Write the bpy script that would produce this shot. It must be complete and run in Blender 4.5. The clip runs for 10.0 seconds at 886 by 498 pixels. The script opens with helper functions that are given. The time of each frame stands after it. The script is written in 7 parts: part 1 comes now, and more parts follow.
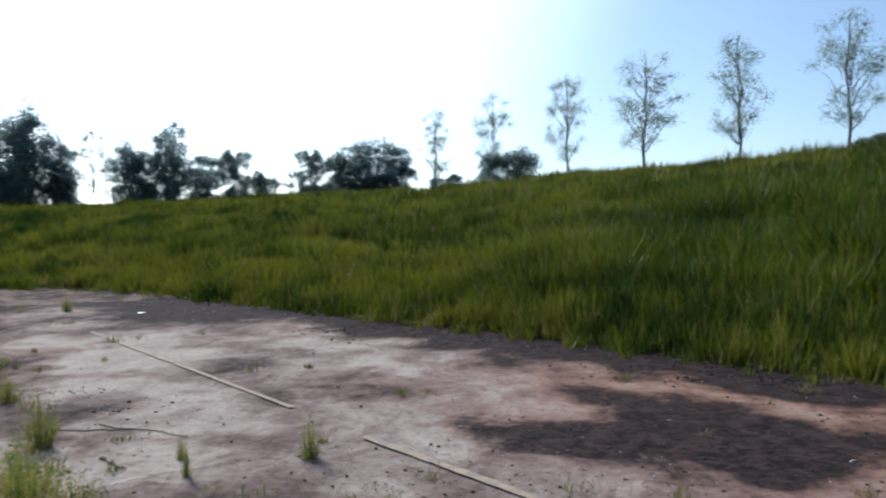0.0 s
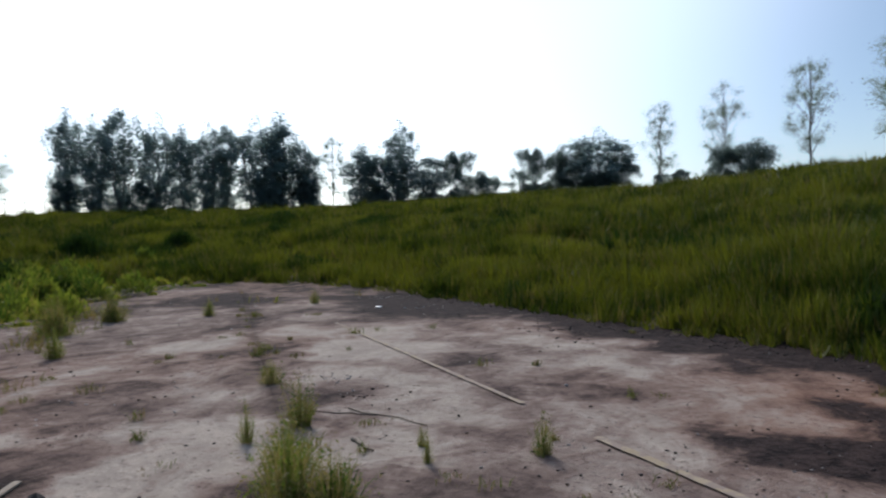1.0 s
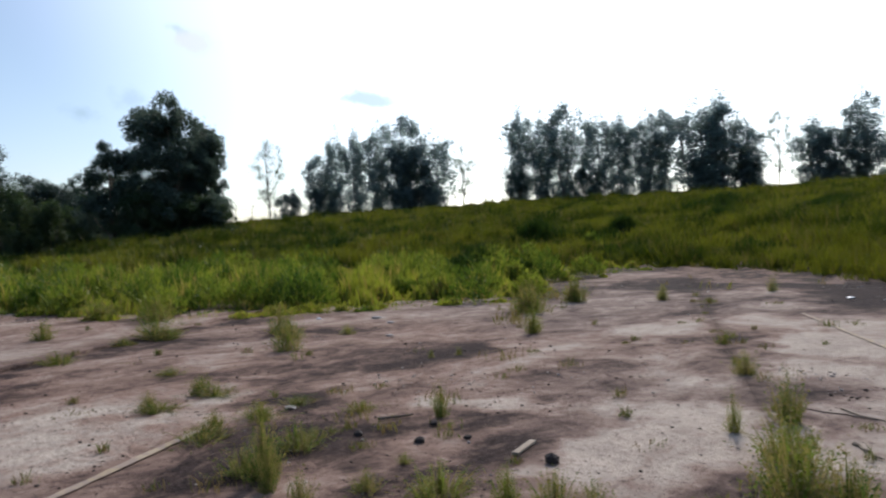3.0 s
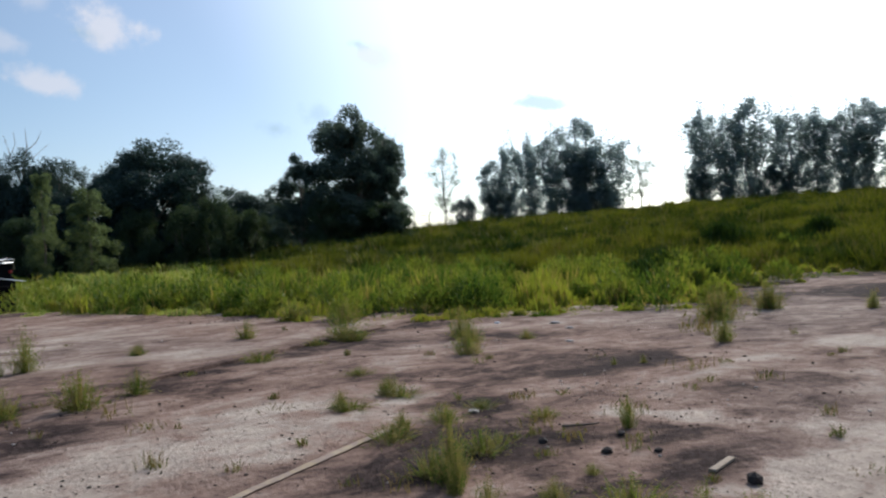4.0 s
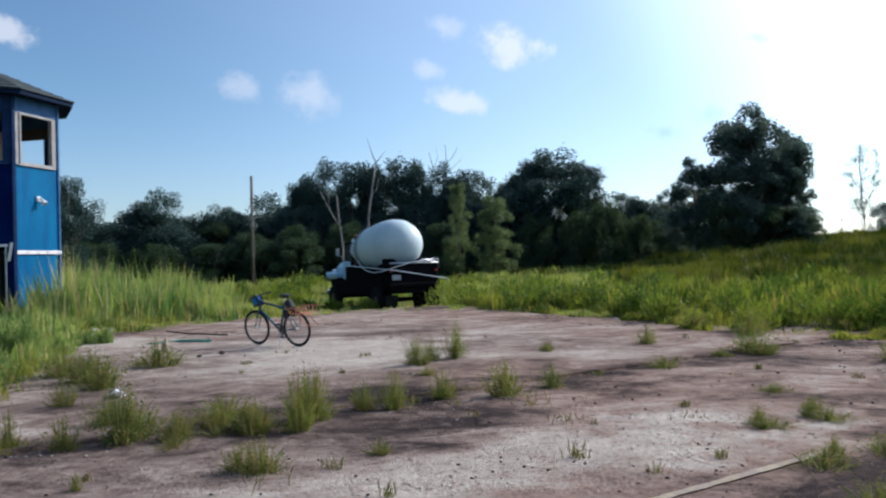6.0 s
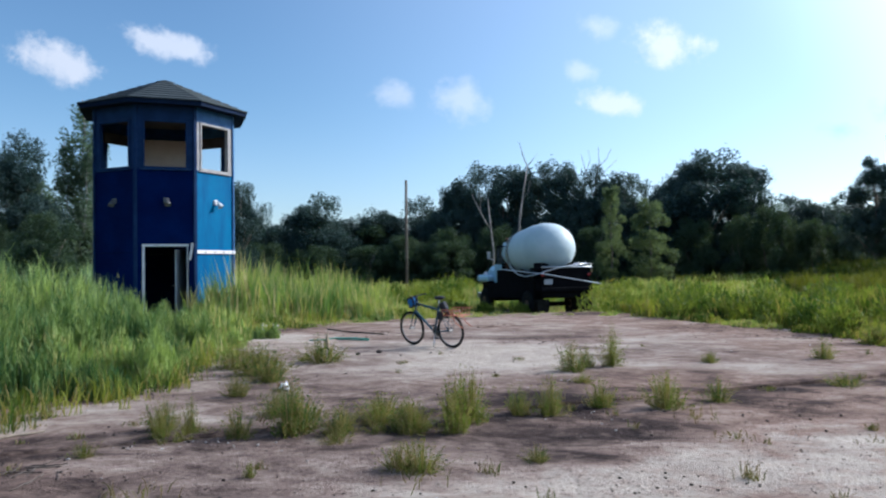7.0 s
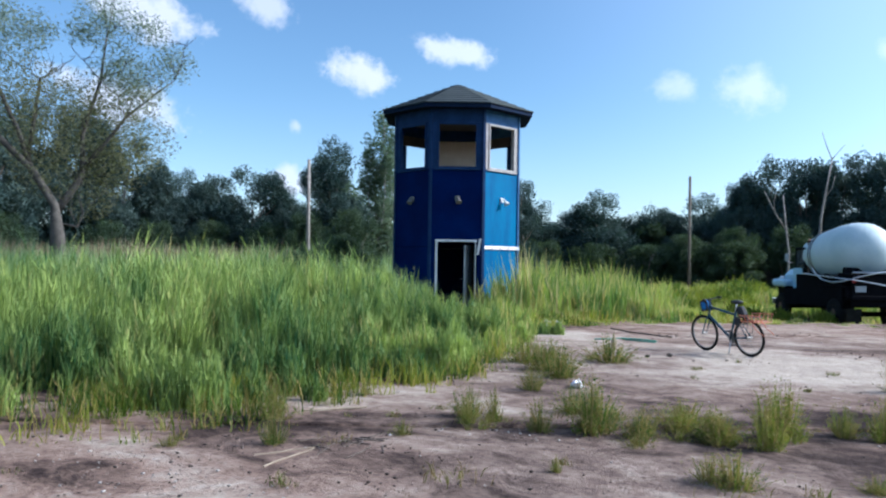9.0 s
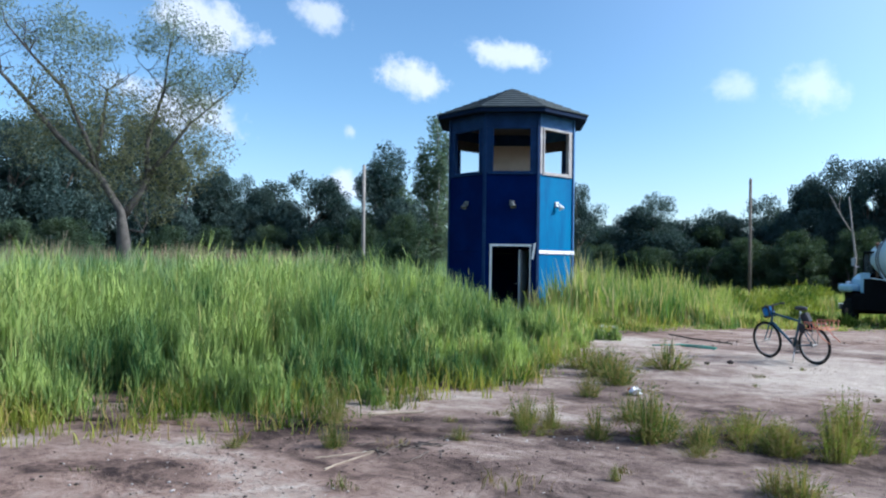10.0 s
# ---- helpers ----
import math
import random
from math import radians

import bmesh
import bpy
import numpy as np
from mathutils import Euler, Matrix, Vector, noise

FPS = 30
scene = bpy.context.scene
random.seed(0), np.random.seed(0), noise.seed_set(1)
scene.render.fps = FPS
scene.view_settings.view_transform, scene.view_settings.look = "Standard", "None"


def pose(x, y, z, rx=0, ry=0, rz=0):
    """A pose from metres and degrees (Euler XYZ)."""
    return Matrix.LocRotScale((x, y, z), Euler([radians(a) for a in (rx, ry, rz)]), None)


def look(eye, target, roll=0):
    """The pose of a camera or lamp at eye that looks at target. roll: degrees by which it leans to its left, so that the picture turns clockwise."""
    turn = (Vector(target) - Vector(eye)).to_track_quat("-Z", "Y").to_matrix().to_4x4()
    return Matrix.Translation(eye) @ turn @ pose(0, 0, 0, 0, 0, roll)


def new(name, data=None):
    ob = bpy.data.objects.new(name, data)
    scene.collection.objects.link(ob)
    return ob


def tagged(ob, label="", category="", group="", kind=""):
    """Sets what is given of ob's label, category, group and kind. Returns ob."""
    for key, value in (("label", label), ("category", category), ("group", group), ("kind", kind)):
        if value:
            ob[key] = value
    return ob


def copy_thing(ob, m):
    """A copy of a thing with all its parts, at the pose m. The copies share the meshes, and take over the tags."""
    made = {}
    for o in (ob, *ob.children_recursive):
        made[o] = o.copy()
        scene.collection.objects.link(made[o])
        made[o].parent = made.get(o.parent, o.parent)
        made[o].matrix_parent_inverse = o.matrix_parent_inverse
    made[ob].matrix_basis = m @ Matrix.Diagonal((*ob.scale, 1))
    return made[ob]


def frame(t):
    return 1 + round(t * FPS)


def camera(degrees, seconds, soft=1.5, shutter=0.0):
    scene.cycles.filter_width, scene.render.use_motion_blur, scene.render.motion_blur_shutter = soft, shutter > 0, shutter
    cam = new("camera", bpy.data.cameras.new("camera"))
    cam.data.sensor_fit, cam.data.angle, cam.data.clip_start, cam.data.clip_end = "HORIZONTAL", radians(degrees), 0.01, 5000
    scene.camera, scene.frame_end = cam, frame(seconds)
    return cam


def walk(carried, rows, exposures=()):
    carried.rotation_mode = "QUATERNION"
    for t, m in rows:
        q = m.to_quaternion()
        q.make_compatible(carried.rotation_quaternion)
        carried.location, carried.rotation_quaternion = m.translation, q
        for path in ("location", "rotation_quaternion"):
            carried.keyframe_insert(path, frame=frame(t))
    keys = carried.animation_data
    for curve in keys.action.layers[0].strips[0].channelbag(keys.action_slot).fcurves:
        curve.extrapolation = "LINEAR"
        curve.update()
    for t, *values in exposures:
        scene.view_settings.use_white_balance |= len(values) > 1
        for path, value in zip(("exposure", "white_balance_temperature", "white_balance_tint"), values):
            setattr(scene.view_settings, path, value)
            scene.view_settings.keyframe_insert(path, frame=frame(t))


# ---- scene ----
SUN_AZ, SUN_EL = 31.0, 33.0
EXPOSURES = [(0.0, 0.05, 5700, 11), (0.5, -0.36, 5800, 12), (1.0, -0.53, 5900, 13), (1.5, -0.68, 6000, 14), (2.0, -0.54, 6100, 15), (3.0, -0.18, 6150, 15), (4.5, -0.12, 6150, 12), (5.5, 0.07, 5900, 12),
             (6.0, 0.14, 5750, 11), (7.5, 0.42, 5550, 10), (8.5, 0.59, 5515, 10), (10.0, 0.65, 5480, 9)]

cam = camera(60.4, 10.0, soft=2.2, shutter=0.22)
# seconds, place, yaw, pitch, lean
PATH = [
    (0, -0.113, 0.667, 1.527, 0.00, -1.42, 1.02),
    (0.5, -0.159, 0.691, 1.525, 8.69, -1.16, 1.15),
    (1, -0.203, 0.628, 1.533, 16.41, -1.22, 1.21),
    (1.5, -0.249, 0.545, 1.552, 24.38, -1.47, 1.15),
    (2, -0.314, 0.470, 1.563, 32.59, -1.91, 1.17),
    (2.5, -0.376, 0.381, 1.572, 40.33, -1.92, 1.41),
    (3, -0.455, 0.324, 1.587, 48.22, -1.59, 2.01),
    (4.5, -0.557, 0.259, 1.595, 68.10, -0.31, 2.49),
    (5, -0.541, 0.167, 1.609, 76.01, 0.12, 2.04),
    (5.5, -0.498, 0.067, 1.629, 83.13, 0.41, 1.58),
    (6, -0.483, 0.005, 1.609, 89.78, 0.66, 1.48),
    (7.5, -0.568, -0.144, 1.625, 106.36, 1.19, -0.01),
    (8, -0.508, -0.228, 1.641, 111.99, 1.08, -0.59),
    (8.5, -0.489, -0.310, 1.634, 117.08, 0.93, -0.86),
    (9, -0.483, -0.361, 1.620, 121.31, 0.89, -0.92),
    (9.5, -0.450, -0.376, 1.633, 123.93, 1.06, -0.94),
    (10, -0.426, -0.366, 1.644, 125.32, 1.11, -0.91),
]

walk(cam, [(t, pose(x, y, z, 90 + p, r, a)) for t, x, y, z, a, p, r in PATH], EXPOSURES)


def bearing(az, dist, z=0.0):
    a = radians(az)
    return Vector((-math.sin(a) * dist, math.cos(a) * dist, z))


# ---- light ----
SUN_WAY = bearing(SUN_AZ, math.cos(radians(SUN_EL)), math.sin(radians(SUN_EL)))
lamp = bpy.data.lights.new("sun", "SUN")
lamp.energy, lamp.angle, lamp.color = 4.2, radians(0.6), (1.0, 0.93, 0.82)
sun = new("sun", lamp)
sun.matrix_world = look(SUN_WAY * 100, (0, 0, 0))


class Nodes:
    """A short way to write node trees."""

    def __init__(self, tree):
        self.tree = tree
        tree.nodes.clear()

    def add(self, kind, **given):
        n = self.tree.nodes.new(kind)
        for key, value in given.items():
            if key in n.inputs:
                self.put(n.inputs[key], value)
            else:
                n.operation = value
        return n

    def put(self, socket, value):
        if isinstance(value, bpy.types.NodeSocket):
            self.tree.links.new(value, socket)
        elif isinstance(value, (tuple, list)) and len(value) == 3 and socket.type == "RGBA":
            socket.default_value = (*value, 1)
        else:
            socket.default_value = value

    def math(self, op, a, b=0.0, c=0.0, clamp=False):
        n = self.tree.nodes.new("ShaderNodeMath")
        n.operation, n.use_clamp = op, clamp
        for s, v in zip(n.inputs, (a, b, c)):
            self.put(s, v)
        return n.outputs[0]

    def mix(self, fac, a, b, blend="MIX"):
        n = self.tree.nodes.new("ShaderNodeMix")
        n.data_type, n.blend_type = "RGBA", blend
        self.put(n.inputs[0], fac)
        self.put(n.inputs[6], a)
        self.put(n.inputs[7], b)
        return n.outputs[2]

    def noise(self, where, scale, detail=4.0, rough=0.55, distort=0.0):
        n = self.add("ShaderNodeTexNoise")
        self.put(n.inputs["Vector"], where)
        n.inputs["Scale"].default_value, n.inputs["Detail"].default_value = scale, detail
        n.inputs["Roughness"].default_value, n.inputs["Distortion"].default_value = rough, distort
        return n.outputs["Fac"]

    def ramp(self, value, lo, hi):
        n = self.add("ShaderNodeMapRange")
        n.interpolation_type = "SMOOTHSTEP"
        for key, v in (("Value", value), ("From Min", lo), ("From Max", hi)):
            self.put(n.inputs[key], v)
        return n.outputs["Result"]


# azimuth, height, half width, half height (degrees), density (below zero: seen from its shaded side)
CLOUDS = [
    (127.6, 13.8, 3.0, 1.5, 1.00),
    (121.0, 15.5, 3.2, 1.2, 0.90),
    (84.2, 15.1, 2.7, 1.7, 0.90),
    (88.3, 11.5, 2.3, 1.0, 0.80),
    (104.7, 12.8, 1.7, 1.3, 0.50),
    (99.3, 12.1, 2.5, 1.7, 0.55),
    (89.3, 17.0, 1.6, 1.0, 0.50),
    (90.5, 14.0, 1.4, 0.8, 0.50),
    (142.8, 16.5, 4.1, 1.9, 1.00),
    (134.8, 17.9, 2.5, 1.5, 0.80),
    (144.2, 10.6, 5.0, 1.8, 0.95),
    (133.0, 5.6, 1.5, 1.5, 0.80),
    (132.4, 9.7, 0.6, 0.6, 0.60),
    (133.3, 6.0, 1.0, 1.1, 0.70),
    (73.2, 8.6, 1.7, 0.8, -0.60),
    (70.4, 9.6, 1.7, 1.1, -0.50),
    (67.0, 14.5, 1.1, 0.5, -0.50),
    (65.9, 13.7, 1.9, 1.0, 0.70),
    (53.3, 9.6, 2.6, 0.7, -0.90),
    (85.8, 14.8, 1.3, 0.6, -0.40),
]


def make_world():
    world = bpy.data.worlds.new("sky")
    scene.world = world
    world.use_nodes = True
    n = Nodes(world.node_tree)
    sky = n.add("ShaderNodeTexSky")
    sky.sky_type, sky.sun_disc = "NISHITA", False
    sky.sun_elevation, sky.sun_rotation = radians(SUN_EL), radians(-SUN_AZ)
    sky.altitude, sky.air_density, sky.dust_density, sky.ozone_density = 100.0, 1.0, 0.7, 2.5
    way = n.add("ShaderNodeTexCoord").outputs["Generated"]
    xyz = n.add("ShaderNodeSeparateXYZ", Vector=way)
    dot = n.add("ShaderNodeVectorMath", operation="DOT_PRODUCT")
    n.put(dot.inputs[0], way)
    dot.inputs[1].default_value = SUN_WAY
    near = n.math("MAXIMUM", dot.outputs["Value"], 0.0)
    # bright haze round the sun
    glow = n.math("ADD", n.math("MULTIPLY", n.ramp(near, 0.68, 0.90), GLOW), n.math("MULTIPLY", n.ramp(near, 0.15, 0.90), HAZE))
    az = n.math("MULTIPLY", n.math("ARCTAN2", n.math("MULTIPLY", xyz.outputs[0], -1.0), xyz.outputs[1]), 180 / math.pi)
    el = n.math("MULTIPLY", n.math("ARCSINE", xyz.outputs[2]), 180 / math.pi)
    puff = n.noise(way, 22.0, 6.0, 0.6)
    puff2 = n.noise(way, 70.0, 4.0, 0.6)
    cover, shaded = 0.0, 0.0
    for a, e, w, h, dense in CLOUDS:
        u = n.math("DIVIDE", n.math("SUBTRACT", az, a), w)
        v = n.math("DIVIDE", n.math("SUBTRACT", el, n.math("ADD", e, n.math("MULTIPLY", n.math("SUBTRACT", az, a), 0.16))), h)
        d = n.math("SQRT", n.math("ADD", n.math("MULTIPLY", u, u), n.math("MULTIPLY", v, v)))
        d = n.math("ADD", d, n.math("MULTIPLY", n.math("SUBTRACT", puff, 0.5), 2.0))
        d = n.math("ADD", d, n.math("MULTIPLY", n.math("SUBTRACT", puff2, 0.5), 0.8))
        m = n.math("MULTIPLY", n.math("SUBTRACT", 1.0, n.ramp(d, 0.7 * abs(dense) - 0.3, 1.12)), abs(dense) * 0.85)
        if dense < 0:
            shaded = m if shaded == 0.0 else n.math("MAXIMUM", shaded, m)
        else:
            cover = m if cover == 0.0 else n.math("MAXIMUM", cover, m)
    lit = n.math("ADD", CLOUD, n.math("MULTIPLY", near, CLOUD * 0.5))
    white = n.add("ShaderNodeCombineColor", Red=lit, Green=lit, Blue=n.math("MULTIPLY", lit, 1.03)).outputs[0]
    hazy = n.mix(1.0, n.mix(1.0, sky.outputs[0], (0.94, 1.02, 1.0), "MULTIPLY"), n.add("ShaderNodeCombineColor", Red=glow, Green=n.math("MULTIPLY", glow, 1.0), Blue=n.math("MULTIPLY", glow, 1.02)).outputs[0], "ADD")
    both = n.mix(n.math("MULTIPLY", shaded, 0.8), n.mix(cover, hazy, white), (3.3, 4.9, 5.5))
    low = n.ramp(n.math("MULTIPLY", el, -1.0), -13.0, 1.0)
    both = n.mix(1.0, both, n.add("ShaderNodeCombineColor", Red=n.math("MULTIPLY", low, 0.65), Green=n.math("MULTIPLY", low, 0.42), Blue=n.math("MULTIPLY", low, 0.75)).outputs[0], "ADD")
    back = n.add("ShaderNodeBackground", Color=both, Strength=SKY)
    n.tree.links.new(back.outputs[0], n.add("ShaderNodeOutputWorld").inputs[0])


SKY, GLOW, HAZE, CLOUD = 0.112, 6.2, 2.3, 6.0
make_world()


# ---- materials ----
def material(name):
    m = bpy.data.materials.new(name)
    m.use_nodes = True
    return m, Nodes(m.node_tree)


def finish(n, colour, rough=0.7, metal=0.0, bump=None, depth=0.02, strength=0.5, spec=0.5):
    b = n.add("ShaderNodeBsdfPrincipled")
    n.put(b.inputs["Base Color"], colour)
    n.put(b.inputs["Roughness"], rough)
    n.put(b.inputs["Metallic"], metal)
    b.inputs["Specular IOR Level"].default_value = spec
    if bump is not None:
        k = n.add("ShaderNodeBump", Height=bump, Distance=depth, Strength=strength)
        n.put(b.inputs["Normal"], k.outputs[0])
    n.tree.links.new(b.outputs[0], n.add("ShaderNodeOutputMaterial").inputs[0])


def surface(name, a, b, scale=3.0, rough=0.6, metal=0.0, grain=40.0, wear=None, bump=0.3, spec=0.5, worn=0.68, rand=0.0, streak=False):
    """Paint, wood, metal and the like: two tones at a large and a small scale, and worn spots."""
    m, n = material(name)
    where = n.add("ShaderNodeTexCoord").outputs["Object"]
    if streak:
        run = n.add("ShaderNodeMapping", Vector=where)
        run.inputs["Scale"].default_value = (1.0, 1.0, 0.16)
        where = run.outputs[0]
    big, small = n.noise(where, scale, 5.0, 0.6), n.noise(where, grain, 3.0, 0.6)
    fac = n.ramp(n.math("ADD", n.math("MULTIPLY", big, 0.7), n.math("MULTIPLY", small, 0.3)), 0.32, 0.68)
    col = n.mix(fac, a, b)
    if wear:
        spots = n.math("ADD", n.math("MULTIPLY", n.noise(where, scale * 4, 6.0, 0.7), 0.8), n.math("MULTIPLY", small, 0.2))
        col = n.mix(n.ramp(spots, worn, worn + 0.05), col, wear)
    if rand:
        v = n.add("ShaderNodeObjectInfo").outputs["Random"]
        col = n.mix(n.math("MULTIPLY", v, rand), col, b)
    finish(n, col, n.math("ADD", rough - 0.08, n.math("MULTIPLY", big, 0.16)), metal, small, 0.004, bump, spec)
    return m


def leafy(name, a, b, dry=None, glow=0.45, patch=0.25, amount=0.3, bright=(1.5, 1.6, 0.8), mottle=0.4):
    """Leaves and blades: each of its own tone, some dry, with light shining through."""
    m, n = material(name)
    geo = n.add("ShaderNodeNewGeometry")
    one = geo.outputs["Random Per Island"]
    spot = n.noise(geo.outputs["Position"], patch, 3.0, 0.6)
    col = n.mix(n.math("ADD", n.math("MULTIPLY", one, 1 - mottle), n.math("MULTIPLY", n.ramp(spot, 0.38, 0.62), mottle)), a, b)
    if dry:
        chance = n.math("ADD", n.math("MULTIPLY", one, 7.31), 0.0)
        chance = n.math("FRACT", chance)
        chance = n.math("ADD", n.math("MULTIPLY", chance, 0.5), n.math("MULTIPLY", n.noise(geo.outputs["Position"], patch * 1.7, 3.0, 0.6), 0.5))
        col = n.mix(n.ramp(chance, 0.75 - amount, 0.9 - amount), col, dry)
    b1 = n.add("ShaderNodeBsdfPrincipled", Roughness=0.55)
    n.put(b1.inputs["Base Color"], col)
    b1.inputs["Specular IOR Level"].default_value = 0.12
    tr = n.add("ShaderNodeBsdfTranslucent", Color=n.mix(1.0, col, bright, "MULTIPLY"))
    mix = n.add("ShaderNodeMixShader")
    mix.inputs[0].default_value = glow
    n.tree.links.new(b1.outputs[0], mix.inputs[1])
    n.tree.links.new(tr.outputs[0], mix.inputs[2])
    n.tree.links.new(mix.outputs[0], n.add("ShaderNodeOutputMaterial").inputs[0])
    return m


# the run of the slabs, and the way across them
ALONG, ACROSS = Vector((-0.535, 0.845, 0)), Vector((0.845, 0.535, 0))


def make_dirt(name, paved):
    """Bare earth; on the pavement: bleached concrete under drifts of brown and black soil."""
    m, n = material(name)
    geo = n.add("ShaderNodeNewGeometry").outputs["Position"]
    shift = n.add("ShaderNodeMapping", Vector=geo)
    shift.inputs["Rotation"].default_value = (0, 0, radians(33))
    shift.inputs["Scale"].default_value = (1.0, 0.7, 1.0)
    where = shift.outputs[0]
    drift = n.noise(where, 0.42, 6.0, 0.62, 0.6)
    drift2 = n.noise(where, 1.5, 7.0, 0.7, 0.8)
    soft = n.noise(geo, 0.11, 3.0, 0.5)
    fine = n.noise(geo, 14.0, 5.0, 0.7)
    mid = n.noise(geo, 4.5, 7.0, 0.72, 0.5)
    grit = n.noise(geo, 60.0, 3.0, 0.7)
    wobble = n.add("ShaderNodeVectorMath", operation="ADD")
    n.put(wobble.inputs[0], geo)
    shove = n.add("ShaderNodeTexNoise", Scale=0.7, Detail=4.0)
    n.put(shove.inputs["Vector"], geo)
    big = n.add("ShaderNodeVectorMath", operation="MULTIPLY_ADD")
    n.put(big.inputs[0], shove.outputs["Color"])
    big.inputs[1].default_value, big.inputs[2].default_value = (2.6, 2.6, 0), (-1.3, -1.3, 0)
    n.put(wobble.inputs[1], big.outputs[0])
    stain = 0.0
    for x, y, r, amount in (STAINS if paved else ()):
        gap = n.add("ShaderNodeVectorMath", operation="DISTANCE")
        n.put(gap.inputs[0], wobble.outputs[0])
        gap.inputs[1].default_value = (x, y, 0)
        stain = n.math("ADD", stain, n.math("MULTIPLY", n.math("SUBTRACT", 1.0, n.ramp(gap.outputs["Value"], r * 0.2, r * 1.4)), amount))
    level = n.math("ADD", n.math("ADD", n.math("MULTIPLY", drift, 0.48), n.math("MULTIPLY", drift2, 0.40)), n.math("MULTIPLY", fine, 0.10))
    # soil caught along the joints
    if paved:
        cross = n.add("ShaderNodeVectorMath", operation="DOT_PRODUCT")
        n.put(cross.inputs[0], wobble.outputs[0])
        cross.inputs[1].default_value = ACROSS
        for j, amount in ((-8.05, 0.07), (0.55, 0.07)):
            off = n.math("ABSOLUTE", n.math("SUBTRACT", cross.outputs["Value"], j))
            stain = n.math("ADD", stain, n.math("MULTIPLY", n.math("SUBTRACT", 1.0, n.ramp(off, 0.05, 0.75)), amount))
    streaks = n.add("ShaderNodeMapping", Vector=wobble.outputs[0])
    streaks.inputs["Rotation"].default_value = (0, 0, radians(-32))
    streaks.inputs["Scale"].default_value = (1.0, 0.4, 1.0)
    streak = n.noise(streaks.outputs[0], 2.4, 8.0, 0.75, 1.0)
    level = n.math("ADD", n.math("ADD", level, stain), n.math("MULTIPLY", n.math("SUBTRACT", mid, 0.5), 0.30))
    level = n.math("ADD", level, n.math("MULTIPLY", n.math("SUBTRACT", streak, 0.5), n.math("ADD", 0.16, n.math("MULTIPLY", n.math("ABSOLUTE", stain), 2.0))))
    pale = n.mix(n.ramp(drift2, 0.35, 0.7), PALE_A, PALE_B)
    brown = n.mix(n.ramp(soft, 0.4, 0.62), BROWN_A, BROWN_B)
    if paved:
        # red earth washed down from the bank
        gap = n.add("ShaderNodeVectorMath", operation="DISTANCE")
        n.put(gap.inputs[0], wobble.outputs[0])
        gap.inputs[1].default_value = (4.2, 7.6, 0)
        red = n.math("SUBTRACT", 1.0, n.ramp(gap.outputs["Value"], 2.0, 5.0))
        brown = n.mix(red, brown, (0.25, 0.14, 0.095))
        pale = n.mix(n.math("MULTIPLY", red, 0.7), pale, (0.40, 0.275, 0.205))
    dark = n.mix(n.ramp(n.math("ADD", n.math("MULTIPLY", mid, 0.6), n.math("MULTIPLY", fine, 0.4)), 0.40, 0.62), (0.010, 0.0075, 0.0085), (0.050, 0.034, 0.030))
    if paved:
        col = n.mix(n.ramp(level, 0.35, 0.53), pale, brown)
        col = n.mix(n.math("MULTIPLY", n.ramp(level, 0.475, 0.645), 0.97), col, dark)
    else:
        col = n.mix(n.ramp(level, 0.40, 0.55), brown, dark)
        col = n.mix(n.math("MULTIPLY", n.ramp(drift2, 0.55, 0.7), 0.5), col, (0.09, 0.085, 0.03))
    col = n.mix(n.math("MULTIPLY", n.ramp(fine, 0.54, 0.68), 0.65), col, (0.05, 0.036, 0.032))
    col = n.mix(n.math("MULTIPLY", n.ramp(grit, 0.66, 0.74), 0.6), col, (0.42, 0.37, 0.33))
    col = n.mix(1.0, col, n.add("ShaderNodeCombineColor", **{k: n.math("ADD", 0.35, n.math("MULTIPLY", n.math("ADD", mid, n.math("MULTIPLY", fine, 0.5)), 0.9)) for k in ("Red", "Green", "Blue")}).outputs[0], "MULTIPLY")
    bump = n.math("ADD", n.math("MULTIPLY", fine, 0.6), n.math("ADD", n.math("MULTIPLY", grit, 0.25), n.math("MULTIPLY", drift2, 0.8)))
    finish(n, col, 0.95, 0.0, bump, 0.06, 0.8, 0.06)
    return m


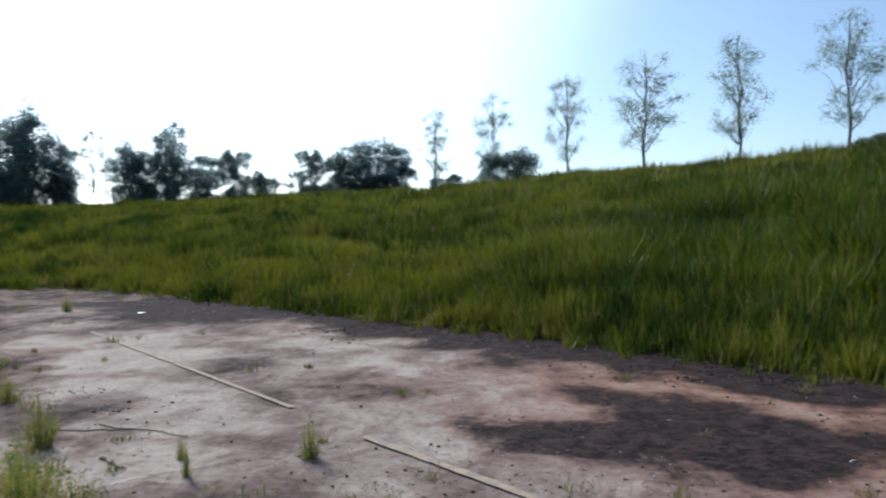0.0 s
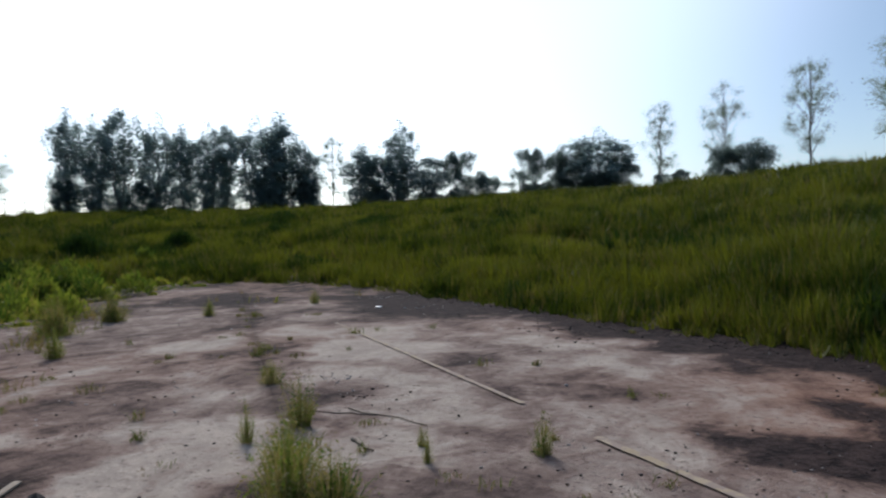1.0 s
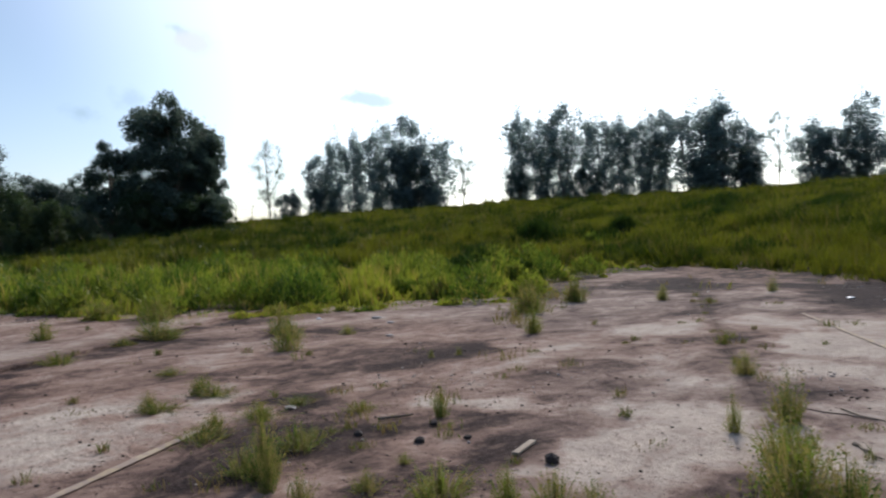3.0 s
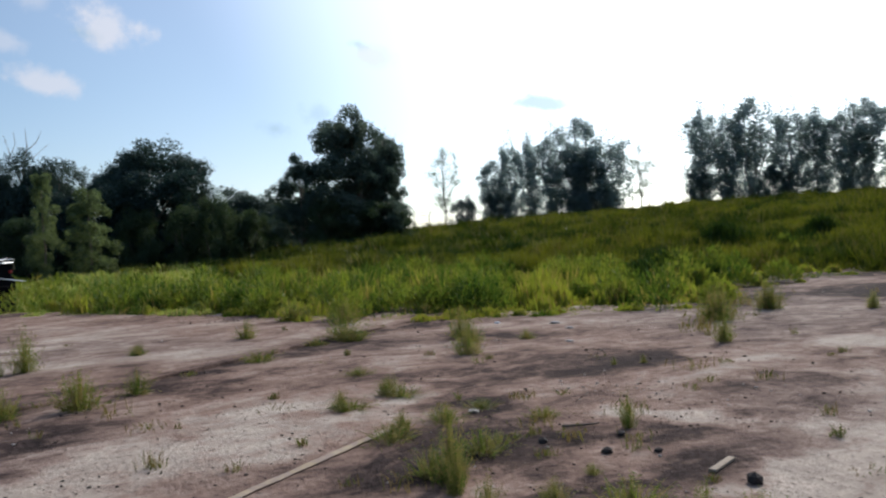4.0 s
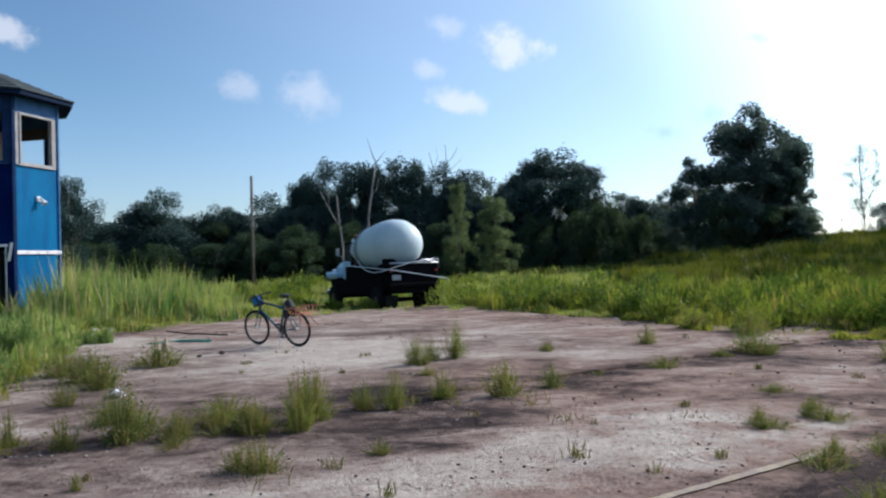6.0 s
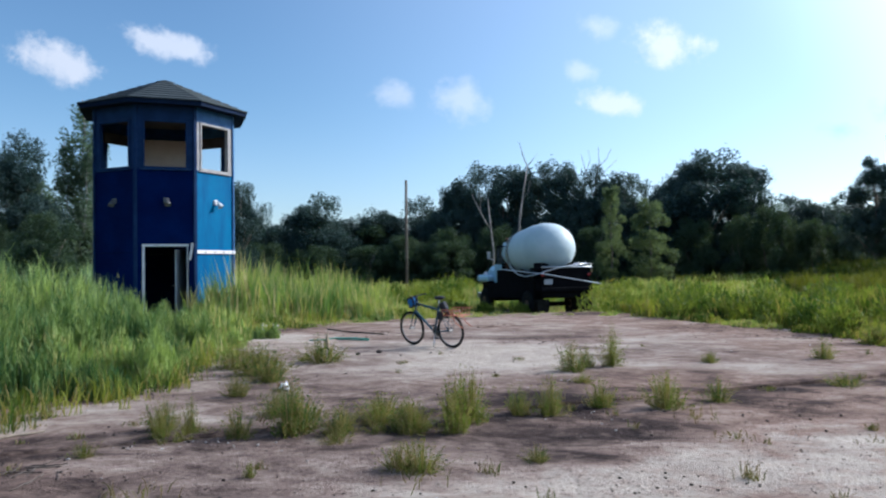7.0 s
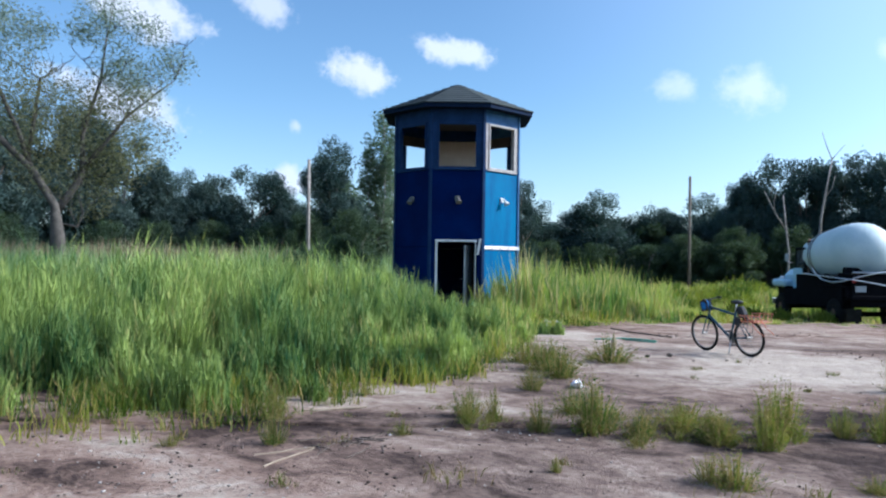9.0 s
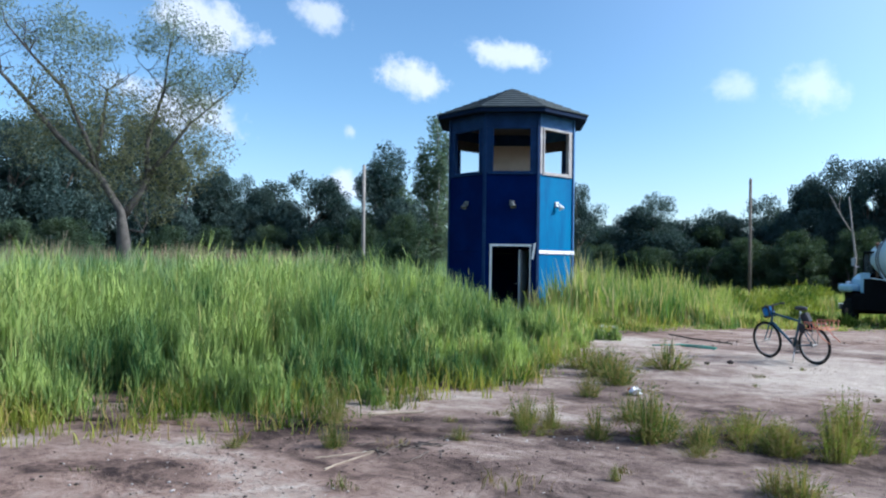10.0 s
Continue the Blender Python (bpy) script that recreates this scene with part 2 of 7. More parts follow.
# drifts of soil (+) and swept concrete (-): place, radius, amount
STAINS = [
    (0.7, 6.0, 0.8, 0.25),
    (2.2, 5.9, 0.7, 0.25),
    (-1.1, 7.9, 0.6, 0.09),
    (0.4, 9.1, 0.6, 0.06),
    (-3.8, 9.9, 1.0, -0.17),
    (-0.6, 9.5, 0.5, -0.17),
    (2.7, 7.4, 0.8, -0.02),
    (-1.9, 11.0, 0.6, -0.14),
    (-3.2, 6.7, 0.5, 0.05),
    (-5.3, 15.4, 1.7, 0.30),
    (-6.7, 10.0, 0.8, -0.17),
    (-5.2, 5.2, 0.4, -0.17),
    (-3.8, 4.9, 0.5, -0.17),
    (-4.1, 10.1, 0.9, -0.17),
    (-6.6, 4.3, 0.5, 0.10),
    (-7.6, 5.5, 0.8, 0.06),
    (-3.0, 7.2, 0.6, 0.09),
    (-4.1, 3.6, 0.7, 0.08),
    (-7.8, 4.0, 0.4, -0.12),
    (-13.5, -1.4, 1.8, -0.13),
    (-7.6, 2.3, 0.8, -0.06),
    (-6.9, 0.6, 0.8, -0.06),
    (-8.4, 0.3, 0.7, 0.10),
    (-9.3, 1.7, 0.8, 0.08),
    (-7.0, 4.5, 0.6, 0.07),
    (-12.0, 4.6, 1.1, 0.07),
    (-14.8, -1.9, 1.7, -0.13),
    (-17.0, -7.2, 1.1, -0.17),
    (-9.4, -0.4, 0.6, 0.08),
    (-4.1, -5.6, 1.2, 0.03),
    (-5.6, -3.4, 0.9, 0.02),
    (-6.2, 18.2, 2.0, 0.30),
    (-2.8, 15.8, 1.7, 0.08),
    (-12.1, 13.5, 1.6, 0.06),
    (-10.7, 7.7, 1.3, 0.05),
    (-5.5, 6.9, 0.7, 0.08),
    (-10.5, 17.1, 2.2, 0.15),
    (-7.1, 18.6, 2.0, 0.15),
    (-12.2, 14.6, 1.1, 0.10),
    (1.5, 6.6, 0.8, 0.21),
    (-2.9, 5.4, 0.6, -0.17),
    (-2.5, 7.3, 0.8, -0.14),
    (-5.6, 4.0, 0.8, 0.07),
    (-7.8, 6.7, 1.1, 0.12),
    (0.7, 6.2, 0.5, 0.20),
    (-8.7, 4.8, 1.2, 0.06),
    (-5.7, 2.8, 0.7, 0.10),
    (-3.7, -5.8, 0.9, 0.08),
    (-7.5, 0.1, 0.9, 0.08),
    (1.8, 6.3, 1.1, 0.08),
    (-3.9, 6.1, 0.7, -0.17),
    (-2.2, 5.8, 0.6, -0.14),
    (-4.2, 9.5, 0.7, -0.17),
    (-3.3, 5.7, 0.5, -0.10),
    (3.9, 8.0, 1.2, 0.34),
    (2.9, 8.9, 1.2, 0.34),
    (1.8, 10.1, 1.3, 0.34),
    (0.6, 11.5, 1.3, 0.34),
    (-0.9, 13.0, 1.4, 0.34),
    (-2.9, 15.1, 1.4, 0.34),
    (-5.8, 17.9, 1.6, 0.34),
    (-9.7, 20.8, 1.7, 0.17),
    (-13.5, 21.7, 1.8, 0.17),
    (-5.0, 2.2, 1.0, 0.03),
    (-5.4, 4.3, 1.0, 0.02),
    (-6.3, 5.5, 0.9, 0.04),
    (-4.5, 3.3, 0.7, 0.03),
    (-7.0, 1.2, 0.9, -0.06),
    (-7.7, 2.3, 0.9, -0.08),
    (-6.1, 0.6, 0.8, -0.05),
    (-8.1, -0.6, 0.5, 0.09),
    (-4.6, 5.6, 0.5, -0.10),
    (-3.4, 4.7, 0.6, -0.12),
    (-1.7, 6.3, 0.5, 0.10),
    (-5.8, 7.1, 0.6, 0.05),
    (-2.3, 6.6, 0.9, -0.08),
    (-3.0, 8.3, 1.0, -0.08),
    (-1.5, 5.9, 0.6, -0.08),
    (-5.2, 11.5, 1.4, -0.07),
    (-6.4, -2.6, 1.0, 0.06),
]
PALE_A, PALE_B = (0.475, 0.40, 0.33), (0.37, 0.305, 0.25)
BROWN_A, BROWN_B = (0.218, 0.157, 0.130), (0.265, 0.174, 0.134)
M_SLAB, M_SOIL = make_dirt("dusty_concrete", True), make_dirt("soil", False)
M_BANK = leafy("bank_grass", (0.010, 0.036, 0.005), (0.215, 0.21, 0.024), (0.215, 0.16, 0.065), 0.2, 0.30, 0.13, mottle=0.66)
M_REED = leafy("reed", (0.022, 0.085, 0.034), (0.39, 0.47, 0.135), (0.46, 0.40, 0.16), 0.30, 0.5, 0.08, (1.3, 1.4, 0.9), 0.55)
M_WEED = leafy("weed", (0.024, 0.072, 0.014), (0.30, 0.31, 0.05), (0.31, 0.23, 0.09), 0.38, 0.6, 0.19, mottle=0.78)
M_MEADOW = leafy("meadow", (0.075, 0.155, 0.045), (0.40, 0.43, 0.13), (0.44, 0.36, 0.18), 0.35, 0.4, 0.2, mottle=0.75)
# poplar leaves, their colour lifted grey-blue to paint backlit haze
M_HAZED_LEAF = leafy("hazed_tree_leaf", (0.16, 0.20, 0.205), (0.33, 0.375, 0.37), None, 0.70, 0.2, bright=(1.5, 1.6, 1.5))
# the bluish cast in this colour stands in for distance haze
M_WOOD_LEAF = leafy("wood_leaf", (0.026, 0.052, 0.052), (0.072, 0.105, 0.094), None, 0.2, 0.15, bright=(1.3, 1.4, 0.9), mottle=0.6)
M_YOUNG_LEAF = leafy("young_leaf", (0.075, 0.105, 0.055), (0.18, 0.215, 0.10), None, 0.45, 0.2, bright=(1.2, 1.3, 0.9))
# lightened in colour for haze on the far slender trees
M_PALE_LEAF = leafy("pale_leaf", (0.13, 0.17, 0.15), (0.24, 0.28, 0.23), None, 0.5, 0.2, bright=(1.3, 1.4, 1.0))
M_ASPEN_LEAF = leafy("aspen_leaf", (0.07, 0.11, 0.075), (0.17, 0.22, 0.15), None, 0.4, 0.2, bright=(1.2, 1.3, 0.9))
M_COTTON_LEAF = leafy("cottonwood_leaf", (0.045, 0.07, 0.062), (0.12, 0.155, 0.135), None, 0.4, 0.2, bright=(1.3, 1.4, 1.1))
# shrub leaves greyed in colour to match the haze painted along the crest
M_THICKET_LEAF = leafy("thicket_leaf", (0.07, 0.10, 0.10), (0.18, 0.22, 0.215), None, 0.5, 0.2, bright=(1.3, 1.4, 1.2))
M_DARK_LEAF = leafy("shrub_leaf", (0.028, 0.052, 0.034), (0.08, 0.11, 0.065), None, 0.3, 0.2)
M_BARK = surface("bark", (0.10, 0.08, 0.06), (0.20, 0.17, 0.14), 4.0, 0.9, 0.0, 30.0, None, 0.8)
M_GREY_BARK = surface("grey_bark", (0.24, 0.22, 0.20), (0.38, 0.36, 0.33), 4.0, 0.9, 0.0, 30.0, None, 0.6)


# ---- meshes ----
def mesh_of(name, verts, quads=None, tris=None, mat=None, smooth=False):
    me = bpy.data.meshes.new(name)
    verts = np.asarray(verts, dtype=np.float32).reshape(-1, 3)
    loops, sizes = [], []
    if quads is not None and len(quads):
        q = np.asarray(quads, dtype=np.int32).reshape(-1, 4)
        loops.append(q.ravel())
        sizes.append(np.full(len(q), 4, np.int32))
    if tris is not None and len(tris):
        q = np.asarray(tris, dtype=np.int32).reshape(-1, 3)
        loops.append(q.ravel())
        sizes.append(np.full(len(q), 3, np.int32))
    loops, sizes = np.concatenate(loops), np.concatenate(sizes)
    me.vertices.add(len(verts))
    me.vertices.foreach_set("co", verts.ravel())
    me.loops.add(len(loops))
    me.loops.foreach_set("vertex_index", loops)
    me.polygons.add(len(sizes))
    me.polygons.foreach_set("loop_start", np.concatenate(([0], np.cumsum(sizes)[:-1])).astype(np.int32))
    me.polygons.foreach_set("loop_total", sizes)
    if smooth:
        me.polygons.foreach_set("use_smooth", np.ones(len(sizes), dtype=bool))
    if mat:
        me.materials.append(mat)
    me.update(calc_edges=True)
    return me


def empty(name, m=None):
    ob = new(name)
    ob.empty_display_size = 0.2
    if m is not None:
        ob.matrix_basis = m
    return ob


def under(name, me, parent, label=""):
    ob = new(name, me)
    ob.parent = parent
    return tagged(ob, label)


def part(name, bm, mat, parent=None, label="", smooth=False):
    me = bpy.data.meshes.new(name)
    bmesh.ops.recalc_face_normals(bm, faces=bm.faces)
    bm.to_mesh(me)
    bm.free()
    me.materials.append(mat)
    if smooth:
        me.polygons.foreach_set("use_smooth", np.ones(len(me.polygons), dtype=bool))
        me.update()
    ob = new(name, me)
    if parent:
        ob.parent = parent
    return tagged(ob, label)


def box(bm, size, at=(0, 0, 0), turn=None, bevel=0.0):
    m = Matrix.Translation(at) @ (turn or Matrix()) @ Matrix.Diagonal((*size, 1))
    made = bmesh.ops.create_cube(bm, size=1.0, matrix=m)["verts"]
    if bevel:
        edges = list({e for v in made for e in v.link_edges})
        bmesh.ops.bevel(bm, geom=edges, offset=bevel, segments=1, affect="EDGES")
    return bm


def tube(bm, points, radii, sides=7, cap=True):
    """A round bar along points; radii: one, or one for each point."""
    points = [Vector(p) for p in points]
    if not isinstance(radii, (list, tuple)):
        radii = [radii] * len(points)
    rings, side = [], None
    for i, p in enumerate(points):
        ahead = (points[min(i + 1, len(points) - 1)] - points[max(i - 1, 0)]).normalized()
        if side is None:
            side = ahead.orthogonal().normalized()
        side = (side - ahead * side.dot(ahead)).normalized()
        other = ahead.cross(side)
        rings.append([bm.verts.new(p + radii[i] * (math.cos(k * math.tau / sides) * side + math.sin(k * math.tau / sides) * other)) for k in range(sides)])
    for a, b in zip(rings, rings[1:]):
        for k in range(sides):
            bm.faces.new((a[k], a[(k + 1) % sides], b[(k + 1) % sides], b[k]))
    if cap:
        bm.faces.new(rings[0][::-1])
        bm.faces.new(rings[-1])
    return bm


def lathe(bm, profile, sides=24, m=None):
    """A turned shape round the x axis from (x, radius) pairs."""
    m = m or Matrix()
    rings = []
    for x, r in profile:
        rings.append([bm.verts.new(m @ Vector((x, r * math.cos(k * math.tau / sides), r * math.sin(k * math.tau / sides)))) for k in range(sides)])
    for a, b in zip(rings, rings[1:]):
        for k in range(sides):
            bm.faces.new((a[k], a[(k + 1) % sides], b[(k + 1) % sides], b[k]))
    for ring in (rings[0], rings[-1]):
        bm.faces.new(ring)
    return bm


# ---- land ----
AZ = [-180, -90, -60, -35, -21, -10, 0, 8, 17, 23, 34, 45, 60, 72, 76, 80, 95, 180]
FOOT = [12, 9, 8.6, 8.9, 9.4, 10.7, 12.6, 14.6, 18.8, 23, 28, 30, 31, 33, 36, 40, 45, 45]
CREST = [40, 40, 44, 46, 50, 62, 80, 88, 90, 92, 92, 86, 78, 68, 62, 60, 60, 60]
RISE = [0, 3.5, 5.0, 5.3, 5.0, 5.4, 5.4, 5.5, 5.0, 4.55, 4.3, 3.8, 2.7, 1.5, 0.35, 0, 0, 0]


def land(x, y):
    az, r = np.degrees(np.arctan2(-x, y)), np.hypot(x, y)
    f, c, h = (np.interp(az, AZ, v) for v in (FOOT, CREST, RISE))
    u = np.clip((r - f) / (c - f), 0, 1)
    z = h * (0.55 * np.sin(u * np.pi / 2) + 0.45 * u)
    # lower ground beyond the lot, where the truck stands
    dip = 0.36 * np.clip((r - 24) / 5, 0, 1) * np.clip((az - 80) / 6, 0, 1) * np.clip((117 - az) / 4, 0, 1) * np.clip((110 - r) / 40, 0, 1)
    return z * np.clip(1 - 0.004 * np.clip(r - c, 0, None), 0.5, 1) - 0.03 - dip


RNG = np.random.default_rng(7)


def waves(x, y, s):
    return (np.sin(x * 0.9 / s + 1.3 * np.sin(y * 0.6 / s)) + np.sin(y * 1.1 / s + 1.7 * np.sin(x * 0.5 / s + 2)) + np.sin((x + y) * 1.9 / s + 0.7)) / 3


def make_ground():
    spokes = 240
    radii = np.concatenate(([0.0], np.geomspace(2.0, 110, 70), np.geomspace(125, 2500, 14)))
    a = np.linspace(-np.pi, np.pi, spokes, endpoint=False)
    aa, rr = np.meshgrid(a, radii[1:], indexing="ij")
    x, y = -np.sin(aa) * rr, np.cos(aa) * rr
    z = land(x, y) + np.clip((rr - 12) / 20, 0, 1) * 0.12 * waves(x, y, 3.0)
    far = np.clip((rr - 120) / 200, 0, 1)
    z = z * (1 - far) - 0.3 * far
    verts = np.concatenate(([[0, 0, -0.03]], np.stack([x, y, z], -1).reshape(-1, 3)))
    n = len(radii) - 1
    i, j = np.meshgrid(np.arange(spokes), np.arange(n - 1), indexing="ij")
    k = (i + 1) % spokes
    quads = np.stack([1 + i * n + j, 1 + i * n + j + 1, 1 + k * n + j + 1, 1 + k * n + j], -1).reshape(-1, 4)
    i = np.arange(spokes)
    tris = np.stack([np.zeros_like(i), 1 + i * n, 1 + ((i + 1) % spokes) * n], -1)
    ob = new("ground", mesh_of("ground", verts, quads, tris, M_SOIL, True))
    return tagged(ob, "brown soil of a flat lot rising into a long bank", "ground", kind="structure")


make_ground()

EDGE_AZ = [-180, -60, -35, -21, -10, 0, 8, 17, 23, 34, 38, 42, 50, 60, 68, 75, 80, 90, 103, 110, 115, 116.5, 119, 124, 131, 145, 155, 180]
EDGE_R = [9, 8.5, 8.8, 9.2, 10.5, 12.2, 14.2, 18.4, 22.4, 26.5, 22, 17, 16.5, 16.5, 16.5, 19, 21.5, 25.5, 24, 22, 20.5, 15, 11.5, 10.3, 9.3, 9.1, 9.1, 9]
JOINTS = [-18.0, -8.05, 0.55, 9.0]


def edge(az):
    return np.interp(az, EDGE_AZ, EDGE_R)


def make_pavement():
    """Long slabs between the joints, broken and ragged at their outer edge, each settled a little unevenly."""
    whole = tagged(empty("pavement"), "cracked pale concrete lot drifted over with brown soil", "pavement", kind="structure")
    step = 0.2
    for lo, hi in zip([-30] + JOINTS, JOINTS + [16]):
        us = np.linspace(lo + 0.002, hi - 0.002, max(2, int((hi - lo) / step)) + 1)
        vs = np.arange(-24, 34, step)
        u, v = np.meshgrid(us, vs, indexing="ij")
        x, y = ACROSS.x * u + ALONG.x * v, ACROSS.y * u + ALONG.y * v
        az, r = np.degrees(np.arctan2(-x, y)), np.hypot(x, y)
        ragged = 0.55 * waves(x, y, 0.9) + 0.25 * waves(x, y, 0.3) + 0.1 * RNG.uniform(-1, 1, x.shape)
        z = 0.006 * waves(x, y, 0.8) + 0.004 * waves(x, y, 0.25)
        if hi == JOINTS[1]:
            # this slab's edge has heaved a little above its neighbour
            z = z + 0.035 * np.clip((u - hi + 1.4) / 1.4, 0, 1) ** 2 * (0.75 + 0.25 * np.sin(v * 0.9))
        inside = r < edge(az) + 0.7 + ragged
        n = x.shape[1]
        i, j = np.meshgrid(np.arange(x.shape[0] - 1), np.arange(n - 1), indexing="ij")
        keep = inside[:-1, :-1] & inside[1:, :-1] & inside[:-1, 1:] & inside[1:, 1:]
        i, j = i[keep], j[keep]
        if not len(i):
            continue
        top = np.stack([i * n + j, (i + 1) * n + j, (i + 1) * n + j + 1, i * n + j + 1], -1)
        verts = np.stack([x, y, z], -1).reshape(-1, 3)
        # sides down into the joint
        total = len(verts)
        low = verts.copy()
        low[:, 2] -= 0.10
        first, last = i == 0, i == x.shape[0] - 2
        sides = [np.stack([j[first], j[first] + 1, total + j[first] + 1, total + j[first]], -1)]
        e = (x.shape[0] - 1) * n
        sides.append(np.stack([e + j[last] + 1, e + j[last], total + e + j[last], total + e + j[last] + 1], -1))
        me = mesh_of("slab", np.concatenate([verts, low]), np.concatenate([top] + sides), None, M_SLAB)
        bm = bmesh.new()
        bm.from_mesh(me)
        bmesh.ops.delete(bm, geom=[q for q in bm.verts if not q.link_faces], context="VERTS")
        bm.to_mesh(me)
        bm.free()
        under("slab", me, whole)


make_pavement()


# ---- grass ----
def blades(name, x, y, z, h, w, mat, lean=0.3, kind="stuff", label="", category="", droop=0.25, parent=None, light=False):
    """One mesh of tapered, bent blades; light ones are single slivers."""
    n = len(x)
    turn, bend, way = RNG.uniform(0, np.pi, n), RNG.uniform(0.1, 1.0, n) * lean, RNG.uniform(0, 2 * np.pi, n)
    sx, sy = np.cos(turn) * w / 2, np.sin(turn) * w / 2
    lx, ly = np.cos(way) * bend * h, np.sin(way) * bend * h
    if light:
        v = np.empty((n, 3, 3))
        for i, (up, out, wide) in enumerate(((0, 0, 1), (0, 0, -1), (1, 1, 0))):
            v[:, i, 0], v[:, i, 1] = x + lx * out + sx * wide, y + ly * out + sy * wide
            v[:, i, 2] = z + h * up * (1 - droop * bend)
        return tagged(new(name, mesh_of(name, v.reshape(-1, 3), None, np.arange(n * 3).reshape(-1, 3), mat)), label, category, kind=kind)
    v = np.empty((n, 5, 3))
    for i, (up, out, wide) in enumerate(((0, 0, 0.8), (0, 0, -0.8), (0.55, 0.35, 1), (0.55, 0.35, -1), (1, 1, 0))):
        v[:, i, 0] = x + lx * out + sx * wide
        v[:, i, 1] = y + ly * out + sy * wide
        v[:, i, 2] = z + h * up * (1 - droop * bend * (up == 1))
    o = np.arange(n)[:, None] * 5
    me = mesh_of(name, v.reshape(-1, 3), o + np.array([[0, 1, 3, 2]]), o + np.array([[2, 3, 4]]), mat)
    ob = new(name, me)
    if parent:
        ob.parent = parent
        return ob
    return tagged(ob, label, category, kind=kind)


def scatter(n, az0, az1, r0, r1, power=0.0):
    """Places on the land between two bearings and two distances, thinning with distance."""
    az = RNG.uniform(az0, az1, n)
    lo, hi = r0(az), r1(az)
    r = lo * (hi / lo) ** (RNG.uniform(0, 1, n) ** (1 + power))
    a = np.radians(az)
    x, y = -np.sin(a) * r, np.cos(a) * r
    return az, r, x, y, land(x, y)


def tufted(x, y, reach, per):
    """Blades round each centre: their places, the centre's number and how far out each stands (0 to 1)."""
    k = np.repeat(np.arange(len(x)), per)
    a, d = RNG.uniform(0, 2 * np.pi, len(k)), RNG.uniform(0, 1, len(k)) ** 0.7
    bx, by = x[k] + reach[k] * d * np.cos(a), y[k] + reach[k] * d * np.sin(a)
    return k, d, bx, by, land(bx, by)


def bushes(name, x, y, h, w, per, mat, label):
    """Leafy weeds: domes of small pointed leaves that stand up and outwards."""
    k = np.repeat(np.arange(len(x)), per)
    n = len(k)
    a, d = RNG.uniform(0, 2 * np.pi, n), RNG.uniform(0, 1, n) ** 0.55
    far = np.hypot(x, y)[k]
    bx, by = x[k] + d * np.cos(a) * w[k] / 2, y[k] + d * np.sin(a) * w[k] / 2
    bz = land(bx, by) + h[k] * (1 - 0.65 * d ** 2) * RNG.uniform(0.02, 1, n) ** 0.75 * RNG.uniform(0.8, 1.12, n)
    at = np.stack([bx, by, bz], -1)
    way = np.stack([0.5 * d * np.cos(a), 0.5 * d * np.sin(a), np.full(n, 0.95)], -1) + RNG.normal(0, 0.35, (n, 3))
    way /= np.linalg.norm(way, axis=1)[:, None]
    side = np.cross(way, RNG.normal(size=(n, 3)))
    side /= np.linalg.norm(side, axis=1)[:, None]
    s = ((0.024 + 0.0018 * far) * RNG.uniform(0.6, 1.4, n))[:, None]
    v = np.stack([at, at + way * s + side * s * 0.26, at + way * 2.6 * s, at + way * s - side * s * 0.26], 1)
    return tagged(new(name, mesh_of(name, v.reshape(-1, 3), np.arange(n * 4).reshape(-1, 4), None, mat)), label, "weeds", kind="stuff")


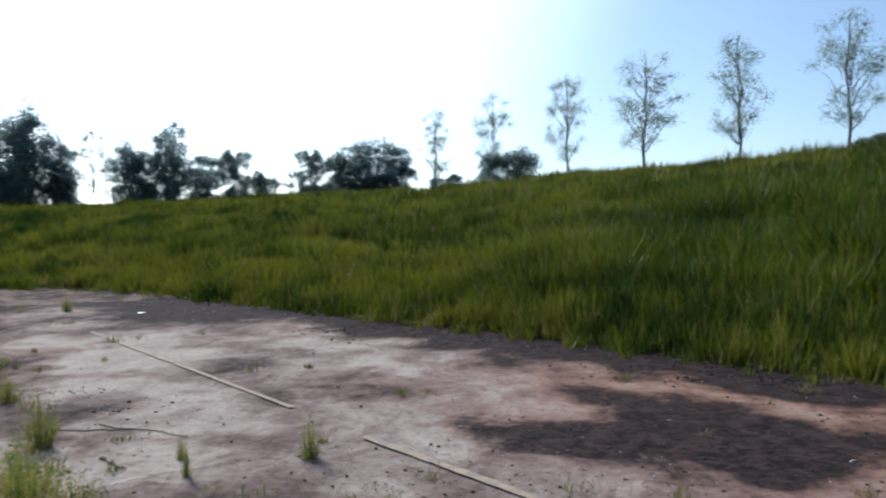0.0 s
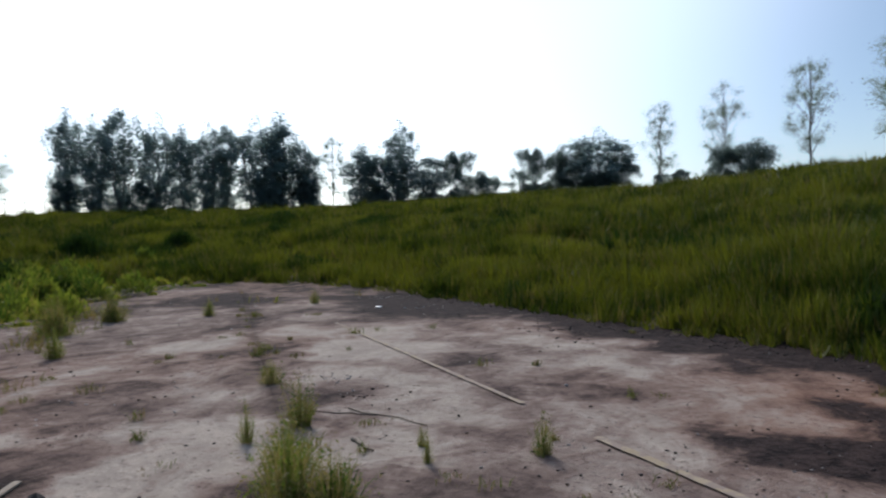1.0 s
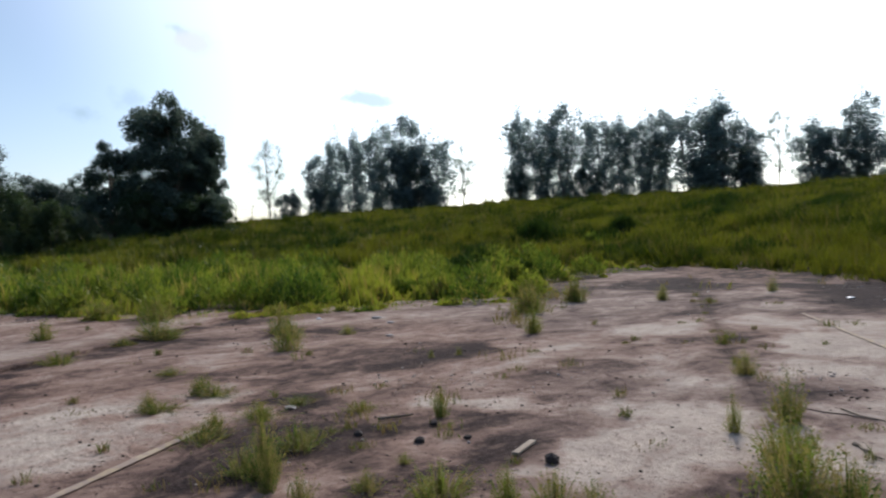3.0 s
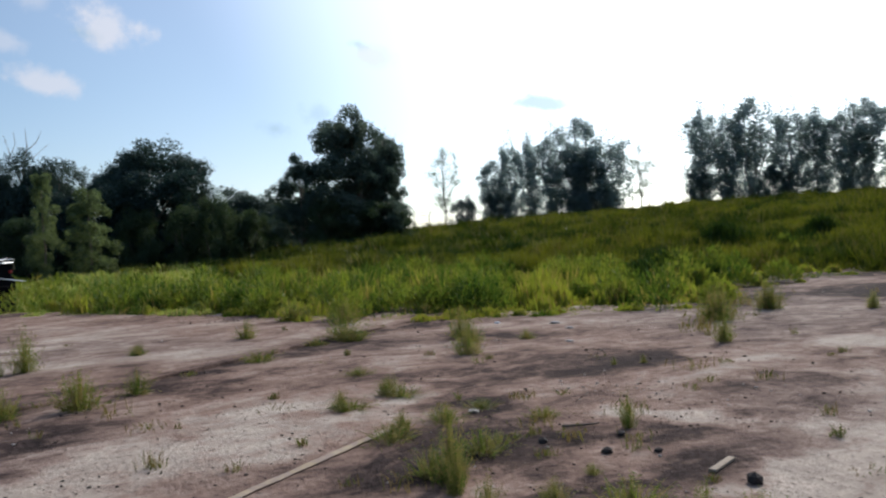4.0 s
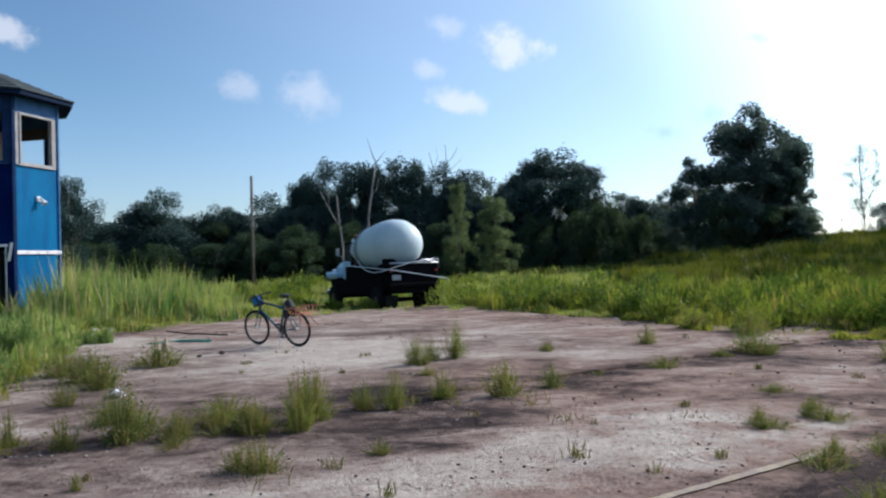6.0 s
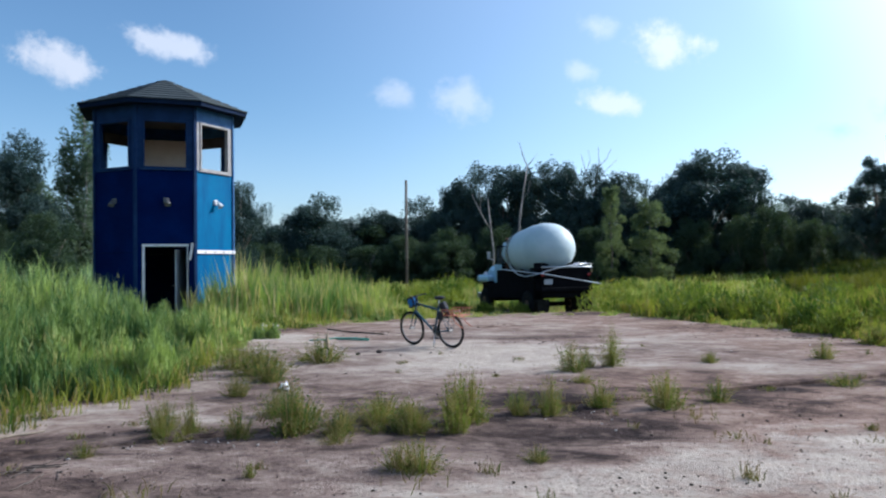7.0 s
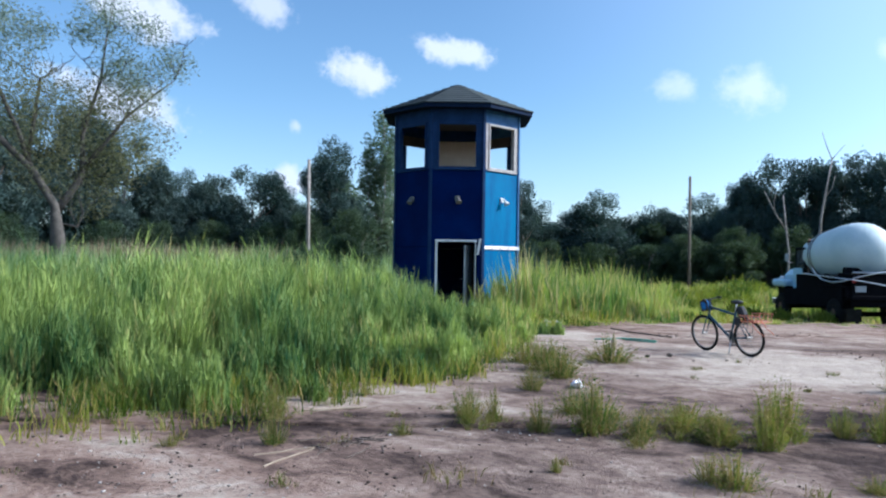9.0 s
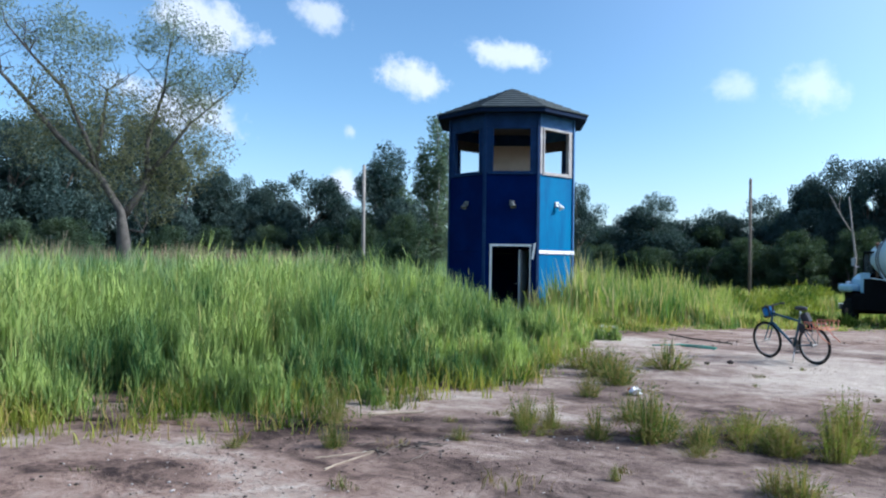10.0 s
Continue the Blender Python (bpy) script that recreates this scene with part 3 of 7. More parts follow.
def grow():
    flat = lambda v: (lambda az: np.full_like(az, v))
    rnd = lambda k: RNG.uniform(0, 1, len(k))
    clump = lambda x, y, s: np.clip(0.5 + 0.5 * waves(x, y, s) + 0.35 * waves(x, y, s * 0.31), 0, 1)
    # bank
    az, r, x, y, z = scatter(300000, -45, 84, lambda a: np.interp(a, AZ, FOOT) - 0.35 + 0.3 * np.sin(a * 1.7) + 0.2 * np.sin(a * 4.9), lambda a: np.interp(a, AZ, CREST) + 3)
    keep = clump(x, y, 0.7) + 0.9 * rnd(x) > 0.42
    az, r, x, y, z = (v[keep] for v in (az, r, x, y, z))
    h = (0.12 + 1.15 * clump(x, y, 0.9) * clump(x, y, 2.5) + 0.3 * rnd(x) ** 2) * np.clip((r - np.interp(az, AZ, FOOT) + 1.0) / 2.5, 0.3, 1)
    lush = rnd(x) < np.clip((-az - 10) / 14, 0, 0.45) * np.clip((34 - r) / 14, 0, 1)
    for pick, mat, name, label in ((~lush, M_BANK, "bank_grass", "rough green and straw-brown grass covering the bank"), (lush, M_LUSH, "lush_grass", "deep green taller grass on the near slope of the bank")):
        blades(name, x[pick], y[pick], z[pick] - 0.02, h[pick] * (1.0 + 0.25 * (mat == M_LUSH)), 0.014 + 0.0019 * r[pick], mat, 0.8, light=True, label=label, category="grass")
    # tussocks standing out of it
    az, r, x, y, z = scatter(6500, -45, 80, lambda a: np.interp(a, AZ, FOOT) - 0.2, lambda a: np.interp(a, AZ, CREST) + 1)
    keep = rnd(x) < np.clip(0.45 + 0.5 * waves(x, y, 2.6), 0.05, 1)
    x, y, r = (v[keep] for v in (x, y, r))
    k, d, bx, by, bz = tufted(x, y, (0.15 + 0.2 * rnd(x)) * (1 + 0.02 * r), 44)
    h = (0.35 + 0.5 * rnd(x))[k] * (1.0 - 0.6 * d * d) * (0.6 + 0.5 * rnd(k))
    blades("tussocks", bx, by, bz - 0.02, h, 0.015 + 0.0017 * r[k], M_BANK, 0.5, light=True, label="tall green tussocks standing out of the bank's grass", category="grass")
    # darker, ranker tussocks in drifts across the slope
    az, r, x, y, z = scatter(5200, -45, 82, lambda a: np.interp(a, AZ, FOOT) + 0.5, lambda a: np.interp(a, AZ, CREST) + 1)
    keep = rnd(x) < np.clip(0.1 + 0.9 * waves(x, y, 1.9) * (0.6 + 0.5 * waves(x, y, 6.0)), 0.02, 1)
    x, y, r = (v[keep] for v in (x, y, r))
    k, d, bx, by, bz = tufted(x, y, (0.2 + 0.35 * rnd(x)) * (1 + 0.02 * r), 60)
    h = (0.4 + 0.55 * rnd(x))[k] * (1.0 - 0.6 * d * d) * (0.6 + 0.5 * rnd(k))
    blades("dark_tussocks", bx, by, bz - 0.02, h, 0.015 + 0.0018 * r[k], M_DARKGRASS, 0.5, light=True, label="dark green rank tussocks scattered over the bank", category="grass")
    # tall weeds at the foot of the bank: bushy clumps over low growth
    az, r, x, y, z = scatter(2600, 33, 88, lambda a: edge(a) - 0.9, lambda a: edge(a) + 15, 0.2)
    big = rnd(x) < 0.17
    body = 0.55 + 0.55 * waves(x, y, 1.7) + 0.7 * (rnd(x) - 0.5) - np.clip((47 - az) / 9, 0, 1.2)
    body -= 0.9 * np.clip(1 - np.hypot(x + 17.0, y - 16.9) / 2.2, 0, 1)
    tall = np.where(big, np.clip(body, 0.3, 1.15), 0.05 + 0.12 * rnd(x)) * np.clip((r - edge(az) + 1.4) / 2.4, 0.25, 1)
    keep = (body > 0.15) | (rnd(x) < 0.2)
    x, y, r, tall, big = (v[keep] for v in (x, y, r, tall, big))
    k, d, bx, by, bz = tufted(x, y, np.where(big, 0.15 + 0.62 * tall, 0.4) * (0.7 + 0.6 * rnd(x)), np.where(big, 150, 22))
    h = (0.06 + 1.0 * tall[k]) * (1.0 - 0.75 * d * d) * (0.6 + 0.45 * rnd(k))
    blades("tall_weeds", bx, by, bz - 0.02, h, 0.012 + 0.0010 * r[k], M_WEED, 0.35, label="lush green waist-high weeds at the foot of the bank", category="weeds")
    # meadow beyond the lot
    az, r, x, y, z = scatter(4000, 78, 118, lambda a: edge(a) - 0.9, flat(60.0), 0.0)
    big = rnd(x) < 0.17
    body = 0.60 + 0.35 * waves(x, y, 2.4) + 0.7 * (rnd(x) - 0.5)
    gap = np.hypot(x - TRUCK.x - 1.5, (y - TRUCK.y) * 0.8)
    body -= 1.1 * np.clip(1.25 - gap / 5.0, 0, 1)
    keep = ((body > 0.1) | (rnd(x) < 0.3)) & (np.hypot(x - TRUCK.x, y - TRUCK.y) > 1.8) & (np.hypot(x - TOWER.x, y - TOWER.y) > 2.7)
    az, r, x, y, body, big = (v[keep] for v in (az, r, x, y, body, big))
    tall = np.where(big, np.clip(body, 0.3, 1.15), 0.06 + 0.16 * rnd(x)) * np.clip((r - edge(az) + 1.6) / 5, 0.25, 1.2)
    tall *= np.where((az > 105) & (r < 40) & (r > 23), 1.9, 1.0)
    k, d, bx, by, bz = tufted(x, y, np.where(big, 0.16 + 0.6 * tall, 0.45) * (0.7 + 0.6 * rnd(x)) + 0.004 * r, np.where(big, 125, 22))
    h = (0.08 + 1.0 * tall[k]) * (1.0 - 0.7 * d * d) * (0.6 + 0.45 * rnd(k))
    blades("meadow_grass", bx, by, bz - 0.02, h, 0.012 + 0.0010 * r[k], M_MEADOW, 0.35, label="yellow-green meadow grass behind the lot", category="grass")
    # bushy plants among them
    az, r, x, y, z = scatter(230, 36, 86, lambda a: edge(a) + 0.2, lambda a: edge(a) + 13, 0.2)
    keep = (rnd(x) < np.clip(0.55 + 0.6 * waves(x, y, 2.0), 0.1, 1)) & (rnd(x) < np.clip((az - 38) / 8, 0.15, 1))
    x, y = x[keep], y[keep]
    h = 0.45 + 0.55 * rnd(x)
    bushes("bushy_weeds", x, y, h, h * (1.0 + 0.6 * rnd(x)), 520, M_BUSH, "rounded leafy green weeds at the foot of the bank")
    az, r, x, y, z = scatter(70, 82, 105, lambda a: edge(a) + 0.6, flat(52.0), 0.0)
    keep = (np.hypot(x - TRUCK.x - 2.0, y - TRUCK.y) > 6.0) & (np.hypot(x - TOWER.x, y - TOWER.y) > 3.4)
    x, y = x[keep], y[keep]
    h = 0.5 + 0.6 * rnd(x)
    x = np.concatenate([x, [-26.7, -27.3, -24.4, -23.9, -41.2, -42.8, -20.9, -25.4, -28.7, -28.5, -28.2, -29.0]])
    y = np.concatenate([y, [0.4, 1.0, 3.1, 4.8, -7.8, -7.6, 5.3, 2.6, -4.9, -4.0, -2.6, -5.6]])
    h = np.concatenate([h, [1.25, 1.1, 0.9, 1.1, 1.4, 1.3, 0.9, 0.7, 0.5, 0.45, 0.4, 0.5]])
    bushes("meadow_weeds", x, y, h, h * (1.1 + 0.7 * rnd(x)), 480, M_BUSH, "rounded leafy weeds in the meadow beside the truck")
    # reeds in tufts: stems, then the long leaves that leave them
    az, r, x, y, z = scatter(3000, 112.5, 168, lambda a: edge(np.maximum(a, 117.0)) - 0.5, flat(52.0), -0.25)
    into = np.minimum(r - edge(np.maximum(az, 117.0)), (az - 115.8 + 2.4 * (rnd(x) - 0.5) + 1.0 * np.sin(r * 0.9)) * np.radians(1) * r * 0.8)
    into = into + 1.0 * waves(x, y, 0.8) + 0.6 * waves(x, y, 0.3) - 0.2
    keep = (rnd(x) < np.clip(0.12 + 0.5 * into, 0.03, 0.50 + 0.2 * waves(x, y, 1.3))) & (np.hypot(x - TOWER.x, y - TOWER.y) > 2.4) & ((az > 114.5) | (r < 19))
    az, r, x, y, into = (v[keep] for v in (az, r, x, y, into))
    tall = np.clip(0.5 + 0.40 * into, 0.18, 1.42 + 0.026 * r) * (0.74 + 0.36 * rnd(x)) * (1 + 0.22 * waves(x, y, 1.3))
    # lower towards the tower's door and the lot
    brow = np.clip(1.62 + r * np.tan(np.radians(np.interp(az, [112, 116, 119, 121, 123, 125, 131, 150], [-4.3, -3.9, -2.8, -1.8, -0.7, 0.5, 1.6, 1.5]))), 0.12, 3)
    tall = np.minimum(tall, brow * (0.86 + 0.30 * rnd(x)))
    k, d, bx, by, bz = tufted(x, y, (0.13 + 0.15 * tall) * (0.6 + 0.7 * rnd(x)) + 0.003 * r, 120)
    h, br = tall[k] * (1.0 - 0.72 * d * d) * (0.6 + 0.45 * rnd(k)), r[k]
    # tufts beyond some 21 m take the reed colour paled for haze
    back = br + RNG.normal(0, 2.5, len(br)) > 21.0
    for pick, mat, name, label in ((~back, M_REED, "reeds", "dense stand of tall green reeds"), (back, M_HAZED_REED, "far_reeds", "reeds towards the wood, paled sage green for haze")):
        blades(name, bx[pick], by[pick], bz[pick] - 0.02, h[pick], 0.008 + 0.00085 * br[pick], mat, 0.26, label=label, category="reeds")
    pick = RNG.choice(np.flatnonzero(~back), 130000)
    lift = RNG.uniform(0.3, 0.95, len(pick)) * h[pick]
    blades("reed_leaves", bx[pick], by[pick], bz[pick] + lift, (0.12 + 0.14 * rnd(pick)) * (0.5 + 0.6 * h[pick]), 0.010 + 0.0009 * br[pick], M_REED, 0.6, light=True, label="long bent leaves among the reeds", category="reeds", droop=0.3)
    # dry reeds beyond, and thin grass creeping over the edge of the lot
    az, r, x, y, z = scatter(9000, 131, 158, flat(37.0), flat(43.0))
    keep = rnd(x) < np.clip((az - 131) / 9, 0, 1) * np.clip(0.6 + 0.5 * waves(x, y, 1.1), 0.15, 1)
    az, r, x, y, z = (v[keep] for v in (az, r, x, y, z))
    blades("dry_reeds", x, y, z, 1.75 + 0.4 * waves(x, y, 0.9) + 0.7 * rnd(x), 0.02 + 0.0008 * r, M_DRY, 0.3, label="strip of tan dry reeds before the wood", category="reeds")
    az, r, x, y, z = scatter(26000, 100, 168, lambda a: edge(a) - 1.5, lambda a: edge(a) + 0.8)
    near = np.clip((edge(az) - r) / 1.5, 0, 1)
    keep = (clump(x, y, 0.22) * (0.3 + 0.7 * clump(x, y, 0.9)) + 0.3 * rnd(x) > 0.50 + 0.3 * near) & ((az > 112) | (r > 18))
    az, r, x, y, z, near = (v[keep] for v in (az, r, x, y, z, near))
    blades("edge_grass", x, y, z, (0.06 + 0.42 * rnd(x) ** 1.5) * (1 - 0.5 * near), 0.006 + 0.0006 * r, M_WEED, 0.7, label="thin yellowish grass at the edge of the lot", category="grass")

    # seedlings in little knots, most of them along the joints
    xs, ys, hs = [], [], []
    for k in range(270):
        if k % 3:
            p = bearing(RNG.uniform(-38, 160), 3.6 * 5.0 ** RNG.uniform(0, 1))
        else:
            p = ACROSS * (JOINTS[1 + (k // 3) % 2] + RNG.normal(0, 0.15)) + ALONG * RNG.uniform(-6, 20)
        if p.length > float(edge(math.degrees(math.atan2(-p.x, p.y)))):
            continue
        m, wide = int(RNG.integers(12, 45)), RNG.uniform(0.02, 0.07)
        xs.append(p.x + RNG.normal(0, wide, m))
        ys.append(p.y + RNG.normal(0, wide, m))
        hs.append(RNG.uniform(0.04, 0.15) * RNG.uniform(0.2, 1.0, m))
    x, y, h = (np.concatenate(v) for v in (xs, ys, hs))
    blades("seedlings", x, y, np.zeros_like(x), h, 0.004 + 0.0005 * np.hypot(x, y), M_SPRIG, 0.8, label="knots of low seedlings and dry sprigs on the lot", category="weeds")
    # wispy yellowing sprigs on the near slabs
    xs, ys, hs = [], [], []
    for k in range(34):
        p = bearing(RNG.uniform(40, 84) if k % 3 else RNG.uniform(95, 135), 4.2 * 2.4 ** RNG.uniform(0, 1))
        m, wide = int(RNG.integers(14, 50)), RNG.uniform(0.04, 0.13)
        xs.append(p.x + RNG.normal(0, wide, m))
        ys.append(p.y + RNG.normal(0, wide, m))
        hs.append(RNG.uniform(0.06, 0.22) * RNG.uniform(0.2, 1.0, m))
    x, y, h = (np.concatenate(v) for v in (xs, ys, hs))
    blades("wispy_sprigs", x, y, np.zeros_like(x), h, 0.004 + 0.0005 * np.hypot(x, y), M_THIN, 0.9, label="wispy yellowing sprigs scattered over the concrete", category="weeds")
    # thin yellow weeds over the far end of the lot
    az, r, x, y, z = scatter(26000, 8, 50, lambda a: edge(a) * 0.75, lambda a: edge(a) + 3.0)
    keep = clump(x, y, 0.45) * clump(x, y, 1.7) * (0.5 + 0.5 * clump(x, y, 5.0)) + 0.25 * rnd(x) > 0.60 + np.clip((20 - az) / 18, 0, 1) * 0.4
    az, r, x, y, z = (v[keep] for v in (az, r, x, y, z))
    blades("thin_weeds", x, y, z, 0.04 + 0.28 * rnd(x) ** 2, 0.006 + 0.0007 * r, M_THIN, 0.8, label="thin dry yellowish weeds at the far end of the lot", category="weeds")


# for the dark tussocks and for the patches set as tree shade
M_DARKGRASS = leafy("rank_grass", (0.012, 0.032, 0.009), (0.05, 0.075, 0.014), None, 0.25, 0.4)
M_LUSH = leafy("lush_grass", (0.010, 0.038, 0.006), (0.10, 0.135, 0.014), (0.16, 0.13, 0.04), 0.2, 0.5, 0.08, mottle=0.6)
# reed colour paled and greyed to paint haze over the distant stand
M_HAZED_REED = leafy("hazed_reed", (0.07, 0.15, 0.075), (0.33, 0.42, 0.19), (0.42, 0.38, 0.20), 0.30, 0.3, 0.10, (1.2, 1.3, 0.9), 0.6)
M_BUSH = leafy("bush_weed", (0.034, 0.08, 0.016), (0.23, 0.255, 0.045), (0.26, 0.22, 0.06), 0.35, 0.5, 0.10, mottle=0.6)
M_THIN = leafy("thin_weed", (0.06, 0.075, 0.02), (0.17, 0.16, 0.045), (0.20, 0.14, 0.08), 0.35, 0.5, 0.35, mottle=0.6)
M_SPRIG = leafy("sprig", (0.08, 0.11, 0.03), (0.16, 0.165, 0.05), (0.20, 0.14, 0.09), 0.3, 0.8, 0.3)
M_DRY = leafy("dry_reed", (0.24, 0.18, 0.12), (0.36, 0.28, 0.20), None, 0.4, 0.3, 0.0, (1.1, 1.0, 0.9))
TRUCK = Vector((-30.8, -2.45, 0))
TOWER = Vector((-23.06, -13.6, 0))
grow()


# ---- trees ----
def leaves(clumps, count, size, rng, fill=2.0, stray=0.3):
    """Crossed small leaves filling the clumps (x, y, z, radius across, radius up)."""
    c = np.array(clumps)
    weight = c[:, 3] ** 1.4 * c[:, 4] ** 0.7
    pick = rng.choice(len(c), count, p=weight / weight.sum())
    d = rng.normal(size=(count, 3))
    d /= np.linalg.norm(d, axis=1)[:, None]
    d *= rng.uniform(0, 1, (count, 1)) ** (0.75 / fill)
    loose = rng.uniform(0, 1, count) < stray
    d[loose] *= rng.uniform(0.7, 1.45, (loose.sum(), 1))
    at = c[pick, :3] + d * c[pick][:, [3, 3, 4]]
    a = rng.normal(size=(count, 3))
    a /= np.linalg.norm(a, axis=1)[:, None]
    b = np.cross(a, rng.normal(size=(count, 3)))
    b /= np.linalg.norm(b, axis=1)[:, None]
    s = size * rng.uniform(0.6, 1.4, count)[:, None]
    v = np.stack([at - a * s + b * s * 0.35, at + b * s * 0.7, at + a * s * 1.2 - b * s * 0.3], 1)
    return v.reshape(-1, 3), np.arange(count * 3).reshape(-1, 3)


def limb(bm, rng, start, end, r0, r1, wobble=0.05, steps=5):
    s, e = Vector(start), Vector(end)
    span = (e - s).length
    pts, rad = [], []
    for i in range(steps + 1):
        k = i / steps
        off = Vector((rng.normal(), rng.normal(), 0)) * wobble * span * math.sin(k * math.pi) * 0.7
        pts.append(s.lerp(e, k) + off)
        rad.append(r0 + (r1 - r0) * k)
    tube(bm, pts, rad, 6)
    return pts


def grow_tree(kind, seed):
    """One tree about 10 m high with its foot at the origin: its trunk's mesh and its leaves."""
    rng = np.random.default_rng(seed)
    bm, clumps = bmesh.new(), []
    if kind in ("poplar", "aspen"):
        # several upright leaders, each in a full spindle of leaves with a blunt point
        for k in range(6):
            a, out = 2.4 * k + rng.uniform(-0.4, 0.4), (0.0 if k == 0 else rng.uniform(0.5, 1.0))
            tip, broad = (9.6 if k == 0 else rng.uniform(6.6, 9.2)), rng.uniform(0.62, 0.85)
            base = Vector((0.3 * out * math.cos(a), 0.3 * out * math.sin(a), 0.3))
            head = Vector((out * math.cos(a), out * math.sin(a), tip))
            limb(bm, rng, base - Vector((0, 0, 0.4)), head, 0.05 if k else 0.08, 0.01, 0.02, 6)
            for i in range(44):
                f = rng.uniform(0.02, 1.0)
                p = base.lerp(head, f)
                wide = broad * math.sin(math.pi * (0.80 * f + 0.16)) ** 0.7 * math.sqrt(rng.uniform(0, 1))
                b = rng.uniform(0, math.tau)
                q = p + Vector((wide * math.cos(b), wide * math.sin(b), 0))
                clumps.append((*q, rng.uniform(0.18, 0.34), rng.uniform(0.45, 0.85)))
                if i % 5 == 0:
                    limb(bm, rng, p - Vector((0, 0, 0.5)), q, 0.012, 0.004, 0.05, 3)
        mesh_leaves = leaves(clumps, 11500, 0.098, rng, 2.0, 0.15)
    elif kind == "thin":
        for s in range(2 if seed % 2 else 1):
            x = 0.28 * s
            limb(bm, rng, (x, 0, 0), (x * 2 + rng.normal() * 0.15, rng.normal() * 0.2, 9.4), 0.085, 0.025, 0.015, 8)
        for k in range(44):
            z = rng.uniform(2.8, 9.4)
            wide = 1.75 * math.sqrt(max(0.03, 1 - ((z - 6.0) / 4.0) ** 2))
            a, out = rng.uniform(0, math.tau), wide * rng.uniform(0.3, 1.0)
            p = (out * math.cos(a), out * math.sin(a), z)
            clumps.append((*p, rng.uniform(0.4, 0.7), rng.uniform(0.45, 0.85)))
            limb(bm, rng, (0.1, 0, max(2.0, z - 0.9 - out)), p, 0.02, 0.006, 0.05, 3)
        clumps.append((0.1, 0.0, 9.6, 0.3, 0.6))
        mesh_leaves = leaves(clumps, 8500, 0.052, rng, 1.0)
    elif kind in ("broad", "cottonwood"):
        # rounded lobes heaped on one another, leafy on their outer side
        limb(bm, rng, (0, 0, 0), (rng.normal() * 0.3, 0, 6.0), 0.30, 0.12, 0.03, 6)
        lobes = [(rng.normal() * 0.4, rng.normal() * 0.4, 7.7, 2.0)]
        for k in range(18):
            a, z = k * 2.4 + rng.uniform(-0.5, 0.5), (1.6, 3.2, 4.6, 5.8, 6.9)[k % 5] + rng.uniform(-0.6, 0.6)
            out = rng.uniform(1.3, 2.6) * (1.0 if z < 6.0 else 0.9)
            lobes.append((out * math.cos(a), out * math.sin(a), z, rng.uniform(1.15, 1.75)))
        for x, y, z, big in lobes:
            limb(bm, rng, (0, 0, max(0.8, z - 2.6)), (x, y, z), 0.08, 0.03, 0.06, 4)
            for k in range(12):
                d = Vector((rng.normal(), rng.normal(), rng.normal() + 0.35)).normalized() * big * rng.uniform(0.45, 0.9)
                r = rng.uniform(0.55, 0.9) * (0.72 if kind == "cottonwood" else 1.0)
                clumps.append((x + d.x, y + d.y, z + d.z, r, r * rng.uniform(0.7, 1.0)))
        mesh_leaves = leaves(clumps, 36000, 0.115, rng, 2.0, 0.12)
    elif kind == "cone":
        limb(bm, rng, (0, 0, 0), (0, 0, 9.4), 0.14, 0.03, 0.01, 6)
        for k in range(80):
            z = 0.4 + 9.2 * rng.uniform(0, 1) ** 1.15
            wide = 0.25 + 1.9 * math.sin(math.pi * (0.22 + 0.075 * z)) ** 0.8
            a, out = rng.uniform(0, math.tau), wide * rng.uniform(0.2, 0.9)
            clumps.append((out * math.cos(a), out * math.sin(a), z, rng.uniform(0.35, 0.6), rng.uniform(0.4, 0.7)))
        mesh_leaves = leaves(clumps, 9500, 0.12, rng, 2.0, 0.15)
    else:
        for k in range(5):
            a = rng.uniform(0, math.tau)
            limb(bm, rng, (0, 0, 0), (2.2 * math.cos(a), 2.2 * math.sin(a), rng.uniform(4, 8)), 0.10, 0.03, 0.05, 4)
        for k in range(66):
            a, z = rng.uniform(0, math.tau), 0.3 + 8.6 * rng.uniform(0, 1) ** 1.2
            out = 4.4 * math.sqrt(max(0.08, 1 - ((z - 3.0) / 6.6) ** 2)) * rng.uniform(0.2, 0.95)
            clumps.append((out * math.cos(a), out * math.sin(a), z, rng.uniform(0.7, 1.2), rng.uniform(0.8, 1.5)))
        mesh_leaves = leaves(clumps, 19000, 0.15, rng, 2.0, 0.18)
    return bm, mesh_leaves


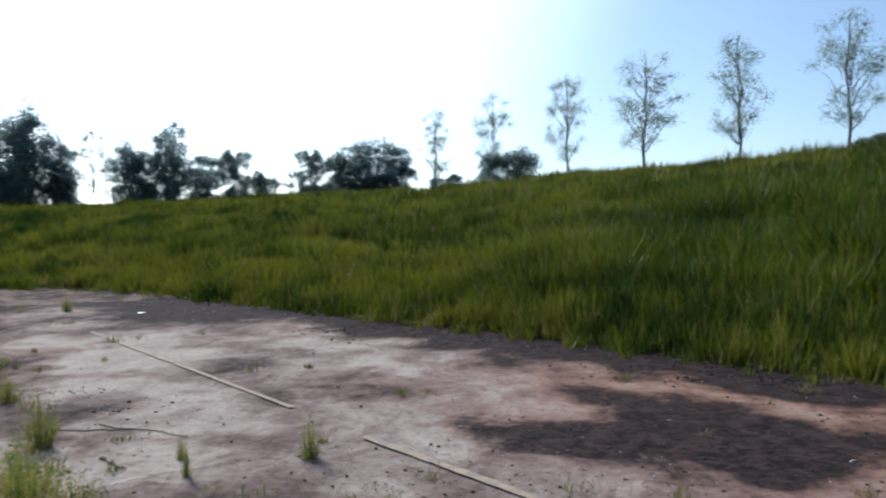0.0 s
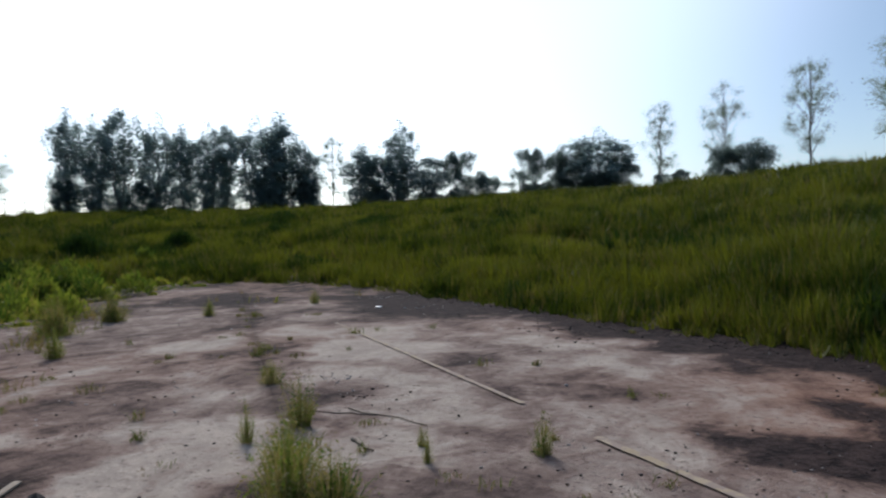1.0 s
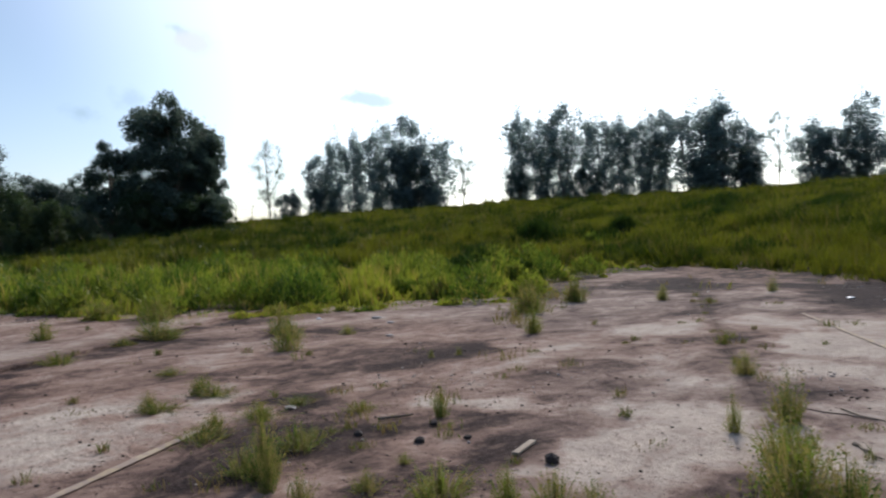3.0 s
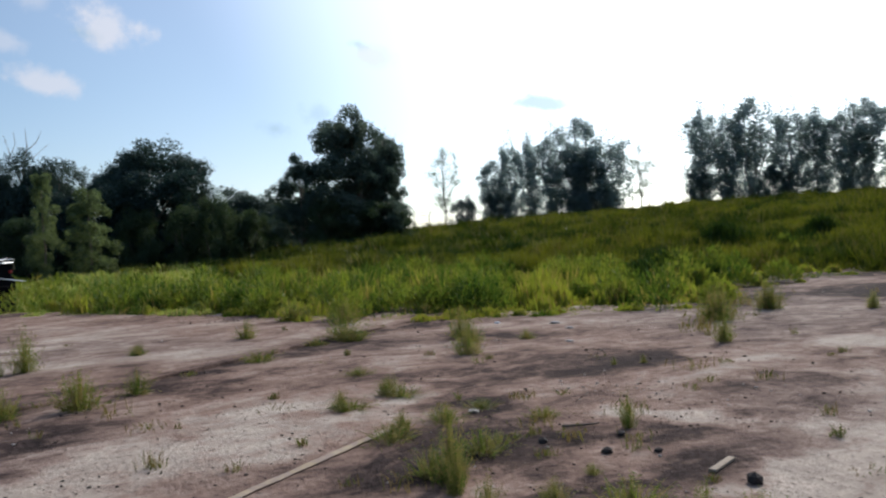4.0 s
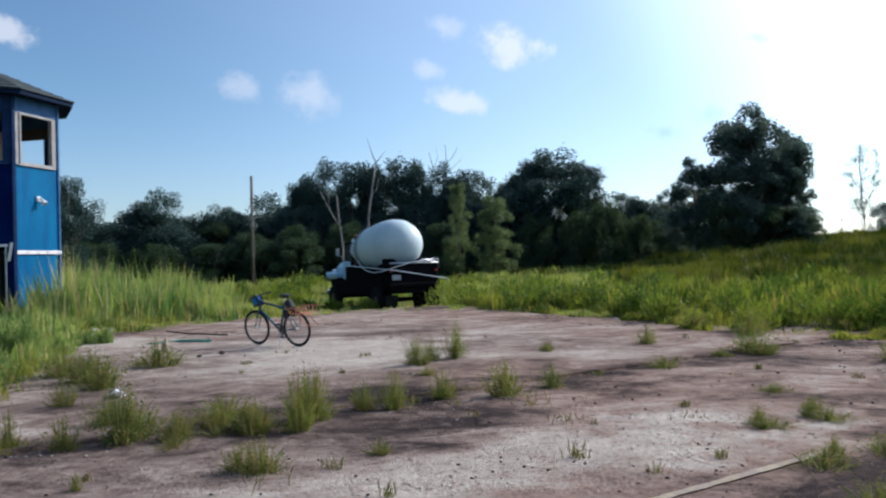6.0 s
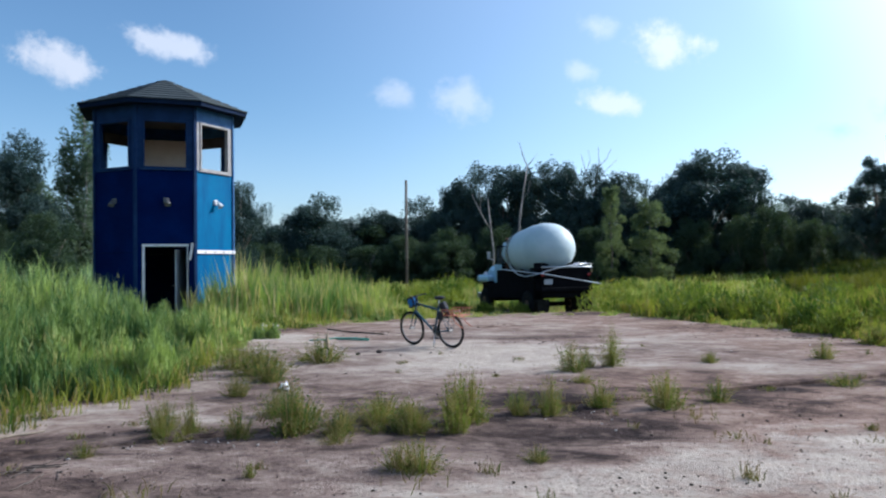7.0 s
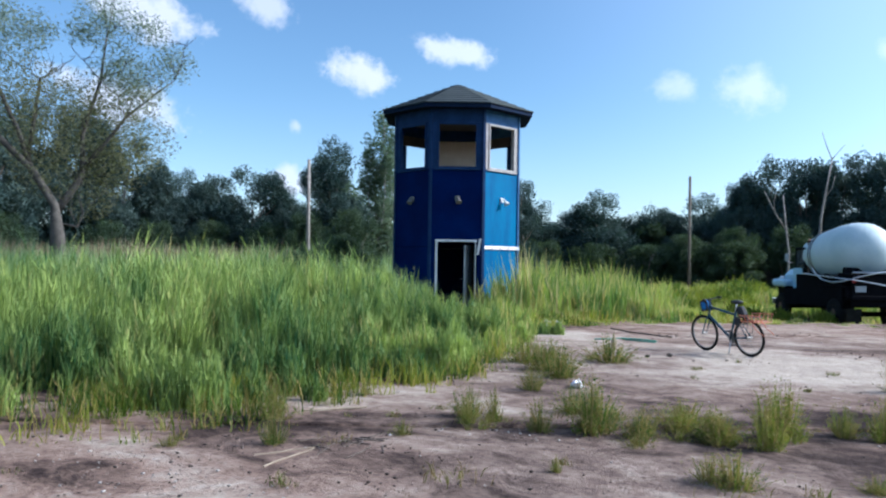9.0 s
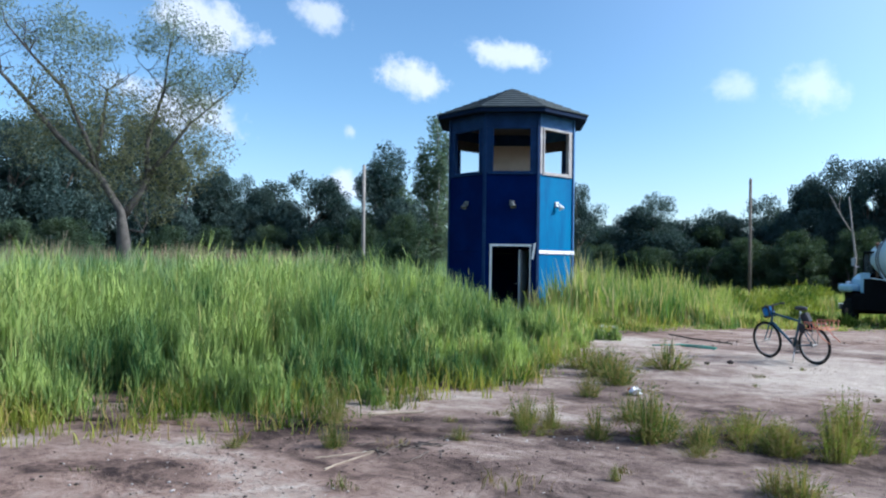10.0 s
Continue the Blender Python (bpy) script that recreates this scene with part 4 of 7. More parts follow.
KINDS = {
    "poplar": (1.88, M_HAZED_LEAF, M_GREY_BARK, "poplar_tree", "slender poplar with a loose upright crown, leaves greyed for haze", "tree", "poplars along the bank"),
    "aspen": (2.2, M_ASPEN_LEAF, M_GREY_BARK, "aspen_tree", "tall green aspen rising beside the tower", "tree", "aspens"),
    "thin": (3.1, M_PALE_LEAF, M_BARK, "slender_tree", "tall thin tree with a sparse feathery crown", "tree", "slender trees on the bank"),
    "broad": (8.0, M_WOOD_LEAF, M_BARK, "broadleaf_tree", "dense dark green broadleaf tree", "tree", "trees of the wood"),
    "thicket": (8.6, M_THICKET_LEAF, M_BARK, "thicket_shrub", "bushy thicket on the crest of the bank, leaves greyed for haze", "shrub", "thickets on the bank"),
    "cottonwood": (7.5, M_COTTON_LEAF, M_BARK, "cottonwood_tree", "big grey-green cottonwood with a lobed airy crown", "tree", "cottonwoods at the end of the bank"),
    "cone": (4.2, M_YOUNG_LEAF, M_BARK, "young_tree", "pale green young tree with a narrow crown", "tree", "young trees before the wood"),
    "shrub": (8.6, M_DARK_LEAF, M_BARK, "shrub", "dark green bushy shrub", "shrub", "shrubs at the edge of the wood"),
}
BUILT, COUNT = {}, {}


def stand(kind, x, y, h, w):
    """A tree of that kind, height and width at (x, y)."""
    w0, leaf, bark, name, label, category, group = KINDS[kind]
    i = COUNT[kind] = COUNT.get(kind, -1) + 1
    key = (kind, i % 4)
    s = (w / w0, w / w0, h / {"broad": 9.3, "cottonwood": 9.4, "poplar": 9.15, "aspen": 9.4}.get(kind, 10.0))
    z = float(land(np.array(x), np.array(y))) - 0.05
    turn = (i * 137.5 + (75 if kind == "cottonwood" else 0)) % 360
    if key in BUILT:
        ob = BUILT[key]
        s = [a / b for a, b in zip(s, ob.scale)]
        return copy_thing(ob, pose(x, y, z, 0, 0, turn) @ Matrix.Diagonal((*s, 1)))
    bm, (v, q) = grow_tree(kind, 11 * len(BUILT) + i)
    ob = empty(name)
    part("trunk", bm, bark, ob, smooth=True)
    under("crown", mesh_of("crown", v, None, q, leaf), ob)
    ob.matrix_basis = pose(x, y, z, 0, 0, turn) @ Matrix.Diagonal((*s, 1))
    BUILT[key] = ob
    return tagged(ob, label, category, group)


# thin trees along the top of the slope
stand("thin", 23.0, 43.9, 8.6, 3.5)
stand("thin", 19.2, 50.0, 9.1, 3.8)
stand("thin", 15.0, 57.7, 9.4, 5.0)
stand("thin", 11.1, 68.8, 10.1, 3.8)
stand("thin", 5.1, 77.5, 10.2, 3.5)
stand("thin", -0.9, 87.7, 10.3, 4.0)
stand("thin", 25.1, 40.3, 8.4, 3.2)
# shrubs and dense trees on the crest
stand("thicket", 6.6, 74.4, 4.4, 6.5)
stand("thicket", 4.7, 73.5, 3.6, 3.2)
stand("thicket", 1.0, 84.7, 2.6, 3.2)
stand("thicket", -0.6, 84.7, 2.2, 2.5)
stand("thicket", 10.4, 65.8, 1.0, 1.9)
stand("thicket", 21.8, 40.0, 1.0, 1.7)
stand("thicket", 23.1, 40.4, 1.2, 2.1)
stand("thicket", -15.3, 87.4, 6.0, 4.6)
stand("thicket", -12.4, 87.8, 6.1, 4.9)
stand("poplar", -8.0, 88.3, 7.0, 6.7)
stand("thicket", -5.1, 88.5, 4.7, 4.5)
stand("thicket", -9.9, 88.1, 4.9, 4.5)
# second clump
stand("poplar", -35.6, 86.6, 7.2, 4.8)
stand("poplar", -31.2, 88.3, 9.8, 3.6)
stand("poplar", -28.2, 89.3, 5.5, 5.5)
stand("thicket", -24.2, 90.5, 6.8, 5.5)
stand("thicket", -20.9, 91.3, 4.0, 5.8)
stand("poplar", -33.4, 87.5, 7.0, 3.4)
stand("thin", -38.8, 85.2, 9.2, 3.1)
# row of poplars
stand("poplar", -64.4, 70.6, 11.3, 3.6)
stand("poplar", -62.4, 72.4, 11.2, 3.8)
stand("poplar", -60.2, 74.2, 11.6, 4.2)
stand("poplar", -57.2, 76.5, 11.1, 4.2)
stand("poplar", -54.9, 78.2, 9.7, 3.6)
stand("poplar", -52.4, 79.9, 10.2, 3.9)
stand("poplar", -50.9, 80.9, 10.0, 2.8)
stand("poplar", -46.8, 82.2, 10.7, 5.9)
stand("poplar", -44.7, 83.3, 10.8, 5.5)
stand("poplar", -42.3, 84.6, 8.1, 4.1)
stand("thicket", -42.0, 84.7, 3.6, 4.1)
stand("thicket", -57.9, 74.8, 4.4, 3.5)
stand("thicket", -64.1, 69.5, 4.7, 3.4)
stand("poplar", -74.5, 47.8, 7.1, 3.1)
stand("poplar", -73.5, 49.3, 10.0, 2.5)
stand("poplar", -72.2, 51.2, 9.4, 2.8)
stand("poplar", -70.6, 53.4, 10.5, 3.4)
stand("poplar", -68.9, 55.7, 10.7, 4.1)
stand("poplar", -66.6, 58.3, 9.1, 4.4)
stand("thin", -64.4, 60.8, 7.7, 3.2)
stand("thin", -72.1, 40.1, 9.1, 3.3)
stand("thicket", -71.2, 41.7, 3.8, 3.3)
stand("thicket", -67.8, 55.4, 7.7, 5.5)
stand("thicket", -66.9, 56.4, 3.4, 3.7)
stand("thicket", -73.5, 47.4, 4.0, 3.5)
# big cottonwood at the end of the bank
stand("cottonwood", -54.0, 22.6, 10.4, 8.4)
stand("cottonwood", -54.6, 18.2, 7.3, 4.8)
stand("cottonwood", -54.3, 24.9, 6.4, 4.6)
stand("cottonwood", -54.9, 23.7, 9.6, 6.2)
stand("shrub", -53.0, 22.5, 3.5, 6.4)
stand("shrub", -51.9, 24.9, 2.2, 2.4)
stand("shrub", -53.0, 19.8, 3.7, 4.6)
# wood behind the truck
stand("broad", -67.4, -12.3, 9.0, 6.4)
stand("broad", -67.8, -9.9, 10.5, 7.4)
stand("broad", -68.1, -7.3, 10.9, 7.4)
stand("broad", -68.3, -4.8, 10.5, 6.7)
stand("broad", -68.4, -2.3, 10.9, 7.0)
stand("broad", -68.5, 0.3, 10.0, 6.5)
stand("broad", -68.4, 2.9, 10.0, 7.4)
stand("broad", -68.3, 5.3, 8.8, 5.8)
stand("broad", -65.8, 9.6, 10.9, 11.2)
stand("broad", -67.0, 7.8, 9.7, 5.8)
stand("broad", -66.4, 11.9, 9.9, 5.8)
stand("broad", -66.9, 14.6, 6.6, 6.7)
stand("broad", -66.4, 16.6, 6.3, 6.1)
stand("broad", -66.0, 18.3, 5.2, 5.7)
# lower wood towards the tower
stand("broad", -43.7, -21.0, 7.1, 4.3)
stand("broad", -65.9, -30.0, 5.6, 5.9)
stand("broad", -66.7, -28.3, 5.9, 7.2)
stand("broad", -62.5, -22.6, 7.8, 8.0)
stand("broad", -67.5, -26.4, 6.6, 5.8)
stand("broad", -69.1, -22.0, 6.5, 6.5)
stand("broad", -69.8, -19.6, 7.2, 7.2)
stand("broad", -70.7, -15.9, 8.0, 7.5)
stand("broad", -70.2, -17.8, 6.6, 6.4)
# wood behind the reeds
stand("broad", -23.2, -49.3, 10.4, 8.4)
stand("broad", -26.1, -50.1, 11.7, 8.1)
stand("broad", -29.4, -50.6, 11.6, 7.5)
stand("broad", -31.9, -49.1, 12.1, 7.1)
stand("broad", -33.8, -46.5, 9.7, 6.8)
stand("broad", -35.5, -45.3, 8.6, 5.1)
stand("broad", -37.0, -44.1, 7.5, 5.1)
stand("broad", -38.8, -42.6, 7.7, 5.7)
stand("broad", -40.5, -40.9, 8.1, 6.2)
stand("broad", -42.0, -39.3, 6.9, 4.6)
stand("broad", -39.0, -32.2, 9.1, 5.9)
stand("aspen", -42.5, -30.9, 11.9, 3.4)
stand("aspen", -39.7, -32.6, 8.4, 3.6)
# undergrowth before it, and two young trees
stand("shrub", -61.1, 13.3, 5.8, 4.1)
stand("shrub", -60.5, 16.0, 4.3, 3.7)
stand("shrub", -59.7, 18.6, 3.6, 3.2)
stand("shrub", -61.6, 11.1, 5.4, 3.7)
stand("shrub", -62.1, 7.9, 5.3, 4.1)
stand("shrub", -62.4, 4.3, 4.9, 4.1)
stand("shrub", -62.5, 0.3, 5.0, 4.9)
stand("shrub", -62.4, -3.5, 5.3, 4.8)
stand("shrub", -62.1, -7.6, 5.2, 4.7)
stand("shrub", -61.4, -11.4, 5.2, 4.6)
stand("shrub", -60.6, -15.0, 4.5, 4.5)
stand("shrub", -58.7, 21.6, 2.6, 3.7)
stand("cone", -57.5, 1.4, 7.8, 2.5)
stand("cone", -56.4, 4.1, 6.6, 3.6)
stand("shrub", -57.1, -25.5, 3.9, 5.0)
stand("shrub", -58.7, -21.7, 3.9, 5.1)
stand("shrub", -60.0, -17.8, 3.7, 5.1)
stand("shrub", -61.0, -13.8, 3.9, 5.1)
stand("shrub", -59.6, -10.7, 4.0, 4.9)
stand("shrub", -35.0, -27.5, 4.8, 3.9)
stand("shrub", -33.8, -37.6, 4.1, 3.3)
stand("shrub", -36.2, -35.3, 4.2, 4.0)
stand("shrub", -31.2, -39.8, 4.0, 3.6)
stand("shrub", -29.0, -41.4, 4.1, 3.8)
stand("shrub", -23.2, -42.6, 4.1, 4.2)
stand("shrub", -21.2, -43.6, 4.0, 3.7)
stand("shrub", -36.4, -32.2, 4.7, 3.5)
stand("shrub", -41.8, -21.4, 3.4, 3.4)


# low growth closing the foot of the wood
for k in range(22):
    p = bearing(76 + 2.6 * k, 92 + 4 * math.sin(k * 1.3))
    stand("broad", round(p.x, 1), round(p.y, 1), 5.9 + 0.8 * math.sin(k * 2.3), 9.0)
for k in range(-4, 26):
    p = bearing(80 + 3.3 * k, 74 - 10 * (k > 14) + 3 * math.sin(k * 2.1))
    stand("shrub", round(p.x, 1), round(p.y, 1), 5.2 + 0.9 * math.sin(k * 1.7), 6.5)
# bushes beside the tower
stand("shrub", -23.0, -18.6, 2.7, 3.2)
stand("shrub", -23.7, -20.9, 2.2, 3.0)


def dark_clumps(rows):
    """Loose patches of dark grass, rank growth and stand-in tree shade: place, height, width."""
    xs, ys, hs = [], [], []
    for x, y, h, w in rows:
        n = 900
        a, d = RNG.uniform(0, 2 * np.pi, n), RNG.normal(0, 0.42, n)
        xs.append(x + w * d * np.cos(a))
        ys.append(y + 1.6 * w * d * np.sin(a))
        hs.append(h * RNG.uniform(0.35, 1.0, n) * np.exp(-d * d * 1.5))
    x, y, h = (np.concatenate(v) for v in (xs, ys, hs))
    blades("rank_grass", x, y, land(x, y) - 0.02, h, 0.06, M_DARKGRASS, 0.5, label="dark green grass on the bank, partly standing in for tree shade", category="grass")


# the patches up the slope imitate shadows cast by the poplars
dark_clumps([
    (-17.0, 16.9, 1.25, 1.3),
    (-18.6, 17.3, 0.9, 1.0),
    (-15.9, 17.4, 0.7, 0.8),
    (-25.4, 28.7, 1.4, 1.7),
    (-22.5, 31.9, 1.3, 1.3),
    (-20.1, 36.9, 1.0, 2.2),
    (-17.0, 43.1, 0.8, 3.1),
    (-38.3, 47.9, 0.8, 2.3),
    (-33.8, 26.6, 1.0, 2.8),
    (-31.8, 21.7, 0.9, 2.5),
    (-24.7, 46.5, 1.3, 4.6),
    (-16.7, 40.3, 0.8, 2.9),
    (2.3, 11.6, 0.6, 0.6),
    (4.8, 13.5, 0.3, 0.6),
    (-33.6, 18.4, 0.8, 1.7),
])


# big half-bare tree standing in the reeds
def ragged_tree(x, y, turn):
    rng = np.random.default_rng(5)
    ob = empty("gnarled_tree", pose(x, y, 0, 0, 0, turn))
    bm = bmesh.new()

    def bough(pts, r0, r1, twigs=5):
        pts = [Vector((a, rng.normal() * 0.25 if i else 0, b)) for i, (a, b) in enumerate(pts)]
        n = len(pts) - 1
        tube(bm, pts, [(1.15 if r0 > 0.28 and i < 2 else 0.8) * (r0 + (r1 - r0) * i / n) for i in range(n + 1)], 8)
        for k in range(twigs):
            i = rng.integers(max(1, n - 2), n + 1)
            a = pts[i]
            e = a + Vector((rng.normal() * 0.9, rng.normal() * 0.9, rng.uniform(0.5, 1.8)))
            limb(bm, rng, a, e, r1 * 0.8, 0.012, 0.08, 4)
            for f in range(3):
                b = a.lerp(e, rng.uniform(0.4, 1.0))
                limb(bm, rng, b, b + Vector((rng.normal() * 0.6, rng.normal() * 0.6, rng.uniform(0.1, 1.0))), 0.014, 0.006, 0.08, 3)

    bough([(0, -0.1), (-0.1, 2.4), (-0.25, 3.8), (-1.2, 5.4), (-2.9, 7.1), (-4.2, 8.6), (-5.2, 9.7), (-6.1, 10.1)], 0.30, 0.05, 7)
    bough([(-1.3, 5.6), (-1.7, 6.9), (-2.7, 9.2), (-4.1, 10.7), (-5.0, 11.8)], 0.16, 0.04, 9)
    bough([(-1.35, 5.8), (-1.1, 7.8), (-0.95, 9.4), (-0.4, 9.9)], 0.13, 0.04, 4)
    bough([(-0.2, 3.5), (0.55, 4.7), (0.85, 5.6), (0.8, 7.1), (1.5, 9.6), (1.7, 11.6)], 0.24, 0.04, 9)
    bough([(0.85, 5.5), (1.8, 6.8), (2.6, 8.0), (3.8, 9.2), (4.7, 10.0)], 0.14, 0.03, 8)
    bough([(-0.05, 3.0), (0.7, 2.9), (0.9, 3.5), (0.7, 4.3)], 0.08, 0.03, 3)
    bough([(-5.2, 9.7), (-5.4, 10.9), (-5.6, 12.2)], 0.06, 0.02, 6)
    part("trunk", bm, M_DARKBARK, ob, "thick forked grey-brown trunk", True)
    tops = [(-2.3, 11.2, 1.5), (-2.9, 12.3, 1.1), (-5.6, 12.6, 1.2), (-1.0, 11.4, 0.9), (1.7, 12.3, 1.5), (3.0, 9.6, 1.4), (4.5, 10.7, 1.1), (2.2, 10.3, 1.2), (-6.4, 10.5, 1.0), (0.7, 11.9, 0.8), (3.4, 11.9, 0.9), (-4.2, 11.5, 1.0)]
    v, q = leaves([(a, rng.normal() * 0.6, b, r * 1.1, r * 0.95) for a, b, r in tops], 13000, 0.075, rng, 1.6, 0.12)
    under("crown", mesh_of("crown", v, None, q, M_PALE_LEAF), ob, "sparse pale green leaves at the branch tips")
    low = [(-0.4, 7.6, 1.5), (1.5, 7.2, 1.6), (-2.4, 7.9, 1.5), (2.5, 8.6, 1.3), (-3.6, 8.8, 1.2), (0.4, 8.6, 1.3), (-1.5, 9.2, 1.1), (2.2, 5.8, 1.3), (-0.6, 5.6, 1.3), (1.2, 4.4, 1.0), (3.4, 6.9, 1.2), (-4.0, 6.9, 1.1)]
    v, q = leaves([(a, rng.normal() * 0.6, b, r * 1.25, r * 1.2) for a, b, r in low], 21000, 0.07, rng, 2.0, 0.12)
    under("foliage", mesh_of("foliage", v, None, q, M_OLIVE), ob, "dull olive leaves hanging within the boughs")
    return tagged(ob, "half-bare gnarled tree with spreading boughs above the reeds", "tree")


M_DARKBARK = surface("dark_bark", (0.05, 0.046, 0.042), (0.11, 0.10, 0.09), 4.0, 0.9, 0.0, 30.0, None, 0.8, 0.2)
M_OLIVE = leafy("olive_leaf", (0.10, 0.105, 0.07), (0.17, 0.17, 0.11), None, 0.4, 0.2)
ragged_tree(-20.6, -32.6, 148 - 90 + 90)


M_POLE = surface("pole_wood", (0.20, 0.18, 0.16), (0.32, 0.29, 0.26), 1.5, 0.9, 0.0, 25.0, None, 0.6)


def dead_tree(x, y, turn, limbs):
    rng = np.random.default_rng(8)
    ob = empty("dead_tree", pose(x, y, -0.05, 0, 0, turn))
    bm = bmesh.new()
    for r0, r1, pts in limbs:
        pts = [(a, 0.08 * rng.normal() if i else 0, b) for i, (a, b) in enumerate(pts)]
        tube(bm, pts, [0.6 * (r0 + (r1 - r0) * i / (len(pts) - 1)) for i in range(len(pts))], 7)
    part("trunk", bm, M_POLE, ob, smooth=True)
    return tagged(ob, "bare bleached dead tree standing at the wood", "tree", "dead trees")


dead_tree(-58.3, -5.6, 96, [
    (0.20, 0.07, [(0, 0), (0.15, 3.0), (0.25, 5.0), (0.6, 7.2), (0.9, 9.0)]),
    (0.07, 0.03, [(0.9, 9.0), (0.55, 9.9), (0.3, 10.9)]),
    (0.06, 0.02, [(0.9, 9.0), (1.3, 9.5), (1.7, 10.0)]),
    (0.05, 0.02, [(0.45, 6.4), (0.9, 7.0), (1.1, 7.9)]),
])
dead_tree(-58.0, -7.4, 96, [
    (0.16, 0.06, [(0, 0), (0.1, 2.5), (-0.1, 4.4), (-0.3, 6.6)]),
    (0.09, 0.04, [(0, 4.0), (-0.8, 5.4), (-1.5, 6.9)]),
    (0.04, 0.02, [(-0.8, 5.4), (-0.9, 6.2), (-0.7, 6.9)]),
])
dead_tree(-70.2, 0.3, 96, [
    (0.22, 0.10, [(0, 0), (0.1, 4.0), (0.0, 7.0), (0.2, 9.2)]),
    (0.10, 0.03, [(0.2, 9.2), (0.5, 10.6), (0.4, 12.0)]),
    (0.09, 0.03, [(0.0, 8.4), (-0.7, 9.8), (-1.1, 11.4)]),
    (0.06, 0.02, [(0.4, 10.2), (1.2, 11.0), (1.6, 11.9)]),
    (0.05, 0.02, [(-0.7, 9.8), (-0.3, 10.8), (-0.4, 11.8)]),
    (0.05, 0.02, [(0.2, 9.2), (1.1, 9.9), (2.1, 10.9)]),
])


def utility_pole(x, y, h, lean, wood):
    ob = empty("utility_pole", pose(x, y, -0.05, 0, lean, 0))
    bm = bmesh.new()
    tube(bm, [(0, 0, 0), (0, 0, h * 0.5), (0, 0, h)], [0.105, 0.095, 0.085], 10)
    part("shaft", bm, wood, ob, smooth=True)
    bm = bmesh.new()
    tube(bm, [(0.0, 0, h), (0.0, 0, h + 0.02)], 0.095, 10)
    part("cap", bm, M_STEEL, ob)
    for z in (h - 0.4, h - 0.9):
        bm = bmesh.new()
        tube(bm, [(0.1, 0, z), (0.2, 0, z)], 0.018, 6)
        part("bolt", bm, M_STEEL, ob)
    return tagged(ob, "weathered grey wooden utility pole without wires", "pole", "utility poles")


M_STEEL = surface("old_steel", (0.16, 0.16, 0.16), (0.28, 0.27, 0.26), 5.0, 0.5, 0.8, 40.0, (0.16, 0.07, 0.03))
utility_pole(-50.2, -12.2, 7.3, -0.3, M_BARK)
utility_pole(-31.2, -27.4, 6.9, 0.6, M_POLE)


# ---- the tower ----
# the tower's blue as it looks in sun
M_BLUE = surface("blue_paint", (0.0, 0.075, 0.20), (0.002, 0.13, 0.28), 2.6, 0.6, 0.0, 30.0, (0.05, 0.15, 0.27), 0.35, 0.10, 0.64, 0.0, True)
# the same blue with shade put into its colour
M_SHADEBLUE = surface("shaded_blue_paint", (0.0004, 0.0055, 0.048), (0.0008, 0.013, 0.085), 0.9, 0.75, 0.0, 30.0, (0.02, 0.05, 0.14), 0.35, 0.05, 0.70)
M_WHITE = surface("flaking_white_paint", (0.62, 0.62, 0.62), (0.78, 0.78, 0.78), 4.0, 0.6, 0.0, 40.0, (0.22, 0.19, 0.16), 0.4, 0.4, 0.58)
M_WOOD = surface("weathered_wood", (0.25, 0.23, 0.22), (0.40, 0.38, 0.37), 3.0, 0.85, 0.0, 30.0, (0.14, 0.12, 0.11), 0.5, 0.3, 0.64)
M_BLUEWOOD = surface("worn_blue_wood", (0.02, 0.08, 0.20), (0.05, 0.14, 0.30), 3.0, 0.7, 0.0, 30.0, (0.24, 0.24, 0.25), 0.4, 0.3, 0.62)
# the worn blue wood again, darkened in colour for shaded faces
M_SHADEWOOD = surface("worn_shaded_blue_wood", (0.006, 0.022, 0.07), (0.014, 0.04, 0.11), 3.0, 0.7, 0.0, 30.0, (0.12, 0.13, 0.16), 0.4, 0.12, 0.66)
M_LINING = surface("beige_lining", (0.52, 0.43, 0.34), (0.66, 0.56, 0.46), 1.2, 0.8, 0.0, 25.0, (0.30, 0.22, 0.16), 0.2, 0.3, 0.70)
M_DARKWOOD = surface("dark_boards", (0.05, 0.04, 0.035), (0.10, 0.08, 0.07), 2.0, 0.9, 0.0, 30.0, None, 0.4)
M_SHINGLE = surface("grey_shingles", (0.028, 0.038, 0.042), (0.06, 0.072, 0.075), 2.5, 0.9, 0.0, 35.0, (0.14, 0.15, 0.14), 0.6, 0.3, 0.70, 0.5)
M_EAVES = surface("dark_eaves_paint", (0.004, 0.010, 0.028), (0.008, 0.018, 0.045), 3.0, 0.8, 0.0, 30.0, (0.05, 0.06, 0.07), 0.4, 0.08, 0.68)
M_GREYDOOR = surface("grey_door_paint", (0.30, 0.31, 0.33), (0.42, 0.43, 0.45), 2.0, 0.7, 0.0, 30.0, (0.16, 0.14, 0.13), 0.3, 0.3, 0.64)


